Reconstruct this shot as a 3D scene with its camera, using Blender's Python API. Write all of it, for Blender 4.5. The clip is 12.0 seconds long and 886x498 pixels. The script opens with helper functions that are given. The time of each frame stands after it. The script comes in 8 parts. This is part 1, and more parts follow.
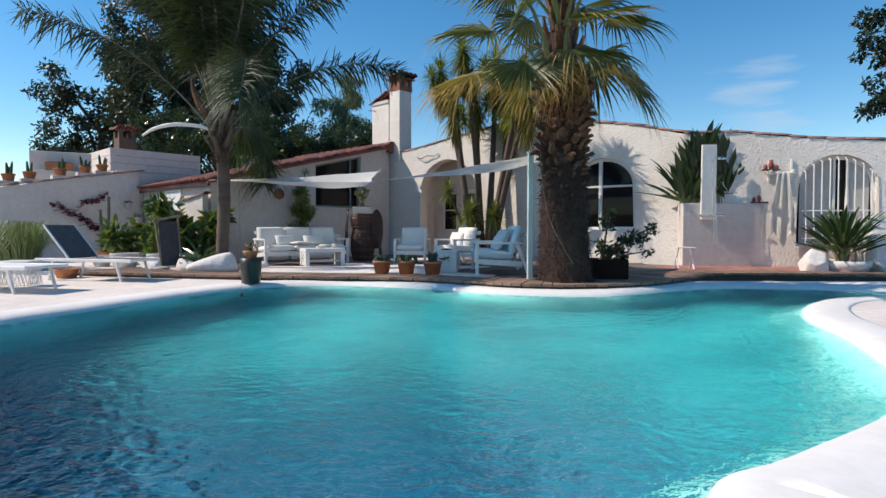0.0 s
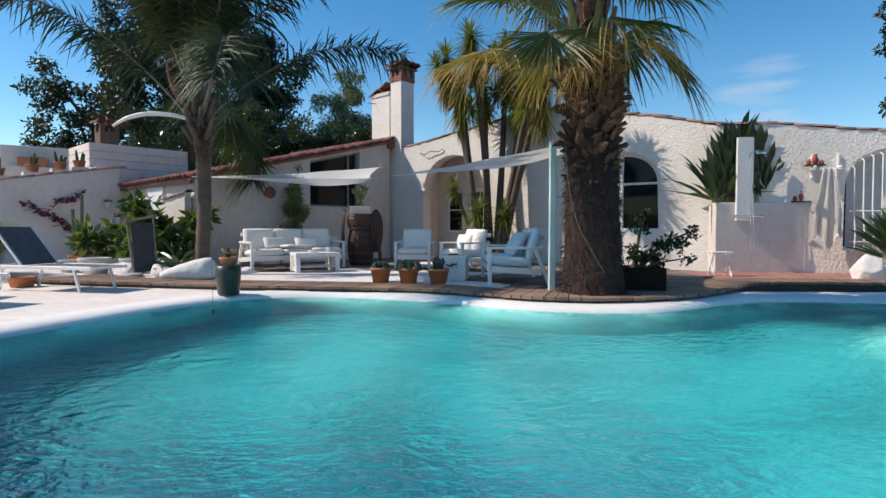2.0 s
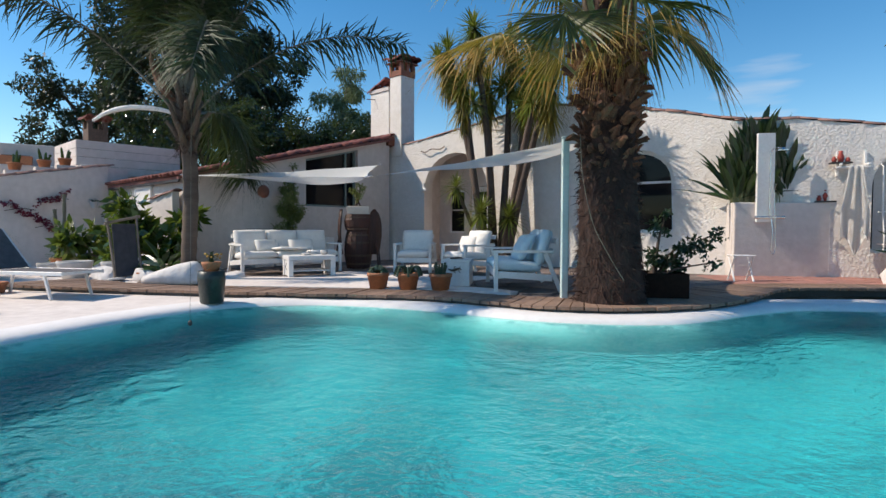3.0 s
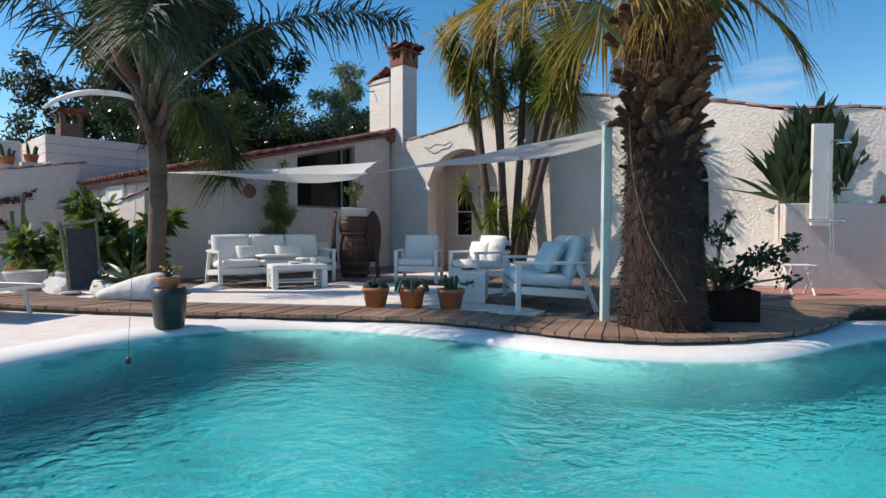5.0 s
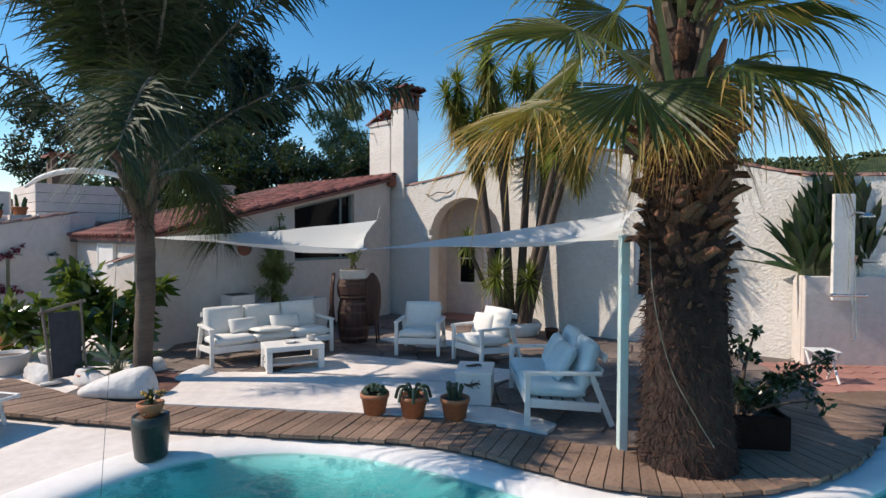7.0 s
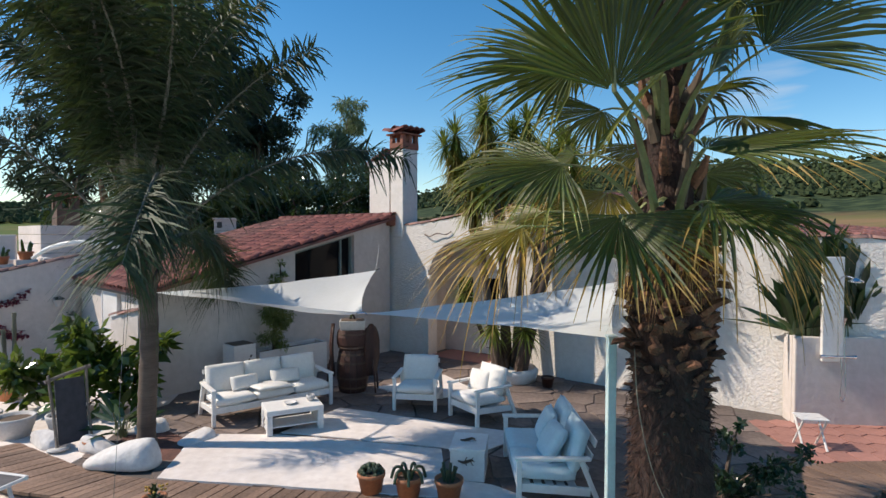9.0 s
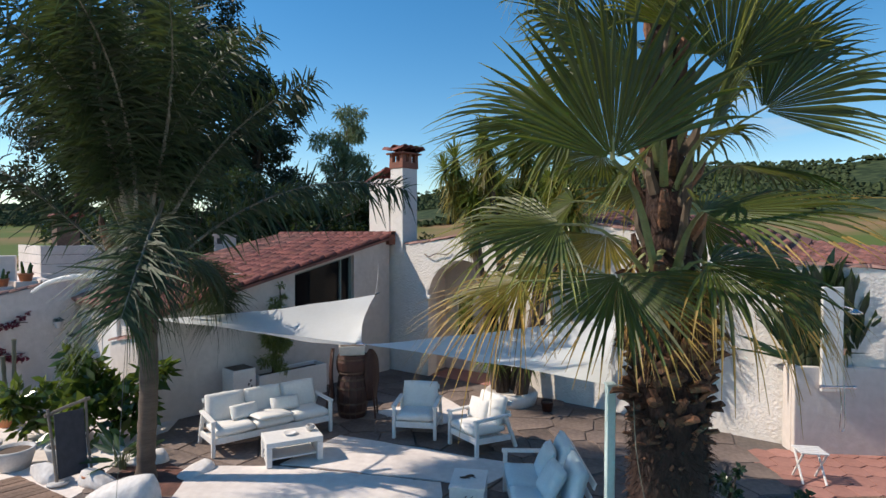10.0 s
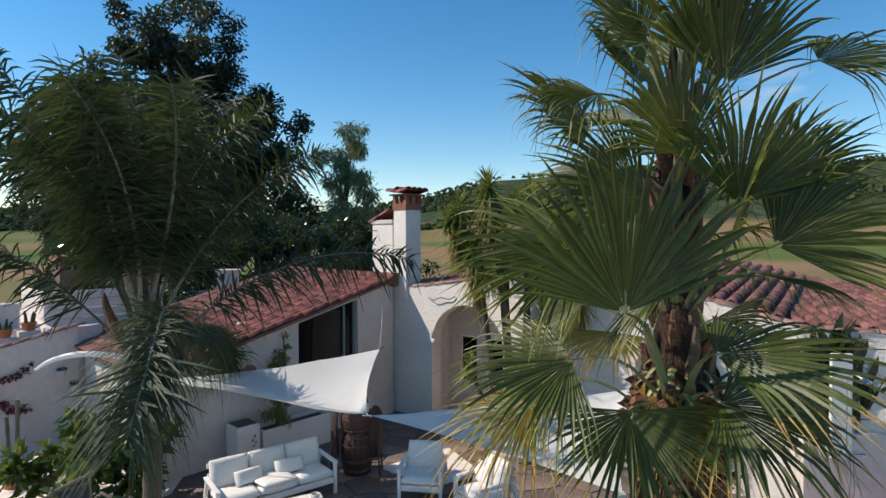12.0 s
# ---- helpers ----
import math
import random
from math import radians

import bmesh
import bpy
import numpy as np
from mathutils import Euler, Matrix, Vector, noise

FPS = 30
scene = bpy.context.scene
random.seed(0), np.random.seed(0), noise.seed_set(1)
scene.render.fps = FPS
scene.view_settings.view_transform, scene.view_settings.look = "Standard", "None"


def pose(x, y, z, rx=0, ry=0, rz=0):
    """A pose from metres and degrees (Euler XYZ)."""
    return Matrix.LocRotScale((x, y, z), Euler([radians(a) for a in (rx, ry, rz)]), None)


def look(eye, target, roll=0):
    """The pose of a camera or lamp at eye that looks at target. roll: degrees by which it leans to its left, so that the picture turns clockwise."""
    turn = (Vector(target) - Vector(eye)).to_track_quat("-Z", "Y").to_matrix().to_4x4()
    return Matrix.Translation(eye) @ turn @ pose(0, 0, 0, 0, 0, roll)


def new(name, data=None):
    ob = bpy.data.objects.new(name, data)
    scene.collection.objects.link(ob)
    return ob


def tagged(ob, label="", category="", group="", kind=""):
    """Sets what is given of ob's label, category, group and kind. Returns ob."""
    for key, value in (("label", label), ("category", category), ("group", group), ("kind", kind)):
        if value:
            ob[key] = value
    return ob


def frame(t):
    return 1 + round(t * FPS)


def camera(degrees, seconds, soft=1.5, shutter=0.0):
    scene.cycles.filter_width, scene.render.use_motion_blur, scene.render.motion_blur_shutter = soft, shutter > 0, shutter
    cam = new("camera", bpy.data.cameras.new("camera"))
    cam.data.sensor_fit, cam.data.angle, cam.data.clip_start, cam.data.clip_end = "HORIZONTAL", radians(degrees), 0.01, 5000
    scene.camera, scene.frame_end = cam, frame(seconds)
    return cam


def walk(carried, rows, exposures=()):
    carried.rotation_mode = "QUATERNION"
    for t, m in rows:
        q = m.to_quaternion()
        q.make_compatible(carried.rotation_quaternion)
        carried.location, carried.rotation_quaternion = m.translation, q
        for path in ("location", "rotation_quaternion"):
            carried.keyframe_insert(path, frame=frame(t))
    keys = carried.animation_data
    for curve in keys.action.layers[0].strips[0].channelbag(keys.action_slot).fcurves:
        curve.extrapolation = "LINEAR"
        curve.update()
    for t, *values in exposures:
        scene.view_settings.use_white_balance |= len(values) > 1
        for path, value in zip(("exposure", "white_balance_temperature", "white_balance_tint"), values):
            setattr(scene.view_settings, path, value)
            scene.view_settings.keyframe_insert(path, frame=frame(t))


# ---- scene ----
cam = camera(77.0, 12.0)
ROWS = [
    (0.0, 0.0, 0.0, 0.8, 0.0, -2.05, -0.11),
    (0.5, -0.024, 0.298, 0.816, 0.05, -2.09, -0.11),
    (1.0, -0.051, 0.597, 0.83, 0.07, -2.1, -0.14),
    (1.5, -0.07, 0.902, 0.84, 0.13, -2.11, -0.14),
    (2.0, -0.087, 1.211, 0.848, 0.18, -2.1, -0.16),
    (2.5, -0.1, 1.521, 0.857, 0.23, -2.08, -0.18),
    (3.0, -0.11, 1.842, 0.878, 0.27, -2.12, -0.18),
    (5.0, -0.234, 3.175, 0.934, 0.35, -2.0, -0.19),
    (5.5, -0.242, 3.504, 1.188, 0.4, -1.9, -0.17),
    (6.0, -0.254, 3.64, 1.505, 0.41, -1.85, -0.16),
    (6.5, -0.263, 3.666, 1.775, 0.42, -1.76, -0.17),
    (7.0, -0.269, 3.63, 2.032, 0.44, -1.62, -0.15),
    (9.0, -0.18, 3.475, 2.991, 0.68, -1.54, -0.14),
    (9.5, -0.167, 3.476, 3.224, 0.68, -1.5, -0.14),
    (10.0, -0.172, 3.48, 3.443, 0.69, -1.42, -0.13),
    (10.5, -0.183, 3.487, 3.686, 0.68, -1.36, -0.12),
    (11.0, -0.203, 3.517, 3.925, 0.73, -1.31, -0.1),
    (11.5, -0.224, 3.547, 4.181, 0.81, -1.32, -0.02),
    (12.0, -0.228, 3.558, 4.473, 0.84, -1.32, 0.08),
]
walk(cam, [(t, pose(x, y, z, 90 + pitch, roll, yaw)) for t, x, y, z, yaw, pitch, roll in ROWS])

# ---- light ----
SUN_FROM = Vector((-1.0, 0.0, 0.92)).normalized()   # towards the sun: high, from the west end of the garden
sun = new("sun", bpy.data.lights.new("sun", "SUN"))
sun.data.energy, sun.data.angle, sun.data.color = 4.4, radians(0.55), (1.0, 0.89, 0.75)
sun.matrix_world = look((0, 0, 20), Vector((0, 0, 20)) - SUN_FROM)
world = bpy.data.worlds.new("sky")
scene.world = world
world.use_nodes = True
wn, wl = world.node_tree.nodes, world.node_tree.links
sky = wn.new("ShaderNodeTexSky")
sky.sky_type, sky.sun_disc = "NISHITA", False
sky.sun_elevation = math.asin(SUN_FROM.z)
sky.sun_rotation = math.atan2(SUN_FROM.x, SUN_FROM.y)
sky.altitude = 100
sky.air_density, sky.dust_density, sky.ozone_density = 1.0, 0.05, 1.0
deepen = wn.new("ShaderNodeHueSaturation")
deepen.inputs["Hue"].default_value = 0.496
deepen.inputs["Saturation"].default_value, deepen.inputs["Value"].default_value = 1.40, 1.15
wl.new(sky.outputs[0], deepen.inputs["Color"])
# a thin streak of cloud low over the hills
here, along, near, wisp, puff, both, cloudy = (wn.new("ShaderNode" + k) for k in ("TexCoord", "Mapping", "VectorMath", "TexNoise", "MapRange", "Math", "Mix"))
wl.new(here.outputs["Generated"], along.inputs[0]), wl.new(along.outputs[0], wisp.inputs[0])
along.inputs["Scale"].default_value = (1.0, 1.0, 7.0)
wisp.inputs["Scale"].default_value, wisp.inputs["Detail"].default_value = 5.0, 7
near.operation = "DOT_PRODUCT"
near.inputs[1].default_value = Vector((0.475, 0.86, 0.198)).normalized()
wl.new(here.outputs["Generated"], near.inputs[0]), wl.new(near.outputs["Value"], puff.inputs[0])
puff.inputs[1].default_value, puff.inputs[2].default_value, puff.inputs[3].default_value, puff.inputs[4].default_value = 0.9950, 0.9998, -0.70, -0.505
both.operation = "ADD"
both.use_clamp = True
wl.new(puff.outputs[0], both.inputs[0]), wl.new(wisp.outputs[0], both.inputs[1])
cloudy.data_type, cloudy.clamp_factor = "RGBA", True
lift = wn.new("ShaderNodeMath")
lift.operation, lift.inputs[1].default_value, lift.use_clamp = "MULTIPLY", 2.2, True
wl.new(both.outputs[0], lift.inputs[0]), wl.new(lift.outputs[0], cloudy.inputs[0])
wl.new(deepen.outputs[0], cloudy.inputs[6])
cloudy.inputs[7].default_value = (4.6, 5.2, 6.0, 1)
wl.new(cloudy.outputs[2], wn["Background"].inputs[0])
wn["Background"].inputs[1].default_value = 0.116
scene.view_settings.exposure = 0.2

# ---- materials ----
def material(name, base, other=None, scale=4.0, rough=0.7, bump=0.15, bump_scale=None, metal=0.0, fine=None,
             per_object=0.0, per_island=0.0, mix=0.5, spec=0.5, stretch=(1, 1, 1), coat=0.0, distance=0.02):
    """A surface whose colour wanders between base and other at two scales, with a fine relief."""
    m = bpy.data.materials.new(name)
    m.use_nodes = True
    n, l = m.node_tree.nodes, m.node_tree.links
    b = n["Principled BSDF"]
    b.inputs["Roughness"].default_value, b.inputs["Metallic"].default_value = rough, metal
    b.inputs["Specular IOR Level"].default_value = spec
    b.inputs["Coat Weight"].default_value = coat
    other = other or tuple(c * 0.75 for c in base)
    co = n.new("ShaderNodeTexCoord")
    mp = n.new("ShaderNodeMapping")
    mp.inputs["Scale"].default_value = stretch
    l.new(co.outputs["Object"], mp.inputs[0])
    big, small = n.new("ShaderNodeTexNoise"), n.new("ShaderNodeTexNoise")
    big.inputs["Scale"].default_value, big.inputs["Detail"].default_value = scale * 0.3, 4
    small.inputs["Scale"].default_value, small.inputs["Detail"].default_value = fine or scale * 5, 6
    l.new(mp.outputs[0], big.inputs[0]), l.new(mp.outputs[0], small.inputs[0])
    add = n.new("ShaderNodeMath")
    add.operation = "ADD"
    half = n.new("ShaderNodeMath")
    half.operation, half.inputs[1].default_value = "MULTIPLY", 0.6
    l.new(small.outputs[0], half.inputs[0])
    l.new(big.outputs[0], add.inputs[0]), l.new(half.outputs[0], add.inputs[1])
    ramp = n.new("ShaderNodeValToRGB")
    ramp.color_ramp.elements[0].position, ramp.color_ramp.elements[1].position = 0.8 - 0.35 * mix, 0.8 + 0.35 * mix
    ramp.color_ramp.elements[0].color, ramp.color_ramp.elements[1].color = (*other, 1), (*base, 1)
    l.new(add.outputs[0], ramp.inputs[0])
    colour = ramp.outputs[0]
    if per_object or per_island:
        source = n.new("ShaderNodeObjectInfo").outputs["Random"] if per_object else n.new("ShaderNodeNewGeometry").outputs["Random Per Island"]
        amount = per_object or per_island
        rng = n.new("ShaderNodeMapRange")
        rng.inputs[3].default_value, rng.inputs[4].default_value = 1 - amount, 1 + amount
        l.new(source, rng.inputs[0])
        hsv = n.new("ShaderNodeHueSaturation")
        l.new(rng.outputs[0], hsv.inputs["Value"]), l.new(colour, hsv.inputs["Color"])
        colour = hsv.outputs[0]
    l.new(colour, b.inputs["Base Color"])
    if bump:
        bp = n.new("ShaderNodeBump")
        bp.inputs["Strength"].default_value, bp.inputs["Distance"].default_value = bump, distance
        tex = small
        if bump_scale:
            tex = n.new("ShaderNodeTexNoise")
            tex.inputs["Scale"].default_value, tex.inputs["Detail"].default_value = bump_scale, 5
            l.new(mp.outputs[0], tex.inputs[0])
        l.new(tex.outputs[0], bp.inputs["Height"])
        l.new(bp.outputs[0], b.inputs["Normal"])
    return m


def leafy(name, base, other, through_colour, rough=0.4, amount=0.3, mix=0.25):
    """A leaf: gloss on top, some light coming through."""
    m = material(name, base, other, scale=3.0, rough=rough, bump=0.1, per_island=amount, spec=0.5)
    n, l = m.node_tree.nodes, m.node_tree.links
    b, out = n["Principled BSDF"], n["Material Output"]
    t = n.new("ShaderNodeBsdfTranslucent")
    t.inputs[0].default_value = (*through_colour, 1)
    mx = n.new("ShaderNodeMixShader")
    mx.inputs[0].default_value = mix
    l.new(b.outputs[0], mx.inputs[1]), l.new(t.outputs[0], mx.inputs[2]), l.new(mx.outputs[0], out.inputs[0])
    return m


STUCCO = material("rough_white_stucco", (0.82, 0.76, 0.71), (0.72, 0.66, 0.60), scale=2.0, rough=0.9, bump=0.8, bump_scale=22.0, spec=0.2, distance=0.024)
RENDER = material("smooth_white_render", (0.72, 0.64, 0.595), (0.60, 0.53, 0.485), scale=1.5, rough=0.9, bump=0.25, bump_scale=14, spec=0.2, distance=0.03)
WHITEWASH = material("whitewashed_floor", (0.83, 0.75, 0.70), (0.66, 0.58, 0.535), scale=1.6, rough=0.85, bump=0.2, bump_scale=20, spec=0.2)
COPING = material("white_pool_coping", (0.82, 0.78, 0.76), (0.72, 0.68, 0.66), scale=1.5, rough=0.8, bump=0.25, bump_scale=12, spec=0.25)
SLATE = material("grey_flagstone", (0.22, 0.165, 0.14), (0.11, 0.082, 0.072), scale=2.5, rough=0.8, bump=0.4, per_object=0.25)
MORTAR = material("grey_joint", (0.20, 0.16, 0.145), (0.11, 0.09, 0.08), scale=3, rough=0.9, bump=0.3)
TERRACOTTA_FLOOR = material("terracotta_paving", (0.42, 0.20, 0.16), (0.32, 0.15, 0.12), scale=2.5, rough=0.8, bump=0.2, per_object=0.12)
DECKWOOD = material("weathered_deck_wood", (0.29, 0.185, 0.13), (0.16, 0.098, 0.068), scale=5, rough=0.75, bump=0.4, per_object=0.25, stretch=(1, 1, 1))
TILE = material("red_clay_tile", (0.27, 0.080, 0.062), (0.13, 0.042, 0.036), scale=6, rough=0.85, bump=0.4, per_object=0.38)
TILE_STUFF = material("old_clay_tile", (0.25, 0.10, 0.08), (0.13, 0.055, 0.045), scale=6, rough=0.9, bump=0.4, per_island=0.38)
CLAY = material("terracotta_clay", (0.50, 0.20, 0.09), (0.36, 0.14, 0.07), scale=6, rough=0.75, bump=0.15)
BRICKRED = material("fired_brick", (0.36, 0.13, 0.08), (0.22, 0.09, 0.06), scale=6, rough=0.85, bump=0.4, per_object=0.2)
WHITEPAINT = material("white_painted_wood", (0.82, 0.79, 0.76), (0.72, 0.68, 0.65), scale=4, rough=0.45, bump=0.06)
PALEBLUE = material("pale_green_painted_wood", (0.60, 0.70, 0.68), (0.50, 0.60, 0.58), scale=5, rough=0.55, bump=0.15)
CUSHION = material("white_cotton_canvas", (0.82, 0.785, 0.745), (0.74, 0.70, 0.66), scale=5, rough=0.9, bump=0.25, bump_scale=7, spec=0.1, distance=0.03)
BLUECUSHION = material("pale_blue_canvas", (0.60, 0.71, 0.76), (0.52, 0.63, 0.68), scale=5, rough=0.9, bump=0.25, bump_scale=7, spec=0.1, distance=0.03)
DARKFABRIC = material("charcoal_mesh_fabric", (0.075, 0.07, 0.08), (0.05, 0.048, 0.055), scale=30, rough=0.8, bump=0.2)
TUBBROWN = material("dark_brown_tub", (0.030, 0.016, 0.012), (0.016, 0.009, 0.007), scale=6, rough=0.9, bump=0.2, spec=0.1)
GREYMESH = material("grey_mesh_fabric", (0.13, 0.118, 0.122), (0.09, 0.082, 0.086), scale=30, rough=0.85, bump=0.2)
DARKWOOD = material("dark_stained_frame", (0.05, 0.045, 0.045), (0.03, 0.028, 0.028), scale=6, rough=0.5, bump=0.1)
OLDWOOD = material("grey_weathered_wood", (0.30, 0.24, 0.19), (0.18, 0.14, 0.11), scale=8, rough=0.85, bump=0.5, stretch=(1, 1, 0.2))
REDWOOD = material("brown_barrel_wood", (0.075, 0.026, 0.018), (0.032, 0.013, 0.010), scale=8, rough=0.6, bump=0.3, stretch=(1, 1, 0.2))
METAL = material("brushed_chrome", (0.72, 0.72, 0.72), (0.6, 0.6, 0.6), scale=8, rough=0.25, bump=0.0, metal=1.0)
IRON = material("rusty_iron", (0.16, 0.10, 0.07), (0.09, 0.06, 0.045), scale=8, rough=0.75, bump=0.3, metal=0.3)
SOIL = material("dark_red_gravel", (0.20, 0.09, 0.07), (0.11, 0.055, 0.045), scale=25, rough=0.95, bump=0.8)
EARTH = material("garden_earth", (0.16, 0.11, 0.08), (0.10, 0.07, 0.05), scale=8, rough=0.95, bump=0.6)
GREENGLAZE = material("dark_green_glazed_clay", (0.040, 0.045, 0.034), (0.020, 0.022, 0.018), scale=7, rough=0.4, bump=0.2, coat=0.15)
ROCK = material("white_limestone", (0.80, 0.755, 0.725), (0.62, 0.57, 0.54), scale=3, rough=0.9, bump=0.5, bump_scale=6, distance=0.05)
STONEPOT = material("pale_stone_pot", (0.60, 0.57, 0.55), (0.48, 0.45, 0.43), scale=5, rough=0.85, bump=0.3)


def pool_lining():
    """Lining with water-depth shade painted in: pale aqua in the shallows to deep blue at the bottom."""
    # random mottling in the colour imitates patchy light on the pool floor
    m = material("depth_shaded_aqua_lining", (1.0, 1.0, 1.0), (0.34, 0.56, 0.60), scale=4.0, rough=0.7, bump=0.1, fine=9.0, mix=0.10)
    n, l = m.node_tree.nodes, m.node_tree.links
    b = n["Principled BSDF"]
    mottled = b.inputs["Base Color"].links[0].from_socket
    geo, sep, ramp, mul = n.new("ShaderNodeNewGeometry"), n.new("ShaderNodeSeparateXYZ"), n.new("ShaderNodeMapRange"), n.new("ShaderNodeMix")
    depth_shade = n.new("ShaderNodeValToRGB")
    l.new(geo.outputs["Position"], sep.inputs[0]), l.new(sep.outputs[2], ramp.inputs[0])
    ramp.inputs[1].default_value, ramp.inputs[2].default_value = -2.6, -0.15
    e = depth_shade.color_ramp.elements
    # colour stops stand in for light the water takes up with depth
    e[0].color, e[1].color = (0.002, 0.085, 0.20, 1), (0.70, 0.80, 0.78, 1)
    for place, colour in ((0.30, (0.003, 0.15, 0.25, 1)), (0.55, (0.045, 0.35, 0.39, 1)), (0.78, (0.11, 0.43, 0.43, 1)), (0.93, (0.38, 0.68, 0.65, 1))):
        depth_shade.color_ramp.elements.new(place).color = colour
    l.new(ramp.outputs[0], depth_shade.inputs[0])
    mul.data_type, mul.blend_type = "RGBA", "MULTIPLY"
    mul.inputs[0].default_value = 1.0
    l.new(mottled, mul.inputs[6]), l.new(depth_shade.outputs[0], mul.inputs[7]), l.new(mul.outputs[2], b.inputs["Base Color"])
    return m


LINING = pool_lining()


def glass_material(name, tint=(0.008, 0.009, 0.011)):
    m = bpy.data.materials.new(name)
    m.use_nodes = True
    b = m.node_tree.nodes["Principled BSDF"]
    b.inputs["Base Color"].default_value = (*tint, 1)
    b.inputs["Roughness"].default_value = 0.04
    b.inputs["Specular IOR Level"].default_value = 0.14
    return m


PANE = glass_material("dark_window_glass")


def sail_cloth(name):
    m = material(name, (0.80, 0.80, 0.78), (0.74, 0.74, 0.72), scale=3, rough=0.85, bump=0.1, spec=0.1)
    n, l = m.node_tree.nodes, m.node_tree.links
    t = n.new("ShaderNodeBsdfTranslucent")
    t.inputs[0].default_value = (0.75, 0.74, 0.72, 1)
    mx = n.new("ShaderNodeMixShader")
    mx.inputs[0].default_value = 0.35
    l.new(n["Principled BSDF"].outputs[0], mx.inputs[1]), l.new(t.outputs[0], mx.inputs[2])
    l.new(mx.outputs[0], n["Material Output"].inputs[0])
    return m


SAIL = sail_cloth("white_sail_cloth")


# ---- mesh helpers ----
def part(name, bm, mat, parent=None, label="", smooth=False):
    """Links a bmesh as one mesh object, under a thing where one is given."""
    me = bpy.data.meshes.new(name)
    bm.normal_update()
    bm.to_mesh(me)
    bm.free()
    for one in (mat if isinstance(mat, (list, tuple)) else [mat]):
        me.materials.append(one)
    if smooth:
        me.shade_smooth()
    ob = new(name, me)
    if parent:
        ob.parent = parent
    if label:
        ob["label"] = label
    return ob


def share(name, data, parent, m):
    ob = new(name, data)
    ob.parent = parent
    ob.matrix_basis = m
    return ob


def mesh_from(name, verts, faces, mat, smooth=False, slots=None):
    me = bpy.data.meshes.new(name)
    me.from_pydata([tuple(v) for v in verts], [], faces)
    for one in (mat if isinstance(mat, (list, tuple)) else [mat]):
        me.materials.append(one)
    if slots:
        for f, s in zip(me.polygons, slots):
            f.material_index = s
    if smooth:
        me.shade_smooth()
    me.update()
    return me


def thing(name, m=None, label="", category="", group="", kind=""):
    ob = new(name)
    if m is not None:
        ob.matrix_basis = m
    return tagged(ob, label, category, group, kind)


def box(bm, centre, size, m=None, bevel=0.0, segments=2, taper=1.0):
    made = bmesh.ops.create_cube(bm, size=1.0)["verts"]
    for v in made:
        k = taper if v.co.z > 0 else 1.0
        v.co = Vector((v.co.x * size[0] * k, v.co.y * size[1] * k, v.co.z * size[2]))
    if bevel:
        edges = list({e for v in made for e in v.link_edges})
        made = list({v for f in bmesh.ops.bevel(bm, geom=edges, offset=bevel, segments=segments, affect="EDGES", profile=0.6)["faces"] for v in f.verts}
                    | {v for v in made if v.is_valid})
    t = Matrix.Translation(centre) @ (m or Matrix())
    for v in made:
        v.co = t @ v.co
    return made


def beam(bm, a, b, w, h=None, bevel=0.004, roll=0.0):
    """A square bar from a to b."""
    a, b = Vector(a), Vector(b)
    q = (b - a).to_track_quat("Z", "Y").to_matrix().to_4x4() @ Matrix.Rotation(roll, 4, "Z")
    return box(bm, (a + b) / 2, (w, h or w, (b - a).length), q, bevel, 1)


def tube(bm, points, radii, sides=8, cap=True):
    """A round bar through points, with a radius (or one for each)."""
    pts = [Vector(p) for p in points]
    rr = radii if isinstance(radii, (list, tuple)) else [radii] * len(pts)
    rings = []
    up = Vector((0.12, 0.31, 0.94)).normalized()
    for i, p in enumerate(pts):
        d = (pts[min(i + 1, len(pts) - 1)] - pts[max(i - 1, 0)]).normalized()
        u = d.cross(up)
        if u.length < 0.1:
            u = d.cross(Vector((1, 0, 0)))
        u.normalize()
        w = d.cross(u)
        rings.append([bm.verts.new(p + rr[i] * (math.cos(2 * math.pi * k / sides) * u + math.sin(2 * math.pi * k / sides) * w)) for k in range(sides)])
    for r0, r1 in zip(rings, rings[1:]):
        for k in range(sides):
            bm.faces.new((r0[k], r0[(k + 1) % sides], r1[(k + 1) % sides], r1[k]))
    if cap:
        bm.faces.new(rings[0][::-1]), bm.faces.new(rings[-1])


def lathe(bm, profile, sides=20, centre=(0, 0, 0), squash=(1, 1)):
    """A turned body from (radius, height) pairs, closed at both ends."""
    rings = []
    for r, z in profile:
        rings.append([bm.verts.new((centre[0] + squash[0] * r * math.cos(2 * math.pi * k / sides), centre[1] + squash[1] * r * math.sin(2 * math.pi * k / sides), centre[2] + z)) for k in range(sides)])
    for r0, r1 in zip(rings, rings[1:]):
        for k in range(sides):
            bm.faces.new((r0[k], r0[(k + 1) % sides], r1[(k + 1) % sides], r1[k]))
    bm.faces.new(rings[0][::-1]), bm.faces.new(rings[-1])


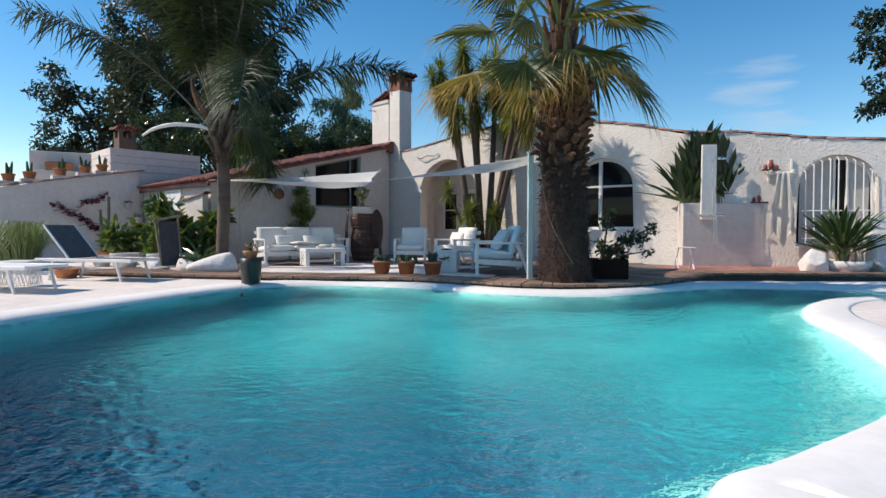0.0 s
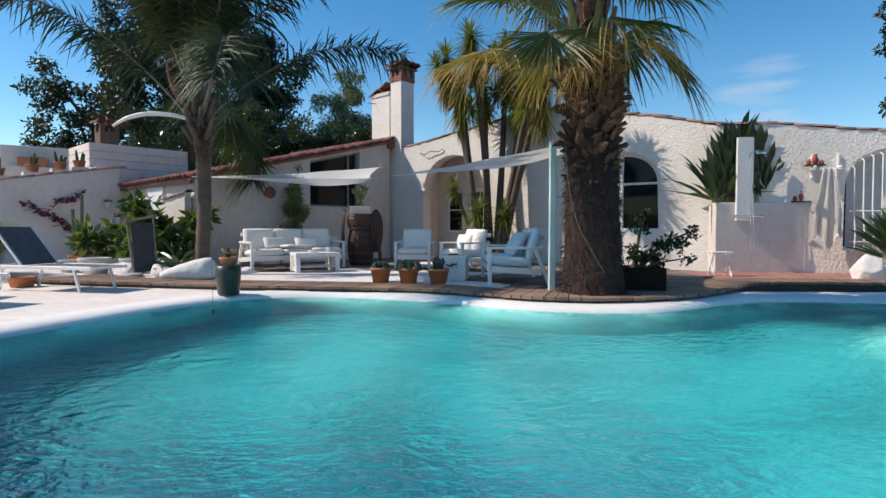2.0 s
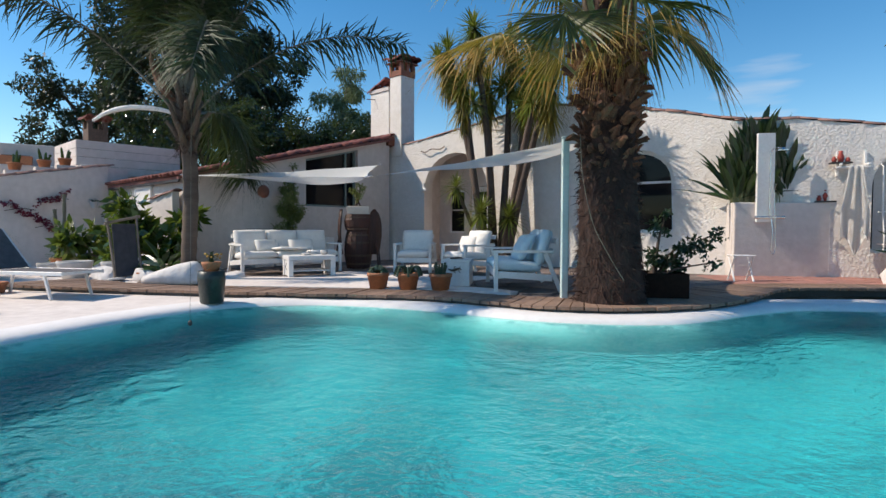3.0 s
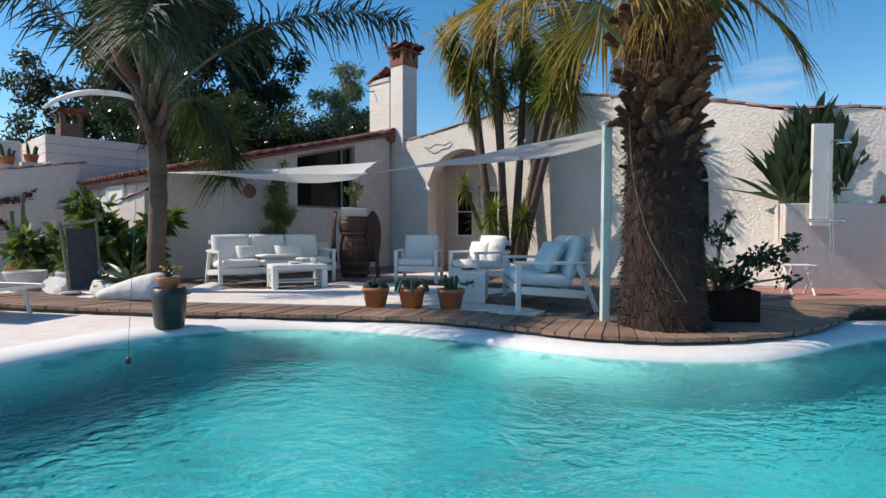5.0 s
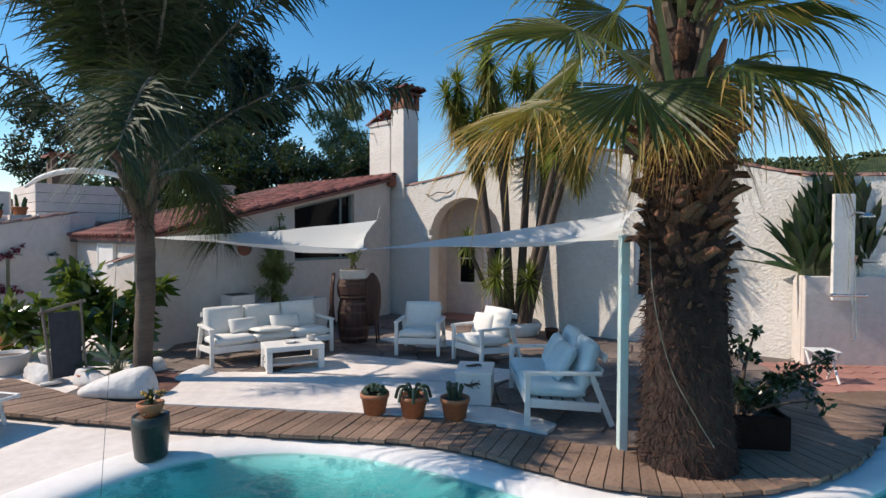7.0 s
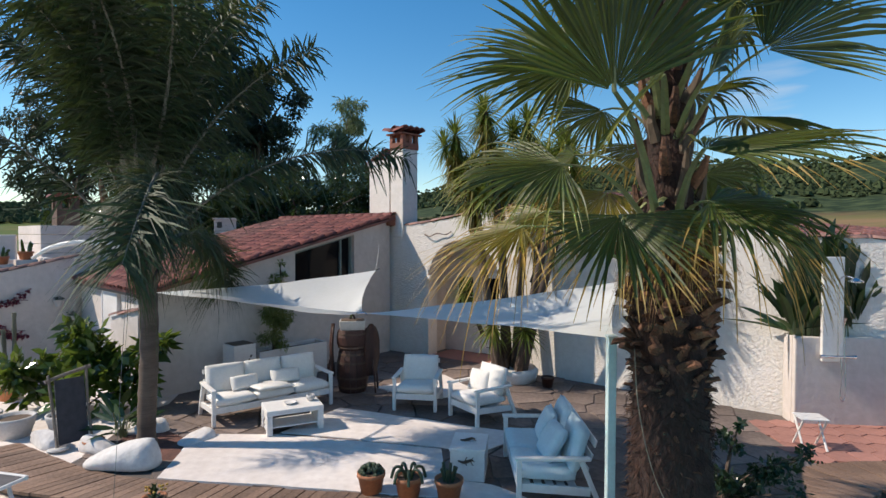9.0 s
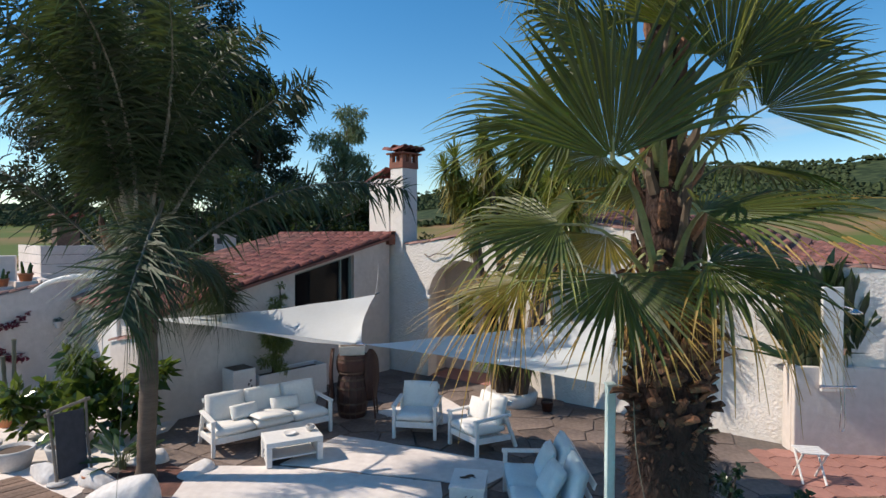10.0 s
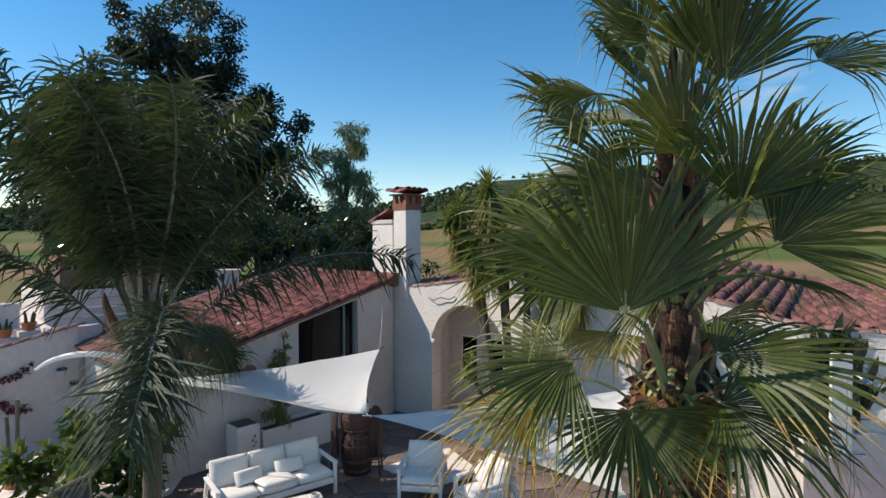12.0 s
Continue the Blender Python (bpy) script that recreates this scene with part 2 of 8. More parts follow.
def pillow(bm, centre, size, m=None, puff=0.5, n=8, seed=0):
    """A stuffed cushion: thick in the middle, thin at the seam, a little uneven."""
    sx, sy, sz = size
    grid = {}
    t = Matrix.Translation(centre) @ (m or Matrix())
    for side in (1, -1):
        for i in range(n + 1):
            for j in range(n + 1):
                u, v = 2 * i / n - 1, 2 * j / n - 1
                edge = (1 - abs(u) ** 4) * (1 - abs(v) ** 4)
                h = sz / 2 * ((1 - puff) + puff * edge ** 0.5) if max(abs(u), abs(v)) < 1 else sz / 2 * (1 - puff) * 0.6
                h *= 1 + 0.16 * noise.noise(Vector((u * 1.7, v * 1.7, side + seed * 3.1)))
                pull = 1 - 0.03 * (abs(u * v))
                grid[side, i, j] = bm.verts.new(t @ Vector((u * sx / 2 * pull, v * sy / 2 * pull, side * h)))
    for i in range(n):
        for j in range(n):
            bm.faces.new((grid[1, i, j], grid[1, i + 1, j], grid[1, i + 1, j + 1], grid[1, i, j + 1]))
            bm.faces.new((grid[-1, i, j], grid[-1, i, j + 1], grid[-1, i + 1, j + 1], grid[-1, i + 1, j]))
    ring = [(i, 0) for i in range(n)] + [(n, j) for j in range(n)] + [(i, n) for i in range(n, 0, -1)] + [(0, j) for j in range(n, 0, -1)]
    for a, b in zip(ring, ring[1:] + ring[:1]):
        bm.faces.new((grid[-1, *a], grid[-1, *b], grid[1, *b], grid[1, *a]))


def smooth_line(points, closed=False, step=6):
    """A Catmull-Rom line through points."""
    p = [Vector(q) for q in points]
    out = []
    count = len(p)
    for i in range(count if closed else count - 1):
        a, b, c, d = (p[(i + k) % count] if closed else p[min(max(i + k, 0), count - 1)] for k in (-1, 0, 1, 2))
        for s in range(step):
            t = s / step
            out.append(0.5 * ((2 * b) + (c - a) * t + (2 * a - 5 * b + 4 * c - d) * t * t + (3 * b - a - 3 * c + d) * t ** 3))
    if not closed:
        out.append(p[-1])
    return out


def prism(bm, outline, z0, z1):
    """An upright body over an outline of (x, y)."""
    low = [bm.verts.new((x, y, z0)) for x, y in outline]
    high = [bm.verts.new((x, y, z1)) for x, y in outline]
    bm.faces.new(low[::-1]), bm.faces.new(high)
    for i in range(len(low)):
        j = (i + 1) % len(low)
        bm.faces.new((low[i], low[j], high[j], high[i]))

# ---- ground, pool and paving ----
POOL = [(-4.4, 4.4), (-4.2, 5.5), (-3.95, 6.2), (-3.7, 7.0), (-3.35, 7.9), (-2.9, 8.62), (-2.4, 8.9), (-1.85, 9.0), (-1.3, 8.93), (-0.74, 8.75), (-0.2, 8.47),
        (0.27, 8.16), (0.68, 7.91), (1.1, 7.74), (1.5, 7.65), (1.95, 7.61), (2.4, 7.67), (2.9, 7.94), (3.5, 8.32), (4.2, 8.64), (5.0, 8.64), (6.2, 8.36), (7.4, 8.06), (7.8, 7.86),
        (7.4, 7.66), (6.2, 7.5), (5.1, 7.22), (4.3, 6.6), (3.72, 5.7), (3.4, 4.7), (3.05, 3.9), (2.75, 3.3), (2.2, 2.75), (1.35, 2.2),
        (0.9, 1.9), (0.68, 1.0), (0.55, -0.2), (0.0, -1.6), (-1.3, -2.3), (-2.8, -1.7), (-3.9, 0.2), (-4.4, 2.4)]
WATER_Z = -0.125
shore = [Vector((p.x, p.y)) for p in smooth_line([(x, y, 0) for x, y in POOL], closed=True, step=5)]


def outset(line, d):
    """The closed line moved outwards by d."""
    out = []
    for i, p in enumerate(line):
        t = line[(i + 2) % len(line)] - line[i - 2]
        out.append(p + d * Vector((-t.y, t.x)).normalized())
    return out


def plate(bm, outer, holes, z):
    """A level sheet with holes."""
    edges = []
    for loop in (outer, *holes):
        vs = [bm.verts.new((p[0], p[1], z)) for p in loop]
        edges += [bm.edges.new((vs[i], vs[(i + 1) % len(vs)])) for i in range(len(vs))]
    bmesh.ops.triangle_fill(bm, edges=edges, use_beauty=True, normal=(0, 0, 1))


def ridge(az):
    """Height of the far hills, as a slope, by bearing in degrees from straight ahead."""
    return float(np.interp(az, [-180, -60, -38, -15, -8, -2, 4, 15, 28, 35, 40, 60, 120, 180], [0.02, 0.035, 0.045, 0.045, 0.058, 0.08, 0.112, 0.122, 0.12, 0.12, 0.13, 0.13, 0.05, 0.02]))


def build_ground():
    bm = bmesh.new()
    count = 144
    circle = [Vector((45 * math.cos(2 * math.pi * k / count), 6 + 45 * math.sin(2 * math.pi * k / count))) for k in range(count)]
    hole = outset(shore, 0.25)
    plate(bm, circle, [hole], -0.2)
    last = {(round(v.co.x, 3), round(v.co.y, 3)): v for v in bm.verts}
    ring = [last[round(p.x, 3), round(p.y, 3)] for p in circle]
    for r in (70, 110, 150, 190, 240, 290, 340, 400, 460, 530, 620, 800, 1200, 2500):
        nxt = []
        for k in range(count):
            a = 2 * math.pi * k / count
            az = math.degrees(math.atan2(math.cos(a), math.sin(a)))
            f = min(max((r - 120) / 420, 0), 1)
            h = ridge(az) * 540 * f ** 1.5 * (1 + 0.22 * noise.noise(Vector((math.cos(a) * 3, math.sin(a) * 3, r / 260)))) if r <= 620 else ridge(az) * 540 * (620 / r)
            nxt.append(bm.verts.new((r * math.cos(a), 6 + r * math.sin(a), -0.2 + h)))
        for k in range(count):
            j = (k + 1) % count
            bm.faces.new((ring[k], nxt[k], nxt[j], ring[j]))
        ring = nxt
    m = bpy.data.materials.new("dry_meadow_and_woods")
    m.use_nodes = True
    n, l = m.node_tree.nodes, m.node_tree.links
    b = n["Principled BSDF"]
    b.inputs["Roughness"].default_value = 0.95
    b.inputs["Specular IOR Level"].default_value = 0.1
    geo, sep = n.new("ShaderNodeNewGeometry"), n.new("ShaderNodeSeparateXYZ")
    l.new(geo.outputs["Position"], sep.inputs[0])
    tex, tex2 = n.new("ShaderNodeTexNoise"), n.new("ShaderNodeTexNoise")
    tex.inputs["Scale"].default_value, tex.inputs["Detail"].default_value = 0.012, 5
    tex2.inputs["Scale"].default_value, tex2.inputs["Detail"].default_value = 0.16, 6
    l.new(geo.outputs["Position"], tex.inputs[0]), l.new(geo.outputs["Position"], tex2.inputs[0])
    woods, meadow = n.new("ShaderNodeValToRGB"), n.new("ShaderNodeValToRGB")
    woods.color_ramp.elements[0].color, woods.color_ramp.elements[1].color = (0.022, 0.035, 0.016, 1), (0.075, 0.095, 0.04, 1)
    woods.color_ramp.elements[0].position, woods.color_ramp.elements[1].position = 0.4, 0.66
    meadow.color_ramp.elements[0].color, meadow.color_ramp.elements[1].color = (0.10, 0.13, 0.035, 1), (0.26, 0.16, 0.085, 1)
    meadow.color_ramp.elements[0].position, meadow.color_ramp.elements[1].position = 0.42, 0.55
    l.new(tex2.outputs[0], woods.inputs[0]), l.new(tex.outputs[0], meadow.inputs[0])
    rise = n.new("ShaderNodeMapRange")
    rise.inputs[1].default_value, rise.inputs[2].default_value = 9, 13
    l.new(sep.outputs[2], rise.inputs[0])
    mx = n.new("ShaderNodeMix")
    mx.data_type = "RGBA"
    l.new(rise.outputs[0], mx.inputs[0]), l.new(meadow.outputs[0], mx.inputs[6]), l.new(woods.outputs[0], mx.inputs[7])
    l.new(mx.outputs[2], b.inputs["Base Color"])
    tagged(part("ground", bm, m, smooth=False), "dry meadow rising to wooded hills", "ground", kind="structure")


build_ground()


def strip_round(bm, line, profile):
    """A moulding that runs round a closed line: (distance outwards, height) pairs."""
    rings = [[bm.verts.new((*p, z)) for p in outset(line, d)] for d, z in profile]
    for r0, r1 in zip(rings, rings[1:]):
        for i in range(len(line)):
            j = (i + 1) % len(line)
            bm.faces.new((r0[i], r1[i], r1[j], r0[j]))


def pool_floor_height(x, y):
    near = min(max((5.5 - y) / 1.8, 0), 1) * min(max((2.6 - x) / 2.2, 0), 1)
    side = min(max((x - 1.8) / 2.6, 0), 1)
    return -1.25 - 1.15 * near * near * (3 - 2 * near) + 0.3 * side


def build_pool():
    bm = bmesh.new()
    strip_round(bm, shore, [(-0.008, -0.20), (0.0, -0.15), (0.04, -0.095), (0.10, -0.068), (0.2, -0.058), (0.42, -0.056), (0.46, -0.066), (0.47, -0.25)])
    tagged(part("pool_coping", bm, COPING, smooth=True), "smooth white rounded coping of a curved pool", "pool coping", kind="structure")
    bm = bmesh.new()
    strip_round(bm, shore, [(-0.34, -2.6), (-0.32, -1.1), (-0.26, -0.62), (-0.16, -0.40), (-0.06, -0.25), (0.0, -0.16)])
    tagged(part("pool_wall", bm, LINING, smooth=True), "aqua pool lining on the curved pool side, water-depth shade painted in", "pool wall", kind="structure")
    bm = bmesh.new()
    nx, ny = 60, 60
    grid = [[bm.verts.new((-6 + 16 * i / nx, -4 + 15 * j / ny, pool_floor_height(-6 + 16 * i / nx, -4 + 15 * j / ny))) for j in range(ny + 1)] for i in range(nx + 1)]
    for i in range(nx):
        for j in range(ny):
            bm.faces.new((grid[i][j], grid[i + 1][j], grid[i + 1][j + 1], grid[i][j + 1]))
    tagged(part("pool_floor", bm, LINING, smooth=True), "aqua pool lining under water, depth shade painted in, deep at one end", "pool floor", kind="structure")
    bm = bmesh.new()
    plate(bm, outset(shore, 0.02), [], WATER_Z)
    m = bpy.data.materials.new("pool_water")
    m.use_nodes = True
    n, l = m.node_tree.nodes, m.node_tree.links
    n.remove(n["Principled BSDF"])
    clear, gloss, mirror, mx, weak = (n.new("ShaderNode" + k) for k in ("BsdfRefraction", "BsdfGlossy", "Fresnel", "MixShader", "Math"))
    clear.inputs["Color"].default_value = (0.53, 0.95, 1.0, 1)
    clear.inputs["Roughness"].default_value, clear.inputs["IOR"].default_value = 0.0, 1.33
    gloss.inputs["Roughness"].default_value = 0.06
    co = n.new("ShaderNodeTexCoord")
    heights = []
    for scale, detail, way in ((2.1, 2, (1.0, 1.1, 1.0)), (7.5, 3, (1.0, 1.25, 1.0)), (19.0, 2, (1.0, 1.2, 1.0))):
        mp, tex = n.new("ShaderNodeMapping"), n.new("ShaderNodeTexNoise")
        mp.inputs["Scale"].default_value = way
        tex.inputs["Scale"].default_value, tex.inputs["Detail"].default_value = scale, detail
        tex.inputs["Distortion"].default_value = 0.6
        l.new(co.outputs["Object"], mp.inputs[0]), l.new(mp.outputs[0], tex.inputs[0])
        heights.append(tex.outputs[0])
    swell, fine = n.new("ShaderNodeMath"), n.new("ShaderNodeMath")
    swell.operation = fine.operation = "MULTIPLY_ADD"
    swell.inputs[1].default_value, fine.inputs[1].default_value = 1.0, 0.4
    l.new(heights[0], swell.inputs[0]), l.new(heights[1], swell.inputs[2])
    l.new(heights[2], fine.inputs[0]), l.new(swell.outputs[0], fine.inputs[2])
    bp = n.new("ShaderNodeBump")
    bp.inputs["Strength"].default_value, bp.inputs["Distance"].default_value = 0.9, 0.08
    l.new(fine.outputs[0], bp.inputs["Height"])
    for node in (clear, gloss, mirror):
        l.new(bp.outputs[0], node.inputs["Normal"])
    mirror.inputs["IOR"].default_value = 1.33
    weak.operation, weak.inputs[1].default_value = "MULTIPLY", 0.42
    l.new(mirror.outputs[0], weak.inputs[0]), l.new(weak.outputs[0], mx.inputs[0])
    l.new(clear.outputs[0], mx.inputs[1]), l.new(gloss.outputs[0], mx.inputs[2]), l.new(mx.outputs[0], n["Material Output"].inputs[0])
    water = tagged(part("water", bm, m), "clear turquoise pool water with small ripples", "water", kind="structure")
    water.visible_shadow = False


build_pool()


# the pale terrace round the pool
bm = bmesh.new()
plate(bm, [(-16, -7), (12, -7), (12, 9.4), (3.6, 9.4), (-2, 9.9), (-6, 11.2), (-16, 11.2)], [outset(shore, 0.3)], -0.07)
tagged(part("pool_terrace", bm, WHITEWASH), "pale pinkish-white washed concrete terrace", "terrace", kind="structure")

# the upper terrace between pool and house
bm = bmesh.new()
prism(bm, [(-5.2, 10.35), (-3.4, 9.95), (-1.3, 9.75), (0.0, 9.5), (0.7, 9.0), (1.3, 8.8), (2.6, 9.0), (3.6, 9.4), (4.6, 10.2), (12, 10.2), (12, 20), (-6.5, 20), (-6.5, 11)], -0.3, -0.02)
tagged(part("terrace_bed", bm, MORTAR), "grey mortar bed between the flagstones", "terrace", kind="structure")
bm = bmesh.new()
prism(bm, [(-14, 10.6), (-5.15, 10.36), (-4.95, 12.2), (-5.4, 14.6), (-9, 18), (-14, 18)], -0.3, -0.012)
tagged(part("garden_terrace", bm, WHITEWASH), "whitewashed concrete beside the planting", "terrace", kind="structure")


# ---- walls ----
def wall(name, a, b, tops, openings, mat, label, depth=0.3, low=-0.2, kind="structure"):
    """An upright wall from a to b (its face to the right of that way), with its top as (way, height) and openings as outlines of (way, height)."""
    a, b = Vector((*a, 0)), Vector((*b, 0))
    length = (b - a).length
    u = (b - a) / length
    back = Vector((-u.y, u.x, 0))
    outer = [(0, low), (length, low)] + [(s, z) for s, z in reversed(tops)]
    bm = bmesh.new()
    edges, loops = [], []
    for loop in (outer, *openings):
        vs = [bm.verts.new(a + u * s + Vector((0, 0, z))) for s, z in loop]
        loops.append(vs)
        edges += [bm.edges.new((vs[i], vs[(i + 1) % len(vs)])) for i in range(len(vs))]
    bmesh.ops.triangle_fill(bm, edges=edges, use_beauty=True, normal=-back)
    front = list(bm.faces)
    twin = {v: bm.verts.new(v.co + back * depth) for v in list(bm.verts)}
    for f in front:
        if f.normal.dot(back) > 0:
            f.normal_flip()
        bm.faces.new([twin[v] for v in reversed(f.verts)])
    for vs in loops:
        for i in range(len(vs)):
            j = (i + 1) % len(vs)
            bm.faces.new((vs[i], twin[vs[i]], twin[vs[j]], vs[j]))
    bmesh.ops.recalc_face_normals(bm, faces=bm.faces[:])
    return tagged(part(name, bm, mat), label, "wall", kind=kind)


def arch(s0, s1, z0, spring, top, steps=12):
    """The outline of an arched opening."""
    c, r = (s0 + s1) / 2, (s1 - s0) / 2
    return [(s0, z0), (s1, z0)] + [(c + r * math.cos(math.pi * k / steps), spring + (top - spring) * math.sin(math.pi * k / steps)) for k in range(steps + 1)]


def on(a, b):
    """The frame of a wall: x along it, y into it, z up."""
    a, b = Vector((*a, 0)), Vector((*b, 0))
    u = (b - a).normalized()
    return Matrix(((u.x, -u.y, 0, a.x), (u.y, u.x, 0, a.y), (0, 0, 1, 0), (0, 0, 0, 1)))


EAVE, WINDOW_END, GABLE = (-5.57, 13.42), (-5.0, 14.05), (-1.71, 17.70)          # the low corner and the high corner of the wing's shaded gable wall
BACK_EAVE = (-8.69, 16.23)
WEST_TOP, WEST_LOW = (-8.75, 16.1), (-11.9, 11.3)
DIAG_A, DIAG_B, EAST_C = (-1.75, 17.85), (5.45, 12.68), (9.7, 11.25)

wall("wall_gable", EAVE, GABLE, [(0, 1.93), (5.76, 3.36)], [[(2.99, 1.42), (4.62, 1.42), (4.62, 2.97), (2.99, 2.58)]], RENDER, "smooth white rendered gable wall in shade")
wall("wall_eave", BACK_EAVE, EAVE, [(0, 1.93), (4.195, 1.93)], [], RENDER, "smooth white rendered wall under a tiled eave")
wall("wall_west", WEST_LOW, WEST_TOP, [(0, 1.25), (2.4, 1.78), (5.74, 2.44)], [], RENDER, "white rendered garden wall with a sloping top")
wall("wall_corner", (-8.78, 16.06), (-8.6, 16.75), [(0, 2.4), (0.71, 2.4)], [], RENDER, "white rendered corner between garden wall and house", depth=0.25)
MAIN_TOPS = [(0, 3.15), (1.22, 3.26), (3.0, 3.52), (4.86, 3.78), (5.97, 3.58), (6.9, 3.42), (7.8, 3.26), (8.86, 2.96)]
EAST_TOPS = [(0, 2.96), (1.04, 2.94), (2.36, 2.75), (4.33, 2.58)]
WINDOW_ARCH, GRILLE_ARCH = (6.19, 7.77, 0.80, 1.86, 2.56), (2.25, 3.72, 0.45, 1.72, 2.38)
wall("wall_main", DIAG_A, DIAG_B, MAIN_TOPS, [arch(1.3, 3.3, -0.2, 1.92, 2.86), arch(*WINDOW_ARCH)], STUCCO, "rough white stucco house wall with arched openings", depth=0.35)
wall("wall_east", DIAG_B, EAST_C, EAST_TOPS, [arch(*GRILLE_ARCH)], STUCCO, "rough white stucco house wall", depth=0.35)
wall("wall_return", EAST_C, (12.6, 14.0), [(0, 2.58), (3.6, 2.45)], [], STUCCO, "white stucco wall turning into shade", depth=0.3)
wall("wall_back", (12.0, 24.0), (-12.0, 24.0), [(0, 2.5), (24, 2.5)], [], RENDER, "white rendered back wall of the house", depth=0.3)

# ---- roofs, chimneys, doors and windows ----
def tile_geometry(length=0.42, r0=0.105, r1=0.085, thick=0.016, steps=5):
    """A half-round clay tile: x along it, hump up."""
    verts, faces = [], []
    for x, r in ((0, r0), (length, r1)):
        for rr in (r, r - thick):
            for k in range(steps + 1):
                a = math.pi * k / steps
                verts.append((x, rr * math.cos(a), rr * 0.8 * math.sin(a)))
    n = steps + 1
    for k in range(steps):
        faces += [(k, k + 1, 2 * n + k + 1, 2 * n + k), (n + k, 3 * n + k, 3 * n + k + 1, n + k + 1), (k, n + k, n + k + 1, k + 1), (2 * n + k, 2 * n + k + 1, 3 * n + k + 1, 3 * n + k)]
    return verts, faces


tile_mesh = mesh_from("tile", *tile_geometry(), TILE, smooth=True)
OLDTILE = material("weathered_coping_tile", (0.30, 0.17, 0.14), (0.16, 0.085, 0.07), scale=7, rough=0.9, bump=0.5, per_object=0.3)
coping_mesh = mesh_from("cap_tile", [(x, y, z * 0.62) for x, y, z in tile_geometry(0.40, 0.12, 0.105)[0]], tile_geometry()[1], OLDTILE, smooth=True)
cap_mesh = mesh_from("cap_tile", *tile_geometry(0.40, 0.125, 0.11), TILE, smooth=True)
U = Vector((GABLE[0] - EAVE[0], GABLE[1] - EAVE[1], 0)).normalized()      # up the wing's roof
V = Vector((-U.y, U.x, 0))                                                # along its eave
SLOPE = 1.22 / 4.91


def slope_frame(origin, along, rise):
    """A frame whose x runs up a slope along the given way."""
    x = Vector((along.x, along.y, rise)).normalized()
    y = Vector((-along.y, along.x, 0)).normalized()
    z = x.cross(y)
    return Matrix(((x.x, y.x, z.x, origin[0]), (x.y, y.y, z.y, origin[1]), (x.z, y.z, z.z, origin[2]), (0, 0, 0, 1)))


def tiled_roof(name, frame_m, cols, rows, col_step, row_step, as_parts, label, low_extra=0.0):
    """Rows of tiles over a clay bed; the first columns are pieces of their own."""
    bm = bmesh.new()
    length, width = rows * row_step + 0.1, cols * col_step
    box(bm, (length / 2, width / 2, -0.06), (length, width, 0.06))
    roof = tagged(part(name, bm, TILE_STUFF), label, "roof", kind="structure")
    roof.matrix_basis = frame_m
    rng = random.Random(name)
    verts, faces = [], []
    tv, tf = tile_geometry()
    for c in range(cols):
        for r in range(rows):
            m = pose(r * row_step - 0.05 + rng.uniform(-0.012, 0.012), (c + 0.5) * col_step + rng.uniform(-0.008, 0.008), -0.015 + rng.uniform(0, 0.008), 0, -2.2 + rng.uniform(-1, 1), rng.uniform(-2, 2))
            if c < as_parts:
                share("tile", tile_mesh, roof, m)
            else:
                base = len(verts)
                verts += [m @ Vector(v) for v in tv]
                faces += [tuple(base + i for i in f) for f in tf]
    if verts:
        rest = new("tiles", mesh_from("tiles", verts, faces, TILE_STUFF, smooth=True))
        rest.parent = roof
        rest["kind"] = "stuff"
    return roof


wing_m = slope_frame((EAVE[0] - 0.16 * U.x + 0.14 * V.x * -1, EAVE[1] - 0.16 * U.y - 0.14 * V.y, 1.96), U, SLOPE)
tiled_roof("roof_wing", wing_m, 26, 18, 0.205, 0.337, 16, "sloping red clay barrel tile roof of the wing")

# ridge tiles along the top of the wing, and the flashing by the chimney
ridge_thing = tagged(new("ridge_tiles"), "row of red clay ridge tiles", "ridge", kind="structure")
for k in range(14):
    p = Vector((*GABLE, 3.45)) + U * 0.02 - V * 0.15 + V * (0.38 * k)
    share("ridge_tile", cap_mesh, ridge_thing, Matrix.Translation(p) @ pose(0, 0, 0, 0, 0, math.degrees(math.atan2(V.y, V.x))))

# dark fascia under the eave
bm = bmesh.new()
a, b = Vector((*EAVE, 1.87)) - U * 0.11 - V * 0.1, Vector((*EAVE, 1.87)) - U * 0.11 + V * 5.0
beam(bm, a, b, 0.05, 0.10)
tagged(part("fascia", bm, DARKWOOD), "dark wooden fascia board under the eave", "fascia", kind="structure")


def wall_caps(name, a, b, tops, label, shift=0.0, lift=0.03):
    """Clay tiles laid along the sloping top of a wall."""
    m = on(a, b)
    holder = tagged(new(name), label, "wall coping", kind="structure")
    rng = random.Random(name)
    s, end = tops[0][0], tops[-1][0]
    while s < end - 0.1:
        z0, z1 = (float(np.interp(q, [t[0] for t in tops], [t[1] for t in tops])) for q in (s, s + 0.36))
        tilt = -math.degrees(math.atan2(z1 - z0, 0.36))
        share("cap_tile", coping_mesh, holder, m @ pose(s, 0.15 + shift, z0 + lift - 0.02 + rng.uniform(-0.01, 0.01), rng.uniform(-4, 4), tilt - 1.5, rng.uniform(-2.5, 2.5)))
        s += 0.345
    return holder


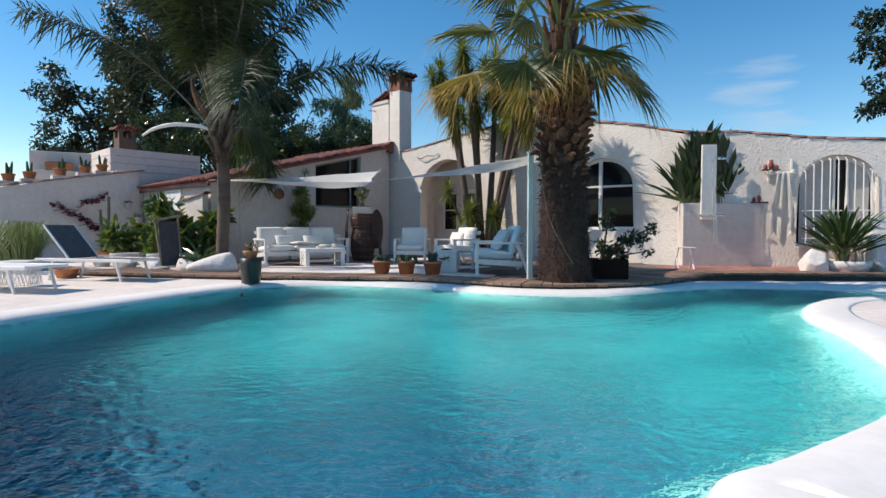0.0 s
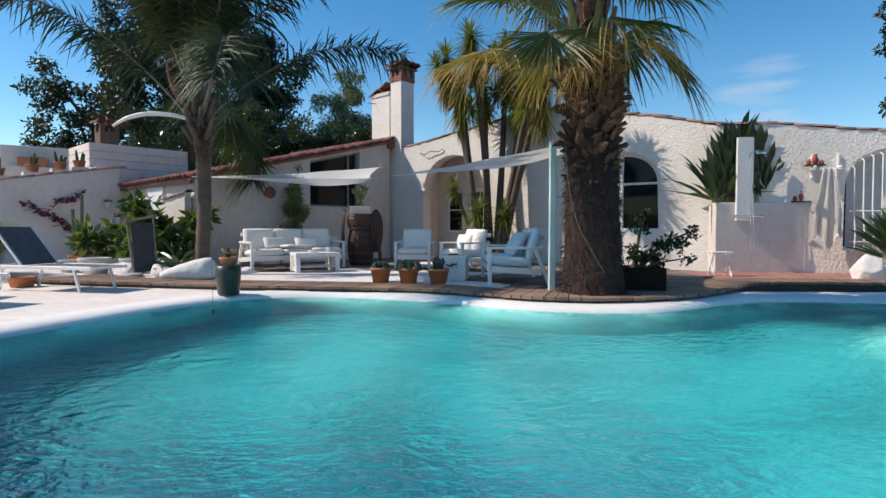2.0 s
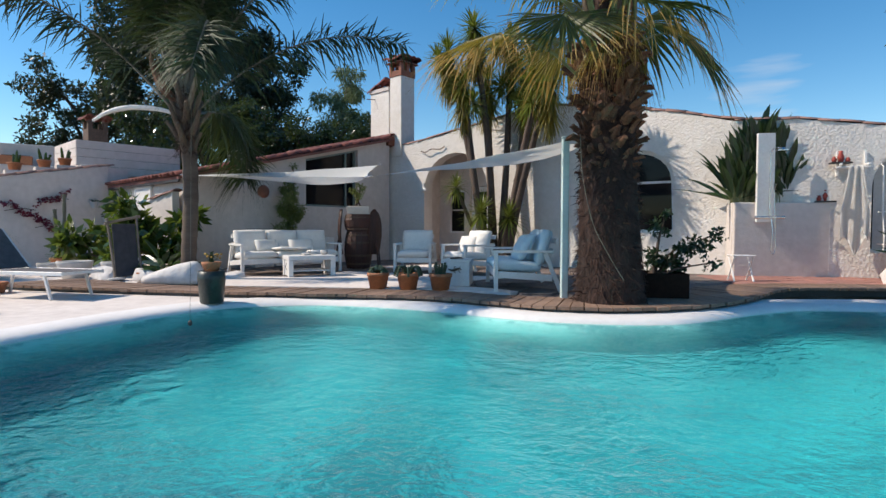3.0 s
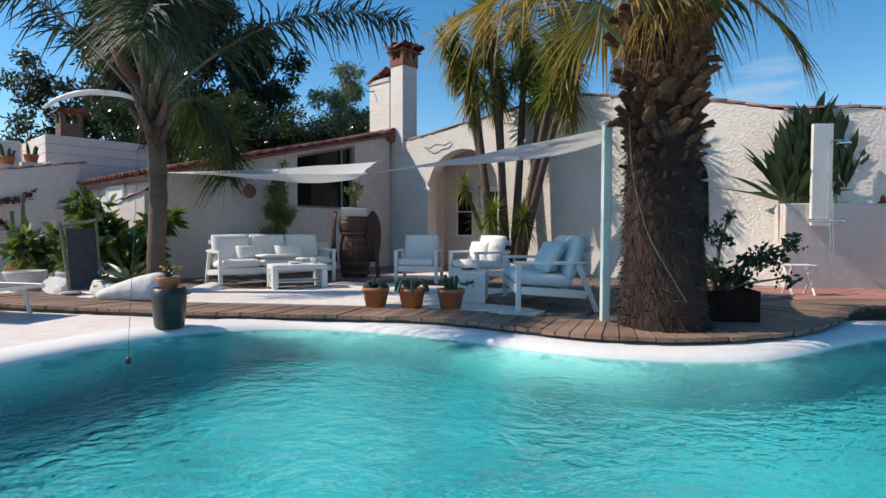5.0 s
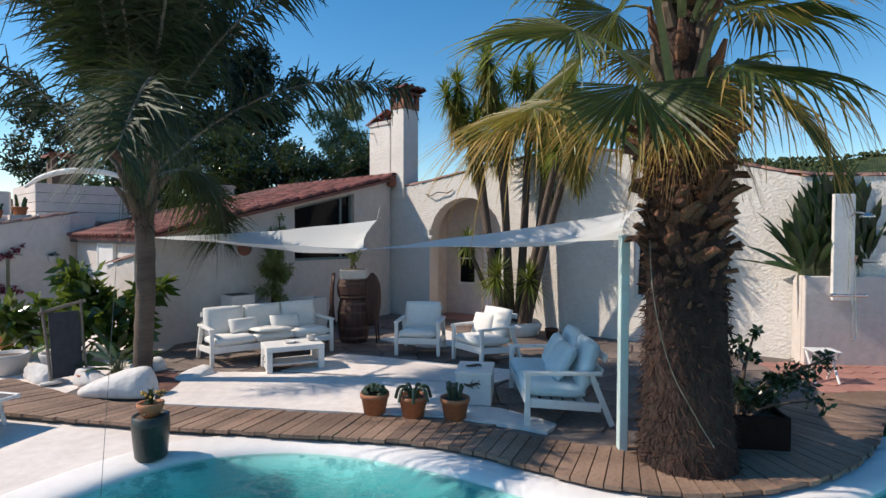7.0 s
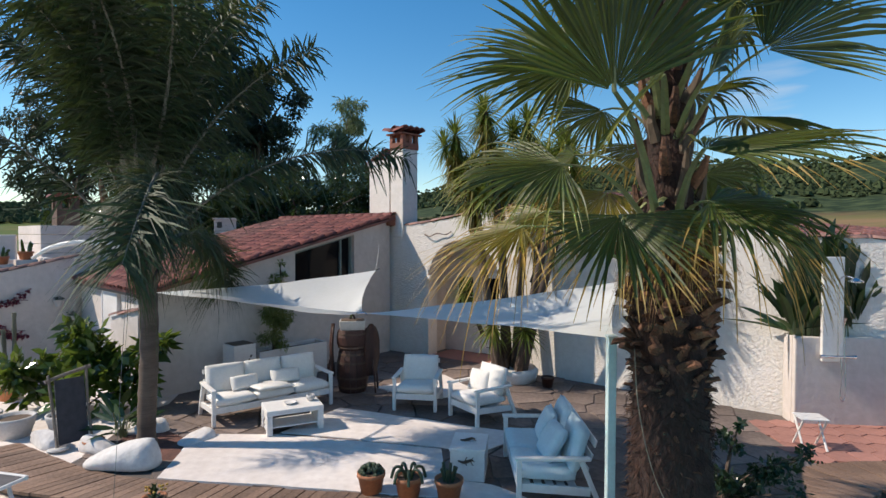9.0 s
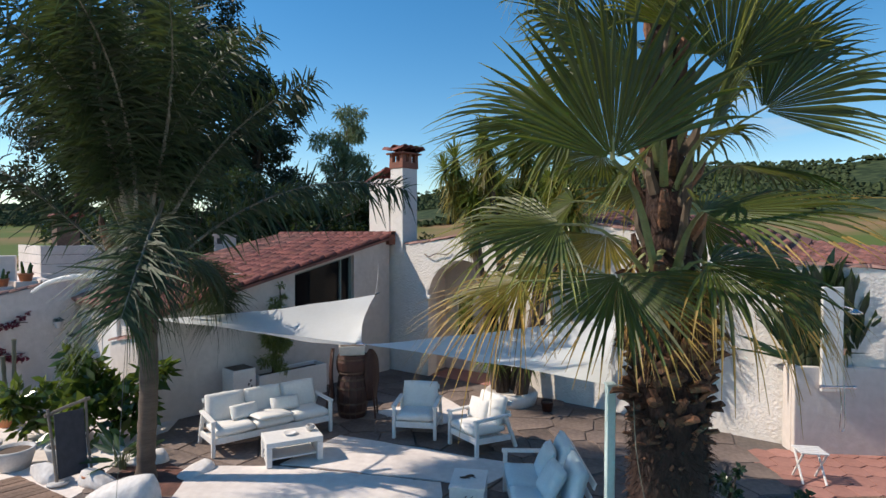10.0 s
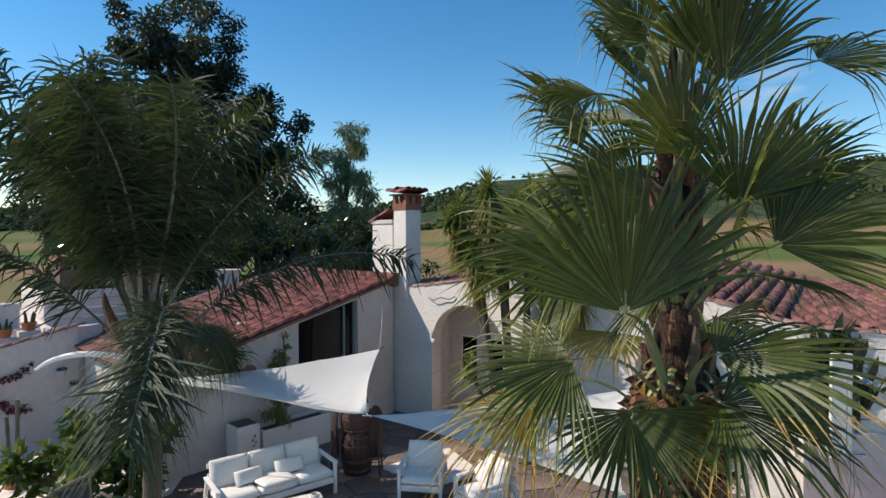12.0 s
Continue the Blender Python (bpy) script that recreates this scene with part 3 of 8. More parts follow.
wall_caps("coping_tiles_main", DIAG_A, DIAG_B, MAIN_TOPS, "row of weathered clay tiles along the wall top", -0.06)
wall_caps("coping_tiles_east", DIAG_B, EAST_C, EAST_TOPS, "row of weathered clay tiles along the wall top", -0.06)
wall_caps("coping_tiles_west", WEST_LOW, WEST_TOP, [(0, 1.25), (2.4, 1.78), (5.74, 2.44)], "row of weathered clay tiles on the garden wall", -0.06)


def house_roof(name, a, b, tops, depth, label):
    """The low roof behind a wall top, its tiles running back from the wall."""
    m = on(a, b)
    verts, faces = [], []
    tv, tf = tile_geometry(steps=4)
    rng = random.Random(name)
    length = tops[-1][0]
    for c in range(int(length / 0.24)):
        s = 0.12 + 0.24 * c
        z = float(np.interp(s, [t[0] for t in tops], [t[1] for t in tops]))
        for r in range(int(depth / 0.36)):
            q = m @ pose(s, 0.25 + 0.36 * r, z + 0.0 + 0.025 * r + rng.uniform(0, 0.012), 0, -2, 90 + rng.uniform(-2, 2)) @ pose(0, 0, 0, 0, -4, 0)
            base = len(verts)
            verts += [q @ Vector(v) for v in tv]
            faces += [tuple(base + i for i in f) for f in tf]
    bm = bmesh.new()
    for i in range(len(tops) - 1):
        (s0, z0), (s1, z1) = tops[i], tops[i + 1]
        q = [m @ Vector(p) for p in ((s0, 0.2, z0 - 0.03), (s1, 0.2, z1 - 0.03), (s1, depth, z1 + 0.02 + 0.07 * depth), (s0, depth, z0 + 0.02 + 0.07 * depth))]
        vs = [bm.verts.new(p) for p in q]
        lo = [bm.verts.new(p - Vector((0, 0, 0.12))) for p in q]
        bm.faces.new(vs), bm.faces.new(lo[::-1])
        for k in range(4):
            bm.faces.new((vs[k], lo[k], lo[(k + 1) % 4], vs[(k + 1) % 4]))
    roof = tagged(part(name, bm, TILE_STUFF), label, "roof", kind="structure")
    rest = new("tiles", mesh_from("tiles", verts, faces, TILE_STUFF, smooth=True))
    rest.parent = roof
    rest["kind"] = "stuff"


house_roof("roof_main", DIAG_A, DIAG_B, MAIN_TOPS, 5.6, "low red clay tile roof of the house")
house_roof("roof_east", DIAG_B, EAST_C, EAST_TOPS, 7.0, "low red clay tile roof of the house")


def uv_box(bm, origin, a0, a1, b0, b1, z0, z1, bevel=0.0):
    """A block square to the wing: a along U, b along V, from origin."""
    c = Vector((origin[0], origin[1], 0)) + U * (a0 + a1) / 2 + V * (b0 + b1) / 2
    box(bm, (c.x, c.y, (z0 + z1) / 2), (a1 - a0, b1 - b0, z1 - z0), Matrix.Rotation(math.atan2(U.y, U.x), 4, "Z"), bevel, 2)


def uv_tile(holder, mesh, origin, a, b, z, turn, tilt=0):
    c = Vector((origin[0], origin[1], z)) + U * a + V * b
    share("cap_tile", mesh, holder, Matrix.Translation(c) @ pose(0, 0, 0, 0, 0, math.degrees(math.atan2(U.y, U.x)) + turn) @ pose(0, 0, 0, 0, tilt, 0))


def house_chimney():
    o = (-1.36, 17.5)
    t = thing("chimney", None, "white stuccoed double chimney with a tiled brick cap", "chimney")
    bm = bmesh.new()
    uv_box(bm, o, 0, 0.52, 0, 0.46, 2.9, 5.14, 0.02)
    part("chimney_shaft", bm, STUCCO, t)
    bm = bmesh.new()
    uv_box(bm, o, 0.0, 0.52, 0.50, 1.30, 2.9, 4.80, 0.02)
    part("side_shaft", bm, STUCCO, t)
    bm = bmesh.new()
    uv_box(bm, o, -0.02, 0.54, -0.02, 0.48, 5.14, 5.30, 0.01)
    part("brick_band", bm, BRICKRED, t, "band of red brick")
    for a in (0.04, 0.26, 0.48):
        for b in (0.04, 0.42):
            bm = bmesh.new()
            uv_box(bm, o, a - 0.055, a + 0.055, b - 0.055, b + 0.055, 5.30, 5.50, 0.008)
            part("brick_leg", bm, BRICKRED, t)
    bm = bmesh.new()
    uv_box(bm, o, -0.08, 0.60, -0.08, 0.54, 5.50, 5.54, 0.005)
    part("cap_slab", bm, BRICKRED, t)
    for k in range(4):
        uv_tile(t, cap_mesh, o, -0.03 + 0.19 * k, 0.23, 5.56, -90, -10)
        uv_tile(t, cap_mesh, o, -0.03 + 0.19 * k, 0.23, 5.56, 90, -10)
    uv_tile(t, cap_mesh, o, -0.09, 0.23, 5.63, 0, 0)
    uv_tile(t, cap_mesh, o, 0.24, 0.23, 5.63, 0, 0)
    # the sloping tile lid of the lower stack
    bm = bmesh.new()
    uv_box(bm, o, -0.03, 0.55, 0.50, 1.34, 4.80, 4.90, 0.005)
    part("white_lip", bm, RENDER, t)
    for k in range(3):
        uv_tile(t, cap_mesh, o, 0.05 + 0.21 * k, 1.02, 4.97, 90, 20)
        uv_tile(t, cap_mesh, o, 0.05 + 0.21 * k, 0.62, 5.12, 90, 20)
    # iron hooks
    bm = bmesh.new()
    c = Vector((*o, 0)) + V * 1.1
    tube(bm, [c + Vector((0, 0, 4.62)), c - U * 0.22 + V * 0.12 + Vector((0, 0, 4.62))], 0.012, 6)
    part("hook", bm, IRON, t)
    # red clay flashing where roof and stack meet
    bm = bmesh.new()
    uv_box(bm, GABLE, -0.12, 0.18, -0.12, 0.1, 3.2, 3.47, 0.03)
    part("flashing", bm, BRICKRED, t, "red clay flashing")


house_chimney()


OLDBRICK = material("weathered_dark_brick", (0.17, 0.105, 0.075), (0.09, 0.06, 0.045), scale=6, rough=0.9, bump=0.5)


def roof_terrace():
    o = (-9.75, 16.4)
    t = thing("roof_parapet", None, "white planked parapet on the low roof", "parapet")
    for i in range(4):
        z = 2.30 + 0.22 * i
        for nm, (a0, a1, b0, b1) in {"board": (0, 2.65, 0, 0.06), "side_board": (0, 0.06, 0.065, 2.4)}.items():
            bm = bmesh.new()
            uv_box(bm, o, a0, a1, b0, b1, z, z + 0.21, 0.01)
            part("board", bm, RENDER, t)
    bm = bmesh.new()
    uv_box(bm, o, -0.7, 2.6, 0.1, 4.5, 1.9, 2.36, 0.02)
    part("roof_deck", bm, RENDER, t)
    bm = bmesh.new()
    uv_box(bm, o, -3.6, -0.72, 0.1, 4.5, 1.0, 1.62, 0.02)
    part("lower_deck", bm, RENDER, t)
    bm = bmesh.new()
    uv_box(bm, o, -0.15, 0.02, -0.95, 2.4, 2.22, 2.44, 0.04)
    part("ledge", bm, RENDER, t, "rounded white ledge")
    c = thing("small_chimney", None, "small brick chimney with a tiled lid", "chimney")
    oc = (-10.0, 17.3)
    bm = bmesh.new()
    uv_box(bm, oc, 0, 0.5, 0, 0.5, 2.30, 3.62, 0.01)
    part("chimney_shaft", bm, OLDBRICK, c)
    for a in (0.06, 0.44):
        for b in (0.06, 0.44):
            bm = bmesh.new()
            uv_box(bm, oc, a - 0.06, a + 0.06, b - 0.06, b + 0.06, 3.62, 3.84, 0.005)
            part("brick_leg", bm, OLDBRICK, c)
    for k in range(3):
        uv_tile(c, cap_mesh, oc, 0.02 + 0.22 * k, 0.25, 3.86, -90, -8)
        uv_tile(c, cap_mesh, oc, 0.02 + 0.22 * k, 0.25, 3.86, 90, -8)


roof_terrace()


def roof_extras():
    """A white vent behind the wing's ridge, and a planted box above the garden wall."""
    t = thing("roof_vent", pose(-7.1, 20.6, 0, 0, 0, 20), "small white rendered vent box behind the tiled ridge", "vent")
    bm = bmesh.new()
    box(bm, (0, 0, 2.95), (0.62, 0.42, 0.9), None, 0.02, 2)
    part("body", bm, RENDER, t)
    bm = bmesh.new()
    box(bm, (0, 0, 3.43), (0.72, 0.5, 0.06), None, 0.015, 2)
    part("lid", bm, RENDER, t)
    bm = bmesh.new()
    box(bm, (-0.16, -0.212, 3.25), (0.14, 0.02, 0.18), None, 0.004, 1)
    part("grate", bm, DARKWOOD, t)
    w = thing("planting_block", pose(-10.75, 15.75, 0, 0, 0, 32), "white rendered block above the garden wall", "wall block")
    bm = bmesh.new()
    box(bm, (0, 0.12, 2.1), (1.45, 0.3, 1.7), None, 0.03, 2)
    part("body", bm, RENDER, w)
    bm = bmesh.new()
    box(bm, (0, -0.2, 1.85), (1.5, 0.33, 1.1), None, 0.03, 2)
    part("ledge", bm, RENDER, w)
    p = thing("clay_trough", pose(-10.65, 15.53, 2.4, 0, 0, 32), "long terracotta trough with an aloe on the white ledge", "planter")
    bm = bmesh.new()
    box(bm, (0, 0, 0.11), (0.62, 0.22, 0.22), None, 0.015, 2, 1.06)
    part("body", bm, CLAY, p)
    bm = bmesh.new()
    box(bm, (0, 0, 0.225), (0.56, 0.17, 0.02))
    part("soil", bm, EARTH, p)


roof_extras()


def framed_window(name, m, outline, mullions, bars, depth, mat, label, kind="structure", frame_w=0.06):
    """A glazed opening: outline of (way, height), upright and level bars, set back into its wall."""
    t = tagged(new(name), label, "window", kind=kind)
    t.matrix_basis = m
    bm = bmesh.new()
    vs = [bm.verts.new((s, depth + 0.02, z)) for s, z in outline]
    f = bm.faces.new(vs)
    ext = bmesh.ops.extrude_face_region(bm, geom=[f])["geom"]
    for v in ext:
        if isinstance(v, bmesh.types.BMVert):
            v.co.y += 0.012
    part("pane", bm, PANE, t)
    cs, cz = sum(p[0] for p in outline) / len(outline), sum(p[1] for p in outline) / len(outline)
    bm = bmesh.new()
    inner = []
    for i, (s, z) in enumerate(outline):
        d = Vector((cs - s, cz - z))
        k = frame_w * 1.3 / d.length
        inner.append((s + d.x * k, z + d.y * k))
    n = len(outline)
    for y0, y1 in ((depth - 0.03, depth + 0.018),):
        o0 = [bm.verts.new((s, y0, z)) for s, z in outline]
        i0 = [bm.verts.new((s, y0, z)) for s, z in inner]
        i1 = [bm.verts.new((s, y1, z)) for s, z in inner]
        for k in range(n):
            j = (k + 1) % n
            bm.faces.new((o0[k], o0[j], i0[j], i0[k])), bm.faces.new((i0[k], i0[j], i1[j], i1[k]))
    part("window_frame", bm, mat, t)
    for s, z0, z1, w in mullions:
        bm = bmesh.new()
        box(bm, (s, depth - 0.01, (z0 + z1) / 2), (w, 0.055, z1 - z0), None, 0.005, 1)
        part("mullion", bm, mat, t)
    for z, s0, s1, w in bars:
        bm = bmesh.new()
        box(bm, ((s0 + s1) / 2, depth - 0.012, z), (s1 - s0, 0.045, w), None, 0.005, 1)
        part("glazing_bar", bm, mat, t)
    return t


GREYFRAME = material("grey_green_window_paint", (0.20, 0.26, 0.25), (0.15, 0.2, 0.19), scale=4, rough=0.5, bump=0.05)
framed_window("window_1", on(WINDOW_END, GABLE), [(2.14, 1.42), (3.77, 1.42), (3.77, 2.97), (2.14, 2.58)], [(3.45, 1.44, 2.88, 0.05)], [], 0.14, GREYFRAME, "wide window with a slanted top in the shaded gable")
framed_window("window_2", on(DIAG_A, DIAG_B), arch(*WINDOW_ARCH), [(6.9, 0.83, 2.52, 0.085)], [(1.86, 6.23, 7.73, 0.05)], 0.14, WHITEPAINT, "arched window with white frame in the stucco wall")
SHUTTERGREY = material("pale_grey_shutter_paint", (0.52, 0.50, 0.49), (0.42, 0.40, 0.39), scale=4, rough=0.6, bump=0.1)
w3 = framed_window("window_3", on(DIAG_B, EAST_C), arch(*GRILLE_ARCH), [(2.98, 0.48, 2.30, 0.05), (3.22, 0.48, 2.28, 0.05)], [], 0.24, WHITEPAINT, "arched window behind a white iron grille")
for s0, s1 in ((2.35, 2.95), (3.25, 3.62)):
    bm = bmesh.new()
    mid, reach = (GRILLE_ARCH[0] + GRILLE_ARCH[1]) / 2, (GRILLE_ARCH[1] - GRILLE_ARCH[0]) / 2
    rim = [(s0 + (s1 - s0) * k / 8, GRILLE_ARCH[3] + (GRILLE_ARCH[4] - GRILLE_ARCH[3]) * math.sqrt(max(0.0, 1 - ((s0 + (s1 - s0) * k / 8 - mid) / reach) ** 2)) - 0.06) for k in range(9)]
    front = [bm.verts.new((p, 0.235, z)) for p, z in [(s0, GRILLE_ARCH[2] + 0.05), (s1, GRILLE_ARCH[2] + 0.05)] + rim[::-1]]
    bm.faces.new(front)
    part("shutter", bm, SHUTTERGREY, w3, "pale grey shutter")


def belly_grille():
    m = on(DIAG_B, EAST_C)
    g = thing("window_grille", m, "white bellied iron grille over an arched window", "grille")
    for k in range(9):
        s = 2.38 + 1.18 * k / 8
        top = 1.80 + 0.52 * math.sqrt(max(0.02, 1 - ((s - 2.97) / 0.68) ** 2))
        bm = bmesh.new()
        tube(bm, [(s, 0.01, top), (s, -0.10, top - 0.05), (s, -0.12, 1.2), (s, -0.22, 0.75), (s, -0.20, 0.5), (s, 0.01, 0.42)], 0.013, 6)
        part("bar", bm, WHITEPAINT, g)
    for z, y in ((1.2, -0.125), (0.62, -0.215)):
        bm = bmesh.new()
        tube(bm, [(2.36, 0.01, z), (2.38, y, z), (3.56, y, z), (3.58, 0.01, z)], 0.012, 6)
        part("cross_bar", bm, WHITEPAINT, g)


belly_grille()


def porch():
    """The arched porch in the house wall, with a white panelled door and a small window at its back."""
    m = on(DIAG_A, DIAG_B)
    a, b = m @ Vector((1.0, 1.0, 0)), m @ Vector((3.7, 1.0, 0))
    wall("wall_porch", (a.x, a.y), (b.x, b.y), [(0, 3.1), (2.7, 3.1)], [[(0.45, 0.75), (0.95, 0.75), (0.95, 1.95), (0.45, 1.95)], [(1.15, -0.2), (2.05, -0.2), (2.05, 2.05), (1.15, 2.05)]], RENDER, "white rendered porch wall", depth=0.2)
    for s0, nm in ((1.1, "wall_porch_west"), (3.3, "wall_porch_east")):
        p, q = (m @ Vector((s0, 0.36, 0)), m @ Vector((s0, 0.99, 0)))
        wall(nm, (p.x, p.y), (q.x, q.y), [(0, 3.1), (0.63, 3.1)], [], RENDER, "white rendered side of the porch", depth=0.2)
    bm = bmesh.new()
    box(bm, (2.3, 0.78, 3.06), (2.7, 0.84, 0.08))
    lid = tagged(part("porch_ceiling", bm, RENDER), "white porch ceiling", "ceiling", kind="structure")
    lid.matrix_basis = m
    mm = on((a.x, a.y), (b.x, b.y))
    framed_window("window_4", mm, [(0.45, 0.75), (0.95, 0.75), (0.95, 1.95), (0.45, 1.95)], [], [(1.4, 0.48, 0.92, 0.03)], 0.06, WHITEPAINT, "small porch window with a white frame", frame_w=0.04)
    d = tagged(new("door_1"), "white panelled door with a glazed upper half", "door", kind="structure")
    d.matrix_basis = mm
    bm = bmesh.new()
    for s0, s1, z0, z1 in ((1.17, 1.28, 0, 2.03), (1.92, 2.03, 0, 2.03), (1.281, 1.919, 0, 0.14), (1.281, 1.919, 0.8, 0.95), (1.281, 1.919, 1.9, 2.03)):
        box(bm, ((s0 + s1) / 2, 0.08, (z0 + z1) / 2), (s1 - s0, 0.045, z1 - z0), None, 0.006, 1)
    part("door_frame", bm, WHITEPAINT, d)
    for s0 in (1.285, 1.61):
        bm = bmesh.new()
        box(bm, (s0 + 0.152, 0.085, 0.47), (0.29, 0.02, 0.62), None, 0.012, 2)
        part("door_panel", bm, WHITEPAINT, d)
    bm = bmesh.new()
    box(bm, (1.6, 0.086, 1.425), (0.62, 0.012, 0.93))
    part("pane", bm, PANE, d)
    bm = bmesh.new()
    tube(bm, [(1.9, 0.055, 1.0), (1.9, 0.02, 1.0), (1.8, 0.02, 1.0)], 0.009, 6)
    part("door_handle", bm, METAL, d)
    bm = bmesh.new()
    box(bm, (2.3, 0.55, -0.045), (2.0, 0.88, 0.1), None, 0.01, 1)
    step = tagged(part("doorstep", bm, TERRACOTTA_FLOOR), "low terracotta doorstep in the porch", "doorstep", kind="structure")
    step.matrix_basis = m
    # the little stone corbel at the springing of the arch, and the iron scroll above
    bm = bmesh.new()
    box(bm, (1.3, -0.02, 1.93), (0.22, 0.12, 0.1), None, 0.03, 2)
    tube(bm, [(1.3, -0.02, 1.98), (1.3, -0.03, 2.14)], [0.05, 0.015], 8)
    # corbel block with a small tapered top; it holds no lamp
    cb = tagged(part("porch_corbel", bm, WHITEPAINT), "small white corbel beside the arched porch", "lamp")
    cb.matrix_basis = m
    bm = bmesh.new()
    tube(bm, smooth_line([(1.2, -0.03, 2.98), (1.4, -0.08, 2.93), (1.6, -0.08, 3.0), (1.85, -0.05, 2.98), (2.0, -0.03, 3.05)]), 0.012, 6)
    sc = tagged(part("iron_scroll", bm, IRON), "rusty iron scroll on the stucco wall", "wall ornament")
    sc.matrix_basis = m


porch()

# dark rooms behind the glass, so that the panes do not look through the house
for nm, a, b, s0, s1, y in (("room_shell", WINDOW_END, GABLE, 1.2, 4.2, 0.9), ("room_shell", DIAG_A, DIAG_B, 5.8, 8.2, 0.9), ("room_shell", DIAG_B, EAST_C, 1.9, 4.0, 1.0)):
    bm = bmesh.new()
    box(bm, ((s0 + s1) / 2, y, 1.4), (s1 - s0, 0.1, 2.4))
    ob = tagged(part(nm, bm, RENDER), "plain inner wall of a dark room", "wall", kind="structure")
    ob.matrix_basis = on(a, b)


def eave_panel():
    """The white shutter panel on the wall under the eave."""
    m = on(BACK_EAVE, EAVE)
    t = thing("shutter_panel", m, "white painted shutter panel on the wall under the eave", "shutter")
    bm = bmesh.new()
    box(bm, (2.14, -0.03, 1.12), (0.86, 0.05, 1.35), None, 0.01, 1)
    part("panel", bm, WHITEPAINT, t)
    for s in (1.68, 2.60):
        bm = bmesh.new()
        box(bm, (s, -0.035, 1.12), (0.07, 0.07, 1.46), None, 0.01, 1)
        part("rail", bm, WHITEPAINT, t)
    bm = bmesh.new()
    box(bm, (2.14, -0.035, 1.82), (1.0, 0.07, 0.07), None, 0.01, 1)
    part("top_rail", bm, WHITEPAINT, t)
    # lower garden wall with a tiled top running down towards the planting
    a, b = (-6.55, 13.83), (-5.72, 13.28)
    tops = [(0, 1.42), (0.99, 1.62)]
    wall("wall_low", a, b, tops, [], RENDER, "low white garden wall with a sloping top", depth=0.15)
    wall_caps("coping_tiles_low", a, b, tops, "row of red clay tiles on the low wall", -0.08)


eave_panel()


def shower():
    """The shower: a low white wall with a planted top, a white post and chrome fittings."""
    m = on((5.29, 12.30), (7.07, 12.16))
    low = thing("shower_wall", m, "low smooth white shower wall with a planted top", "shower wall")
    bm = bmesh.new()
    box(bm, (0.893, 0.05, 0.68), (1.785, 0.10, 1.40), None, 0.02, 2)
    part("front", bm, RENDER, low)
    bm = bmesh.new()
    box(bm, (0.05, 0.23, 0.68), (0.10, 0.259, 1.40), None, 0.015, 2)
    part("side", bm, RENDER, low)
    bm = bmesh.new()
    box(bm, (0.94, 0.24, 0.6), (1.66, 0.279, 1.42))
    part("soil", bm, EARTH, low)
    s = thing("shower", m @ pose(0.06, 0, 0), "white shower post with chrome head, hose and taps", "shower")
    bm = bmesh.new()
    box(bm, (0.46, -0.035, 1.83), (0.31, 0.068, 1.64), None, 0.012, 2)
    part("post", bm, WHITEPAINT, s)
    bm = bmesh.new()
    tube(bm, [(0.52, -0.10, 1.12), (0.52, -0.10, 2.32)], 0.012, 8)
    part("riser", bm, METAL, s)
    bm = bmesh.new()
    tube(bm, smooth_line([(0.52, -0.10, 2.3), (0.54, -0.2, 2.36), (0.60, -0.36, 2.33)]), 0.011, 8)
    tube(bm, [(0.60, -0.36, 2.35), (0.60, -0.36, 2.30), (0.60, -0.36, 2.28)], [0.02, 0.10, 0.10], 16)
    part("shower_head", bm, METAL, s)
    bm = bmesh.new()
    tube(bm, [(0.30, -0.11, 1.10), (0.74, -0.11, 1.10)], 0.022, 10)
    mixer = part("mixer_tap", bm, METAL, s, "chrome bar mixer")
    for q in (0.29, 0.75):
        bm = bmesh.new()
        tube(bm, [(q - 0.03, -0.11, 1.10), (q + 0.03, -0.11, 1.10)], 0.03, 10)
        part("tap_handle", bm, METAL, mixer)
    bm = bmesh.new()
    tube(bm, smooth_line([(0.54, -0.13, 1.08), (0.55, -0.16, 0.8), (0.53, -0.16, 0.5), (0.57, -0.16, 0.42), (0.61, -0.15, 0.55), (0.60, -0.14, 1.0), (0.585, -0.12, 1.6)]), 0.008, 6)
    part("hose", bm, METAL, s)
    bm = bmesh.new()
    tube(bm, [(0.585, -0.12, 1.6), (0.59, -0.15, 1.72)], [0.012, 0.03], 8)
    part("hand_shower", bm, METAL, s)


shower()


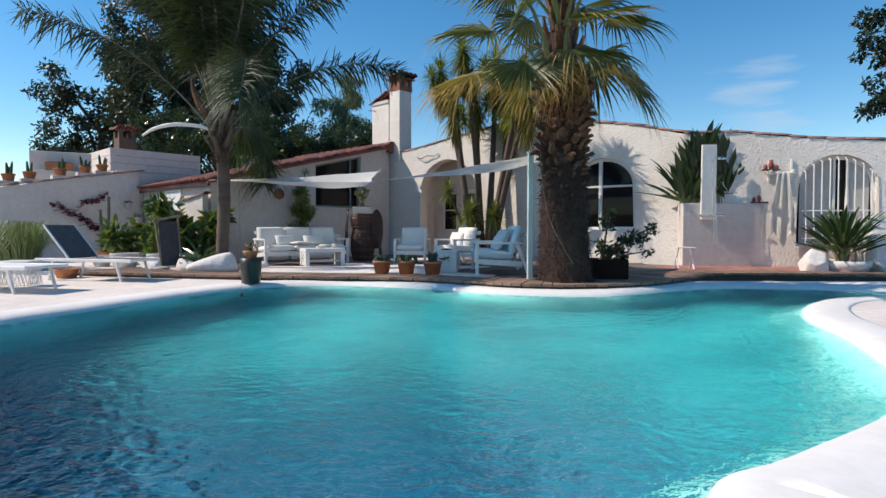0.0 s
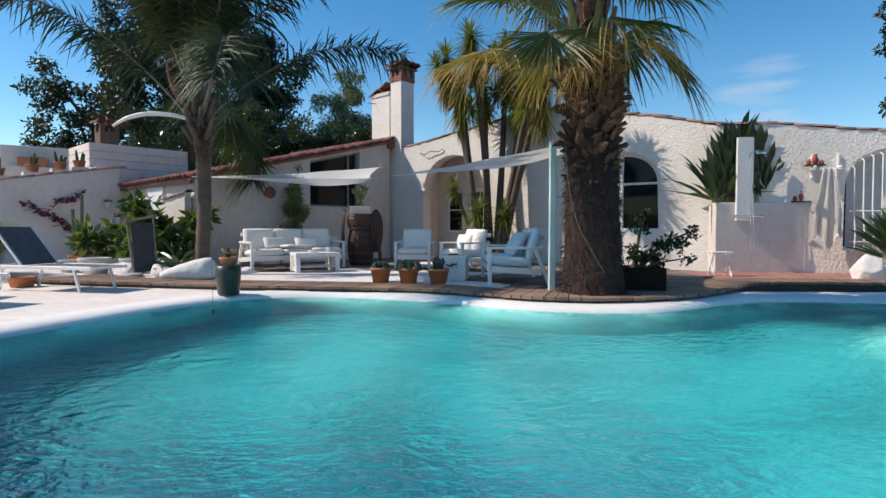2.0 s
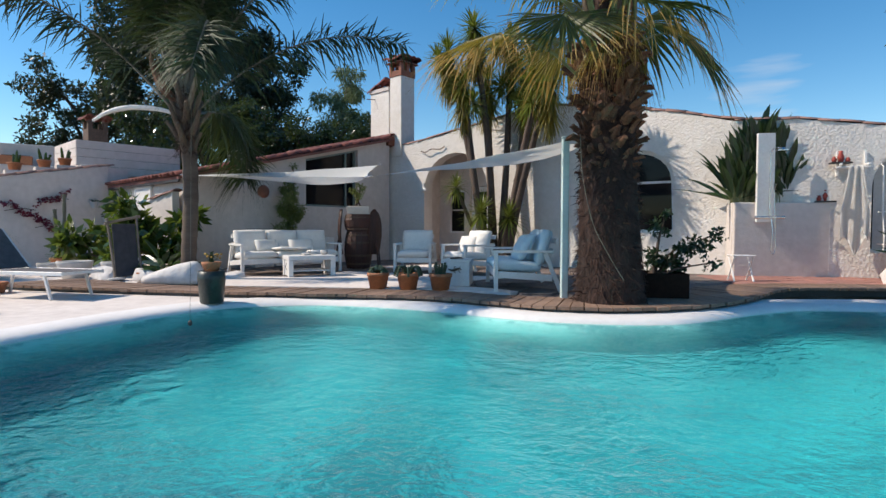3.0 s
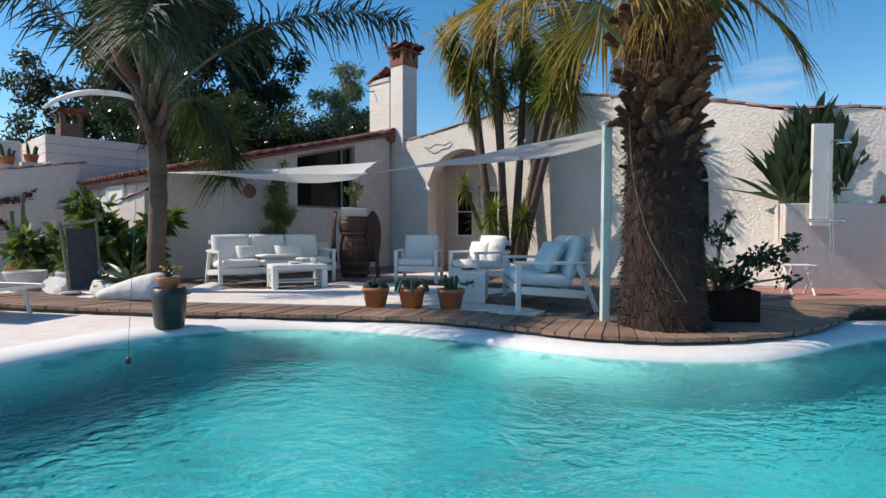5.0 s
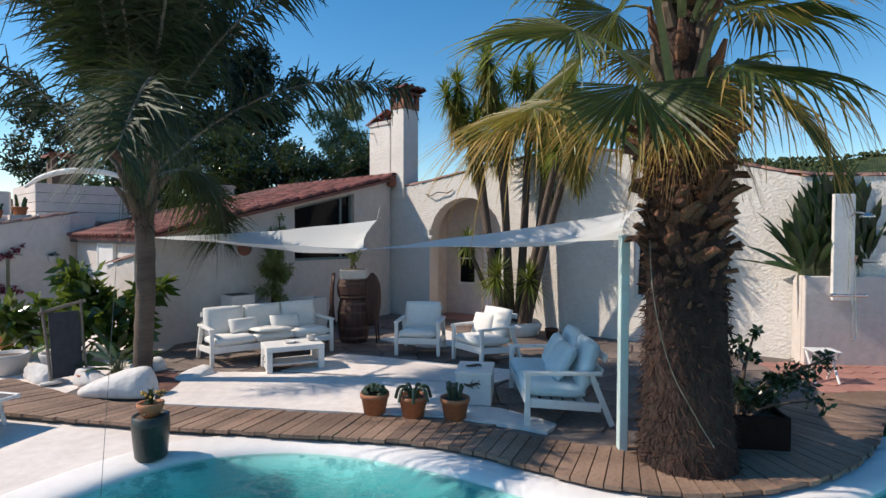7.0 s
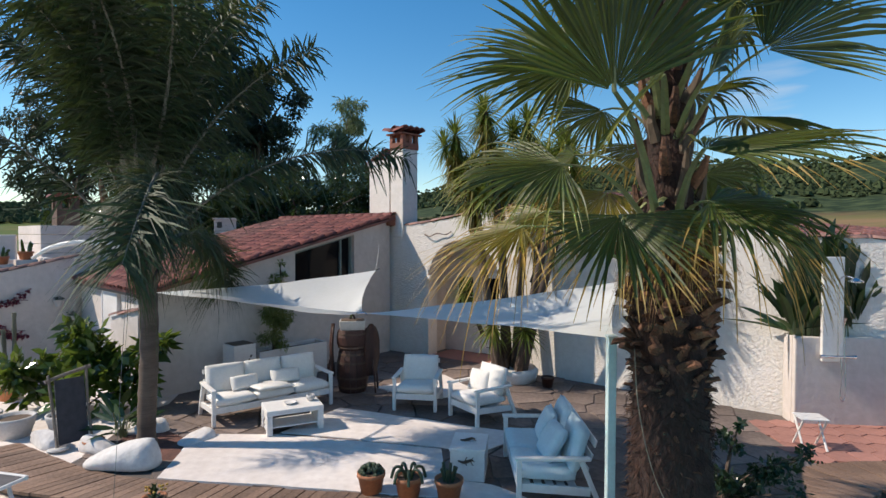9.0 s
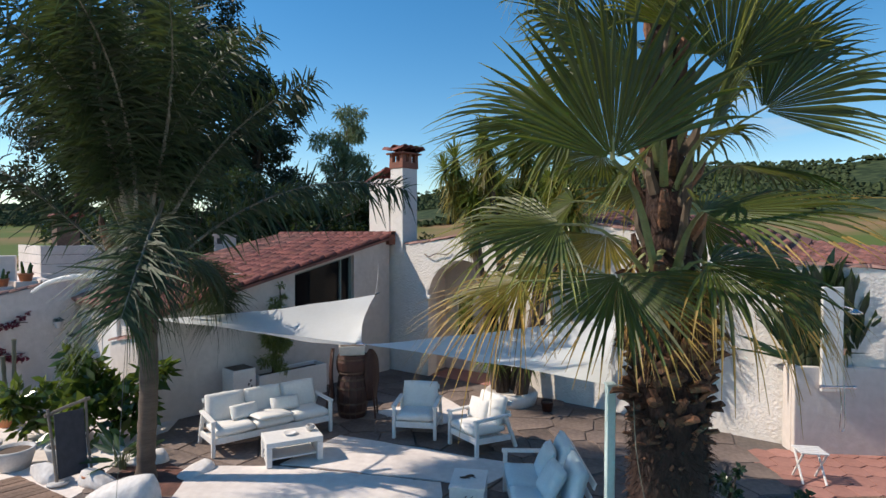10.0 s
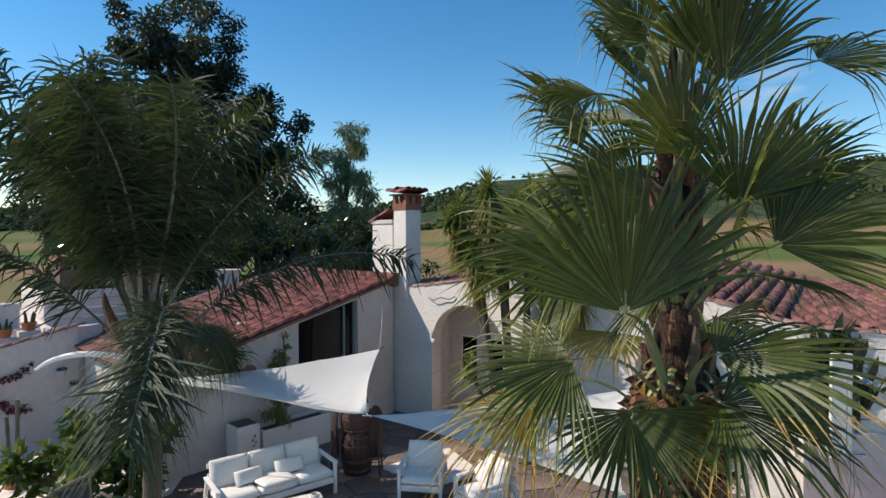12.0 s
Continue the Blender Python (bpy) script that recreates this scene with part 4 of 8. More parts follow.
def towel_rack():
    m = on(DIAG_B, EAST_C)
    r = thing("towel_rack", m, "white wooden towel rack with a white towel hanging from it", "towel rack")
    for y in (-0.05, -0.2):
        bm = bmesh.new()
        tube(bm, [(1.62, y, 2.0), (2.2, y, 2.0)], 0.016, 8)
        part("rail", bm, WHITEPAINT, r)
    for s in (1.7, 2.13):
        bm = bmesh.new()
        beam(bm, (s, 0.0, 2.05), (s, -0.24, 2.05), 0.04)
        beam(bm, (s, -0.02, 1.85), (s, -0.02, 2.3), 0.04)
        part("bracket", bm, WHITEPAINT, r)
    t = thing("towel", m, "white cotton towel hanging in folds", "towel")
    bm = bmesh.new()
    nu, nv = 10, 16
    grid = [[bm.verts.new((1.93 + (0.10 + 0.13 * min(1.0, 1.6 * v / nv)) * (2 * u / nu - 1), -0.22 - 0.05 * math.sin(u * 1.5 + v * 0.12) * (0.4 + 0.6 * v / nv), 2.03 - (1.45 - 0.18 * math.sin(u * 0.9)) * v / nv)) for v in range(nv + 1)] for u in range(nu + 1)]
    for u in range(nu):
        for v in range(nv):
            bm.faces.new((grid[u][v], grid[u + 1][v], grid[u + 1][v + 1], grid[u][v + 1]))
    bmesh.ops.solidify(bm, geom=bm.faces[:], thickness=0.012)
    part("cloth", bm, CUSHION, t, smooth=True)


towel_rack()


def red_pots():
    """Small red clay figures and pots on the end of the shower wall and on the rack."""
    for m, label in ((on((5.29, 12.30), (7.07, 12.16)) @ pose(1.62, 0.05, 1.38), "red clay pots on a dark tray"), (on(DIAG_B, EAST_C) @ pose(1.72, -0.12, 2.07), "red clay pots on the towel rack")):
        t = thing("pot_tray", m, label, "ornament")
        bm = bmesh.new()
        box(bm, (0, 0, 0.015), (0.34, 0.16, 0.03), None, 0.006, 1)
        part("tray", bm, DARKWOOD, t)
        for x, r, h in ((-0.10, 0.045, 0.10), (0.0, 0.055, 0.20), (0.11, 0.045, 0.08)):
            bm = bmesh.new()
            lathe(bm, [(r * 0.7, 0), (r, h * 0.5), (r * 0.55, h * 0.8), (r * 0.7, h), (r * 0.5, h), (0.01, h * 0.8)], 12, (x, 0, 0.03))
            part("pot", bm, REDCLAY, t, smooth=True)


REDCLAY = material("bright_red_clay", (0.42, 0.07, 0.05), (0.26, 0.04, 0.03), scale=8, rough=0.6, bump=0.1)
red_pots()

# ---- deck and paving pieces ----
def deck():
    front = smooth_line([(-7.2, 10.3, 0), (-5.24, 9.78, 0), (-4.15, 9.55, 0), (-3.13, 9.35, 0), (-2.3, 9.22, 0), (-1.3, 9.08, 0), (-0.48, 8.95, 0), (0.05, 8.7, 0), (0.51, 8.38, 0), (0.96, 8.1, 0), (1.4, 7.96, 0), (1.9, 7.93, 0), (2.5, 8.08, 0), (3.1, 8.35, 0), (3.85, 8.95, 0), (4.6, 9.75, 0), (5.3, 10.1, 0), (6.2, 10.05, 0), (7.6, 9.7, 0), (9.5, 9.4, 0)], step=10)
    back = smooth_line([(-6.3, 11.25, 0), (-4.72, 10.38, 0), (-3.82, 10.12, 0), (-2.86, 9.98, 0), (-2.05, 9.88, 0), (-1.08, 9.77, 0), (-0.26, 9.6, 0), (0.3, 9.3, 0), (0.8, 9.05, 0), (1.27, 8.9, 0), (1.65, 8.95, 0), (1.98, 9.1, 0), (2.35, 9.15, 0), (2.85, 9.4, 0), (3.3, 9.9, 0), (4.1, 10.5, 0), (5.2, 10.8, 0), (6.4, 10.75, 0), (7.8, 10.4, 0), (9.6, 10.1, 0)], step=10)
    holder = tagged(new("deck"), "curved walkway of weathered brown deck boards", "deck", kind="structure")
    rng = random.Random(3)
    i, n = 0, len(front) - 1
    at = lambda line, q: line[int(q)].lerp(line[min(int(q) + 1, n)], q - int(q))
    q, count = 0.0, 0
    while q < n - 0.6:
        local = (at(front, min(q + 0.5, n)) - at(front, q)).length * 2
        local_b = (at(back, min(q + 0.5, n)) - at(back, q)).length * 2
        step = 0.135 / max((local + local_b) / 2, 0.02)
        e = min(q + step, n)
        gap = 0.045
        f0, f1, b0, b1 = at(front, q + step * gap), at(front, e - step * gap), at(back, q + step * gap), at(back, e - step * gap)
        over = rng.uniform(-0.02, 0.02)
        f0, f1 = f0 + (f0 - b0).normalized() * over, f1 + (f1 - b1).normalized() * over
        lift = rng.uniform(-0.004, 0.004)
        c = (f0 + f1 + b0 + b1) / 4
        vs = []
        for z in (-0.036 + lift, lift):
            vs += [(p.x - c.x, p.y - c.y, z) for p in (f0, f1, b1, b0)]
        me = mesh_from("deck_board", vs, [(3, 2, 1, 0), (4, 5, 6, 7), (0, 1, 5, 4), (1, 2, 6, 5), (2, 3, 7, 6), (3, 0, 4, 7)], DECKWOOD)
        share("deck_board", me, holder, pose(c.x, c.y, 0.012))
        q = e
    # one dark sheet just below the boards, with a strip behind their front edge
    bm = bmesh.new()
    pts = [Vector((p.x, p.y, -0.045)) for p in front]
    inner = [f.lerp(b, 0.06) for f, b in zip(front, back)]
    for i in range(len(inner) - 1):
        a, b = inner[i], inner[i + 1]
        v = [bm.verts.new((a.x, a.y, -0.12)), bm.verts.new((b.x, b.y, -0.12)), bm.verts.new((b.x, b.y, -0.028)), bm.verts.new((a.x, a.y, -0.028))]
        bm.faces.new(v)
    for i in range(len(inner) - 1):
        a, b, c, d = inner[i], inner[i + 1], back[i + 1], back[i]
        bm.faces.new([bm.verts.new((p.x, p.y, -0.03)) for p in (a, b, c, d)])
    part("under_sheet", bm, DARKWOOD, holder, "dark sheet and front strip under the boards")


deck()


def inside(p, outline):
    hit = False
    for i in range(len(outline)):
        (x0, y0), (x1, y1) = outline[i - 1], outline[i]
        if (y0 > p[1]) != (y1 > p[1]) and p[0] < (x1 - x0) * (p[1] - y0) / (y1 - y0) + x0:
            hit = not hit
    return hit


def clip(poly, a, b):
    """The part of a convex outline nearer to a than to b."""
    m, d = (a + b) / 2, b - a
    out = []
    for i in range(len(poly)):
        p, q = poly[i - 1], poly[i]
        sp, sq = (p - m).dot(d), (q - m).dot(d)
        if sp <= 0:
            out.append(p)
        if (sp < 0) != (sq < 0) and abs(sp - sq) > 1e-9:
            out.append(p + (q - p) * (sp / (sp - sq)))
    return out


def crazy_paving(name, region, spacing, mat, label, gap, holder_label, z0=-0.03, z1=0.0, seed=1, square=False):
    """Irregular flat stones, each a piece of its own, over a region."""
    rng = random.Random(seed)
    holder = tagged(new(name), holder_label, "paving", kind="structure")
    xs, ys = [p[0] for p in region], [p[1] for p in region]
    seeds = []
    nx, ny = int((max(xs) - min(xs)) / spacing) + 2, int((max(ys) - min(ys)) / spacing) + 2
    for i in range(-1, nx):
        for j in range(-1, ny):
            wob = 0.08 if square else 0.38
            seeds.append(Vector((min(xs) + spacing * (i + (0.5 * (j % 2) if square else 0) + rng.uniform(-wob, wob)), min(ys) + spacing * (j + rng.uniform(-wob, wob)))))
    for s in seeds:
        if not inside(s, region):
            continue
        poly = [s + Vector(c) * spacing * 2 for c in ((-1, -1), (1, -1), (1, 1), (-1, 1))]
        for o in seeds:
            if o is not s and (o - s).length < spacing * 3.2:
                poly = clip(poly, s, o)
        if len(poly) < 3:
            continue
        c = sum(poly, Vector((0, 0))) / len(poly)
        poly = [c + (p - c) * max(0.3, 1 - gap / max((p - c).length, 0.05)) for p in poly]
        n = len(poly)
        lift = rng.uniform(0, 0.008)
        vs = [(p.x - c.x, p.y - c.y, z0) for p in poly] + [((p.x - c.x) * 0.985, (p.y - c.y) * 0.985, z1 + lift) for p in poly]
        fs = [tuple(range(n, 2 * n))] + [(k, (k + 1) % n, n + (k + 1) % n, n + k) for k in range(n)]
        share(label, mesh_from(label, vs, fs, mat), holder, pose(c.x, c.y, 0))


crazy_paving("flagstones", [(-4.9, 10.5), (-3.3, 10.1), (0, 9.6), (0.8, 9.2), (3.0, 9.8), (4.3, 10.9), (4.5, 13.2), (-1.5, 17.5), (-4.9, 13.9)], 0.62, SLATE, "flagstone", 0.018, "dark grey irregular flagstone terrace", seed=4)
crazy_paving("terracotta_floor", [(4.45, 10.75), (9.4, 10.3), (9.6, 11.8), (5.4, 12.6), (4.6, 12.6)], 0.33, TERRACOTTA_FLOOR, "floor_tile", 0.006, "terracotta tile floor round the shower", seed=5, square=True)


def white_slab(outline, seed):
    bm = bmesh.new()
    line = []
    rng = random.Random(seed)
    for i in range(len(outline)):
        a, b = Vector(outline[i]), Vector(outline[(i + 1) % len(outline)])
        for k in range(4):
            p = a.lerp(b, k / 4)
            line.append((p.x + rng.uniform(-0.015, 0.015), p.y + rng.uniform(-0.015, 0.015)))
    prism(bm, line, -0.03, 0.018)
    tagged(part("painted_floor", bm, WHITEWASH), "white painted concrete floor slab set among flagstones", "floor", kind="structure")


white_slab([(-3.72, 10.12), (-1.9, 9.92), (-0.25, 9.68), (-0.28, 11.12), (-1.6, 11.42), (-2.75, 11.62), (-3.95, 11.62)], 1)
white_slab([(-1.57, 11.46), (-0.28, 11.17), (0.25, 11.0), (1.0, 11.7), (-0.6, 12.35), (-2.05, 12.9), (-2.7, 11.7)], 2)
white_slab([(-0.2, 9.66), (0.4, 9.45), (0.75, 9.25), (0.9, 9.5), (0.35, 10.0), (-0.2, 10.2)], 3)
white_slab([(-1.6, 14.2), (-0.6, 13.4), (0.4, 13.9), (-0.3, 15.2)], 4)


# ---- furniture ----
def lounge_seat(name, m, width, seats, label, category, depth=0.78, tall=0.78, cushion=None, pillows=(), group=""):
    """A white slatted lounge seat with loose cushions: x along its front, y backwards, z up, front left foot at the origin."""
    cushion = cushion or CUSHION
    t = thing(name, m, label, category, group)
    for x in (0.03, width - 0.03):
        bm = bmesh.new()
        beam(bm, (x, 0.03, 0.0), (x, 0.03, 0.53), 0.055)
        part("front_leg", bm, WHITEPAINT, t)
        bm = bmesh.new()
        beam(bm, (x, depth + 0.06, 0.0), (x, depth - 0.16, 0.53), 0.055)
        part("back_leg", bm, WHITEPAINT, t)
        bm = bmesh.new()
        box(bm, (x, depth / 2 - 0.04, 0.55), (0.075, depth - 0.05, 0.035), None, 0.008, 2)
        part("armrest", bm, WHITEPAINT, t)
        bm = bmesh.new()
        beam(bm, (x, 0.06, 0.24), (x, depth - 0.06, 0.19), 0.04, 0.09)
        part("side_rail", bm, WHITEPAINT, t)
    bm = bmesh.new()
    box(bm, (width / 2, 0.035, 0.24), (width - 0.12, 0.04, 0.10), None, 0.006, 1)
    part("front_rail", bm, WHITEPAINT, t)
    for k in range(5):
        bm = bmesh.new()
        y = 0.12 + 0.13 * k
        box(bm, (width / 2, y, 0.255 - 0.015 * k), (width - 0.12, 0.08, 0.02))
        part("seat_slat", bm, WHITEPAINT, t)
    back = Matrix.Rotation(radians(-17), 4, "X")
    for z in (0.40, 0.55, 0.70):
        bm = bmesh.new()
        box(bm, (width / 2, depth - 0.085 + 0.3 * (z - 0.40), z), (width - 0.12, 0.02, 0.08), back, 0.004, 1)
        part("back_slat", bm, WHITEPAINT, t)
    w = (width - 0.13) / seats
    for k in range(seats):
        bm = bmesh.new()
        pillow(bm, (0.065 + w * (k + 0.5), 0.33, 0.345), (w * 0.995, 0.66, 0.155), Matrix.Rotation(radians(-3), 4, "X"), 0.3, 10, k + width)
        part("seat_cushion", bm, cushion, t, smooth=True)
        bm = bmesh.new()
        pillow(bm, (0.065 + w * (k + 0.5), depth - 0.16, 0.60), (w * 0.985, 0.46 * tall / 0.78, 0.15), Matrix.Rotation(radians(73), 4, "X"), 0.35, 10, k + 7 + width)
        part("back_cushion", bm, cushion, t, smooth=True)
    return t


def throw_pillow(m, size, mat, label):
    bm = bmesh.new()
    pillow(bm, (0, 0, 0), size, None, 0.85, 10, size[0])
    ob = tagged(part("throw_pillow", bm, mat, smooth=True), label, "pillow", "loose pillows")
    ob.matrix_basis = m
    return ob


def at_floor(x, y, angle, z=0.0):
    return pose(x, y, z, 0, 0, angle)


sofa_m = at_floor(-3.8, 11.87, 38.0, 0.012)
lounge_seat("sofa", sofa_m, 2.02, 3, "long white slatted garden sofa with three pairs of canvas cushions", "sofa")
throw_pillow(sofa_m @ pose(0.62, 0.40, 0.53, 62, 0, 6), (0.46, 0.24, 0.13), CUSHION, "white canvas bolster leaning on the sofa back")
throw_pillow(sofa_m @ pose(1.32, 0.42, 0.53, 62, 0, -5), (0.50, 0.24, 0.13), CUSHION, "white canvas bolster leaning on the sofa back")
bm = bmesh.new()
pillow(bm, (0, 0, 0), (0.62, 0.66, 0.07), None, 0.6, 12, 4)
blanket = tagged(part("folded_blanket", bm, CUSHION, smooth=True), "white folded blanket spread on the sofa seat", "blanket")
blanket.matrix_basis = sofa_m @ pose(0.98, 0.27, 0.455, -3, 3, 6)

lounge_seat("armchair", at_floor(-1.14, 12.78, -7, 0.012), 0.76, 1, "white slatted garden armchair in the sail's shade", "armchair", group="garden armchairs")
chair_m = at_floor(-0.2, 12.56, -54, 0.012)
lounge_seat("armchair", chair_m, 0.76, 1, "white slatted garden armchair in full sun", "armchair", group="garden armchairs")
throw_pillow(chair_m @ pose(0.2, 0.5, 0.55, 68, 0, 12), (0.42, 0.36, 0.14), CUSHION, "white canvas pillow on the sunny armchair")
love_m = at_floor(0.55, 10.92, -90, 0.012)
lounge_seat("loveseat", love_m, 1.5, 2, "white slatted two-seat garden sofa with pale blue cushions", "sofa", depth=0.86, tall=0.88, cushion=BLUECUSHION)
throw_pillow(love_m @ pose(1.05, 0.46, 0.60, 60, 0, 8), (0.46, 0.42, 0.16), BLUECUSHION, "pale blue pillow on the two-seat sofa")
throw_pillow(love_m @ pose(0.42, 0.5, 0.58, 66, 0, -4), (0.46, 0.42, 0.16), BLUECUSHION, "pale blue pillow on the two-seat sofa")


def coffee_table():
    t = thing("coffee_table", at_floor(-2.84, 11.50, 27, 0.018), "low white boxy coffee table with an open shelf", "coffee table")
    w, d = 0.84, 0.54
    bm = bmesh.new()
    box(bm, (w / 2, d / 2, 0.33), (w, d, 0.075), None, 0.012, 2)
    part("tabletop", bm, WHITEPAINT, t)
    for x in (0.045, w - 0.045):
        for y in (0.05, d - 0.05):
            bm = bmesh.new()
            box(bm, (x, y, 0.146), (0.085, 0.095, 0.291), None, 0.008, 1)
            part("leg", bm, WHITEPAINT, t)
        bm = bmesh.new()
        box(bm, (x, d / 2, 0.15), (0.04, d - 0.2, 0.285), None, 0.004, 1)
        part("end_panel", bm, WHITEPAINT, t)
    bm = bmesh.new()
    box(bm, (w / 2, d / 2, 0.10), (w - 0.18, d - 0.12, 0.025), None, 0.004, 1)
    part("shelf", bm, WHITEPAINT, t)
    # the little dark stencilled sprig on the end
    bm = bmesh.new()
    for z, y, r in ((0.22, 0.2, 0.03), (0.17, 0.26, 0.035), (0.13, 0.2, 0.025)):
        box(bm, (-0.001, y, z), (0.006, r, r * 1.3), Matrix.Rotation(0.6, 4, "X"), 0.002, 1)
    part("stencil", bm, DARKWOOD, t, "small dark stencilled sprig")
    d2 = thing("ashtray", at_floor(-2.62, 11.92, 10, 0.386), "small white china dish on the coffee table", "dish")
    bm = bmesh.new()
    lathe(bm, [(0.06, 0), (0.10, 0.03), (0.105, 0.035), (0.09, 0.03), (0.055, 0.012)], 18)
    part("dish", bm, WHITEPAINT, d2, smooth=True)
    g = thing("glass_bowl", at_floor(-2.35, 12.1, 10, 0.386), "small pale glass bowl on the coffee table", "bowl")
    bm = bmesh.new()
    lathe(bm, [(0.04, 0), (0.07, 0.05), (0.065, 0.09), (0.055, 0.09), (0.06, 0.05), (0.03, 0.01)], 18)
    part("bowl", bm, STONEPOT, g, smooth=True)


coffee_table()


def white_chest():
    t = thing("white_chest", at_floor(-0.17, 10.12, -8, 0.018), "white painted chest with dark gecko ornaments", "chest")
    bm = bmesh.new()
    box(bm, (0.21, 0.28, 0.18), (0.42, 0.56, 0.36), None, 0.015, 2)
    part("body", bm, WHITEPAINT, t)
    bm = bmesh.new()
    box(bm, (0.21, 0.28, 0.376), (0.44, 0.58, 0.03), None, 0.008, 2)
    part("lid", bm, WHITEPAINT, t)

    def gecko(m):
        bm = bmesh.new()
        body = smooth_line([(-0.11, 0.01, 0.012), (-0.05, -0.012, 0.012), (0.0, 0.0, 0.015), (0.05, 0.015, 0.015), (0.09, 0.0, 0.012)])
        tube(bm, body, [0.004 + 0.014 * math.sin(math.pi * min(1, (i + 2) / len(body))) for i in range(len(body))], 6)
        for x, s in ((-0.03, 1), (-0.03, -1), (0.045, 1), (0.045, -1)):
            tube(bm, [(x, 0, 0.01), (x + 0.015, 0.035 * s, 0.012), (x + 0.03, 0.05 * s, 0.005)], 0.005, 5)
        ob = part("ornament", bm, IRON, t, "dark iron gecko")
        ob.matrix_basis = m
    gecko(pose(0.2, 0.3, 0.392, 0, 0, 25))
    gecko(pose(0.21, -0.003, 0.25, 90, 0, 5))


white_chest()


def lounger(m, raised, label):
    """A poolside lounger: white frame, charcoal fabric; head end at the origin, foot end along +x."""
    t = thing("sun_lounger", m, label, "sun lounger", "poolside loungers")
    for y in (0.0, 0.62):
        bm = bmesh.new()
        beam(bm, (0.0, y, 0.34), (1.9, y, 0.34), 0.04, 0.05)
        part("side_rail", bm, WHITEPAINT, t)
        for x, lean in ((0.35, -0.08), (1.6, 0.1)):
            bm = bmesh.new()
            beam(bm, (x, y, 0.33), (x + lean, y, 0.0), 0.035)
            part("leg", bm, WHITEPAINT, t)
    for x in (0.02, 1.88):
        bm = bmesh.new()
        beam(bm, (x, 0.02, 0.34), (x, 0.60, 0.34), 0.035)
        part("end_rail", bm, WHITEPAINT, t)
    bm = bmesh.new()
    box(bm, (1.27, 0.31, 0.355), (1.2, 0.57, 0.012), None, 0.004, 1)
    part("sling", bm, WHITEPAINT if not raised else GREYMESH, t)
    a = radians(raised)
    bm = bmesh.new()
    q = Matrix.Translation((0.66, 0.31, 0.37)) @ Matrix.Rotation(a, 4, "Y") @ Matrix.Translation((-0.37, 0, 0))
    box(bm, (0, 0, 0), (0.74, 0.57, 0.02), None, 0.006, 1)
    ob = part("backrest", bm, GREYMESH, t, "charcoal mesh fabric backrest")
    ob.matrix_basis = q
    for y in (-0.29, 0.29):
        bm = bmesh.new()
        beam(bm, (-0.38, y, 0), (0.38, y, 0), 0.03)
        bar = part("back_rail", bm, WHITEPAINT, t)
        bar.matrix_basis = q
    return t


lounger(pose(-6.85, 9.35, -0.065, 0, 0, -13), 48, "white framed sun lounger with a raised charcoal back")
lounger(pose(-7.3, 7.65, -0.065, 0, 0, -12), 0, "white framed sun lounger lying flat")


def lattice_table(m):
    t = thing("side_table", m, "small white lattice side table beside the loungers", "side table")
    bm = bmesh.new()
    box(bm, (0, 0, 0.37), (0.42, 0.42, 0.025), None, 0.006, 1)
    part("tabletop", bm, WHITEPAINT, t)
    for s in range(4):
        q = Matrix.Rotation(s * math.pi / 2, 4, "Z")
        for k in range(-3, 4):
            for sgn in (1, -1):
                bm = bmesh.new()
                x0 = k * 0.055
                beam(bm, q @ Vector((max(-0.2, min(0.2, x0 - 0.05 * sgn)), 0.2, 0.01)), q @ Vector((max(-0.2, min(0.2, x0 + 0.05 * sgn)), 0.2, 0.355)), 0.008)
                part("lattice_bar", bm, WHITEPAINT, t)


lattice_table(pose(-6.35, 8.35, -0.068, 0, 0, 10))


def sail(name, corners, sag, label, n=14):
    """A shade cloth hung from its corners (three or four), its edges cut in, its middle sagging."""
    c = [Vector(p) for p in corners]
    if len(c) == 3:
        c.append(c[2].copy())
    bm = bmesh.new()
    mid = sum(c, Vector()) / len(c)
    grid = []
    for i in range(n + 1):
        row = []
        for j in range(n + 1):
            u, v = i / n, j / n
            p = c[0] * (1 - u) * (1 - v) + c[1] * u * (1 - v) + c[2] * u * v + c[3] * (1 - u) * v
            eu, ev = 4 * u * (1 - u), 4 * v * (1 - v)
            pull = 0.16 * (eu * (1 - ev) + ev * (1 - eu)) * (0.6 if len(corners) == 3 else 1)
            p = p.lerp(mid, pull)
            p.z -= sag * eu * ev + sag * 0.35 * (eu + ev) / 2
            p.z += 0.025 * noise.noise(Vector((u * 5, v * 5, 2)))
            row.append(bm.verts.new(p))
        grid.append(row)
    for i in range(n):
        for j in range(n):
            bm.faces.new((grid[i][j], grid[i + 1][j], grid[i + 1][j + 1], grid[i][j + 1]))
    bmesh.ops.remove_doubles(bm, verts=bm.verts[:], dist=0.001)
    t = thing(name, None, label, "shade sail", "shade sails")
    part("cloth", bm, SAIL, t, smooth=True)
    for k, p in enumerate(corners):
        bm = bmesh.new()
        d = (Vector(p) - mid).normalized()
        tube(bm, [Vector(p) - d * 0.02, Vector(p) + d * 0.12], 0.012, 6)
        part("corner_ring", bm, METAL, t)
    return t


sail("shade_sail", [(-5.42, 13.22, 1.95), (-1.62, 14.32, 2.28), (-1.5, 11.85, 1.80)], 0.16, "white triangular shade sail over the sofa")
sail("shade_sail", [(-1.45, 11.8, 1.80), (1.42, 8.9, 1.98), (2.3, 11.3, 2.35)], 0.14, "white triangular shade sail beside the palm")


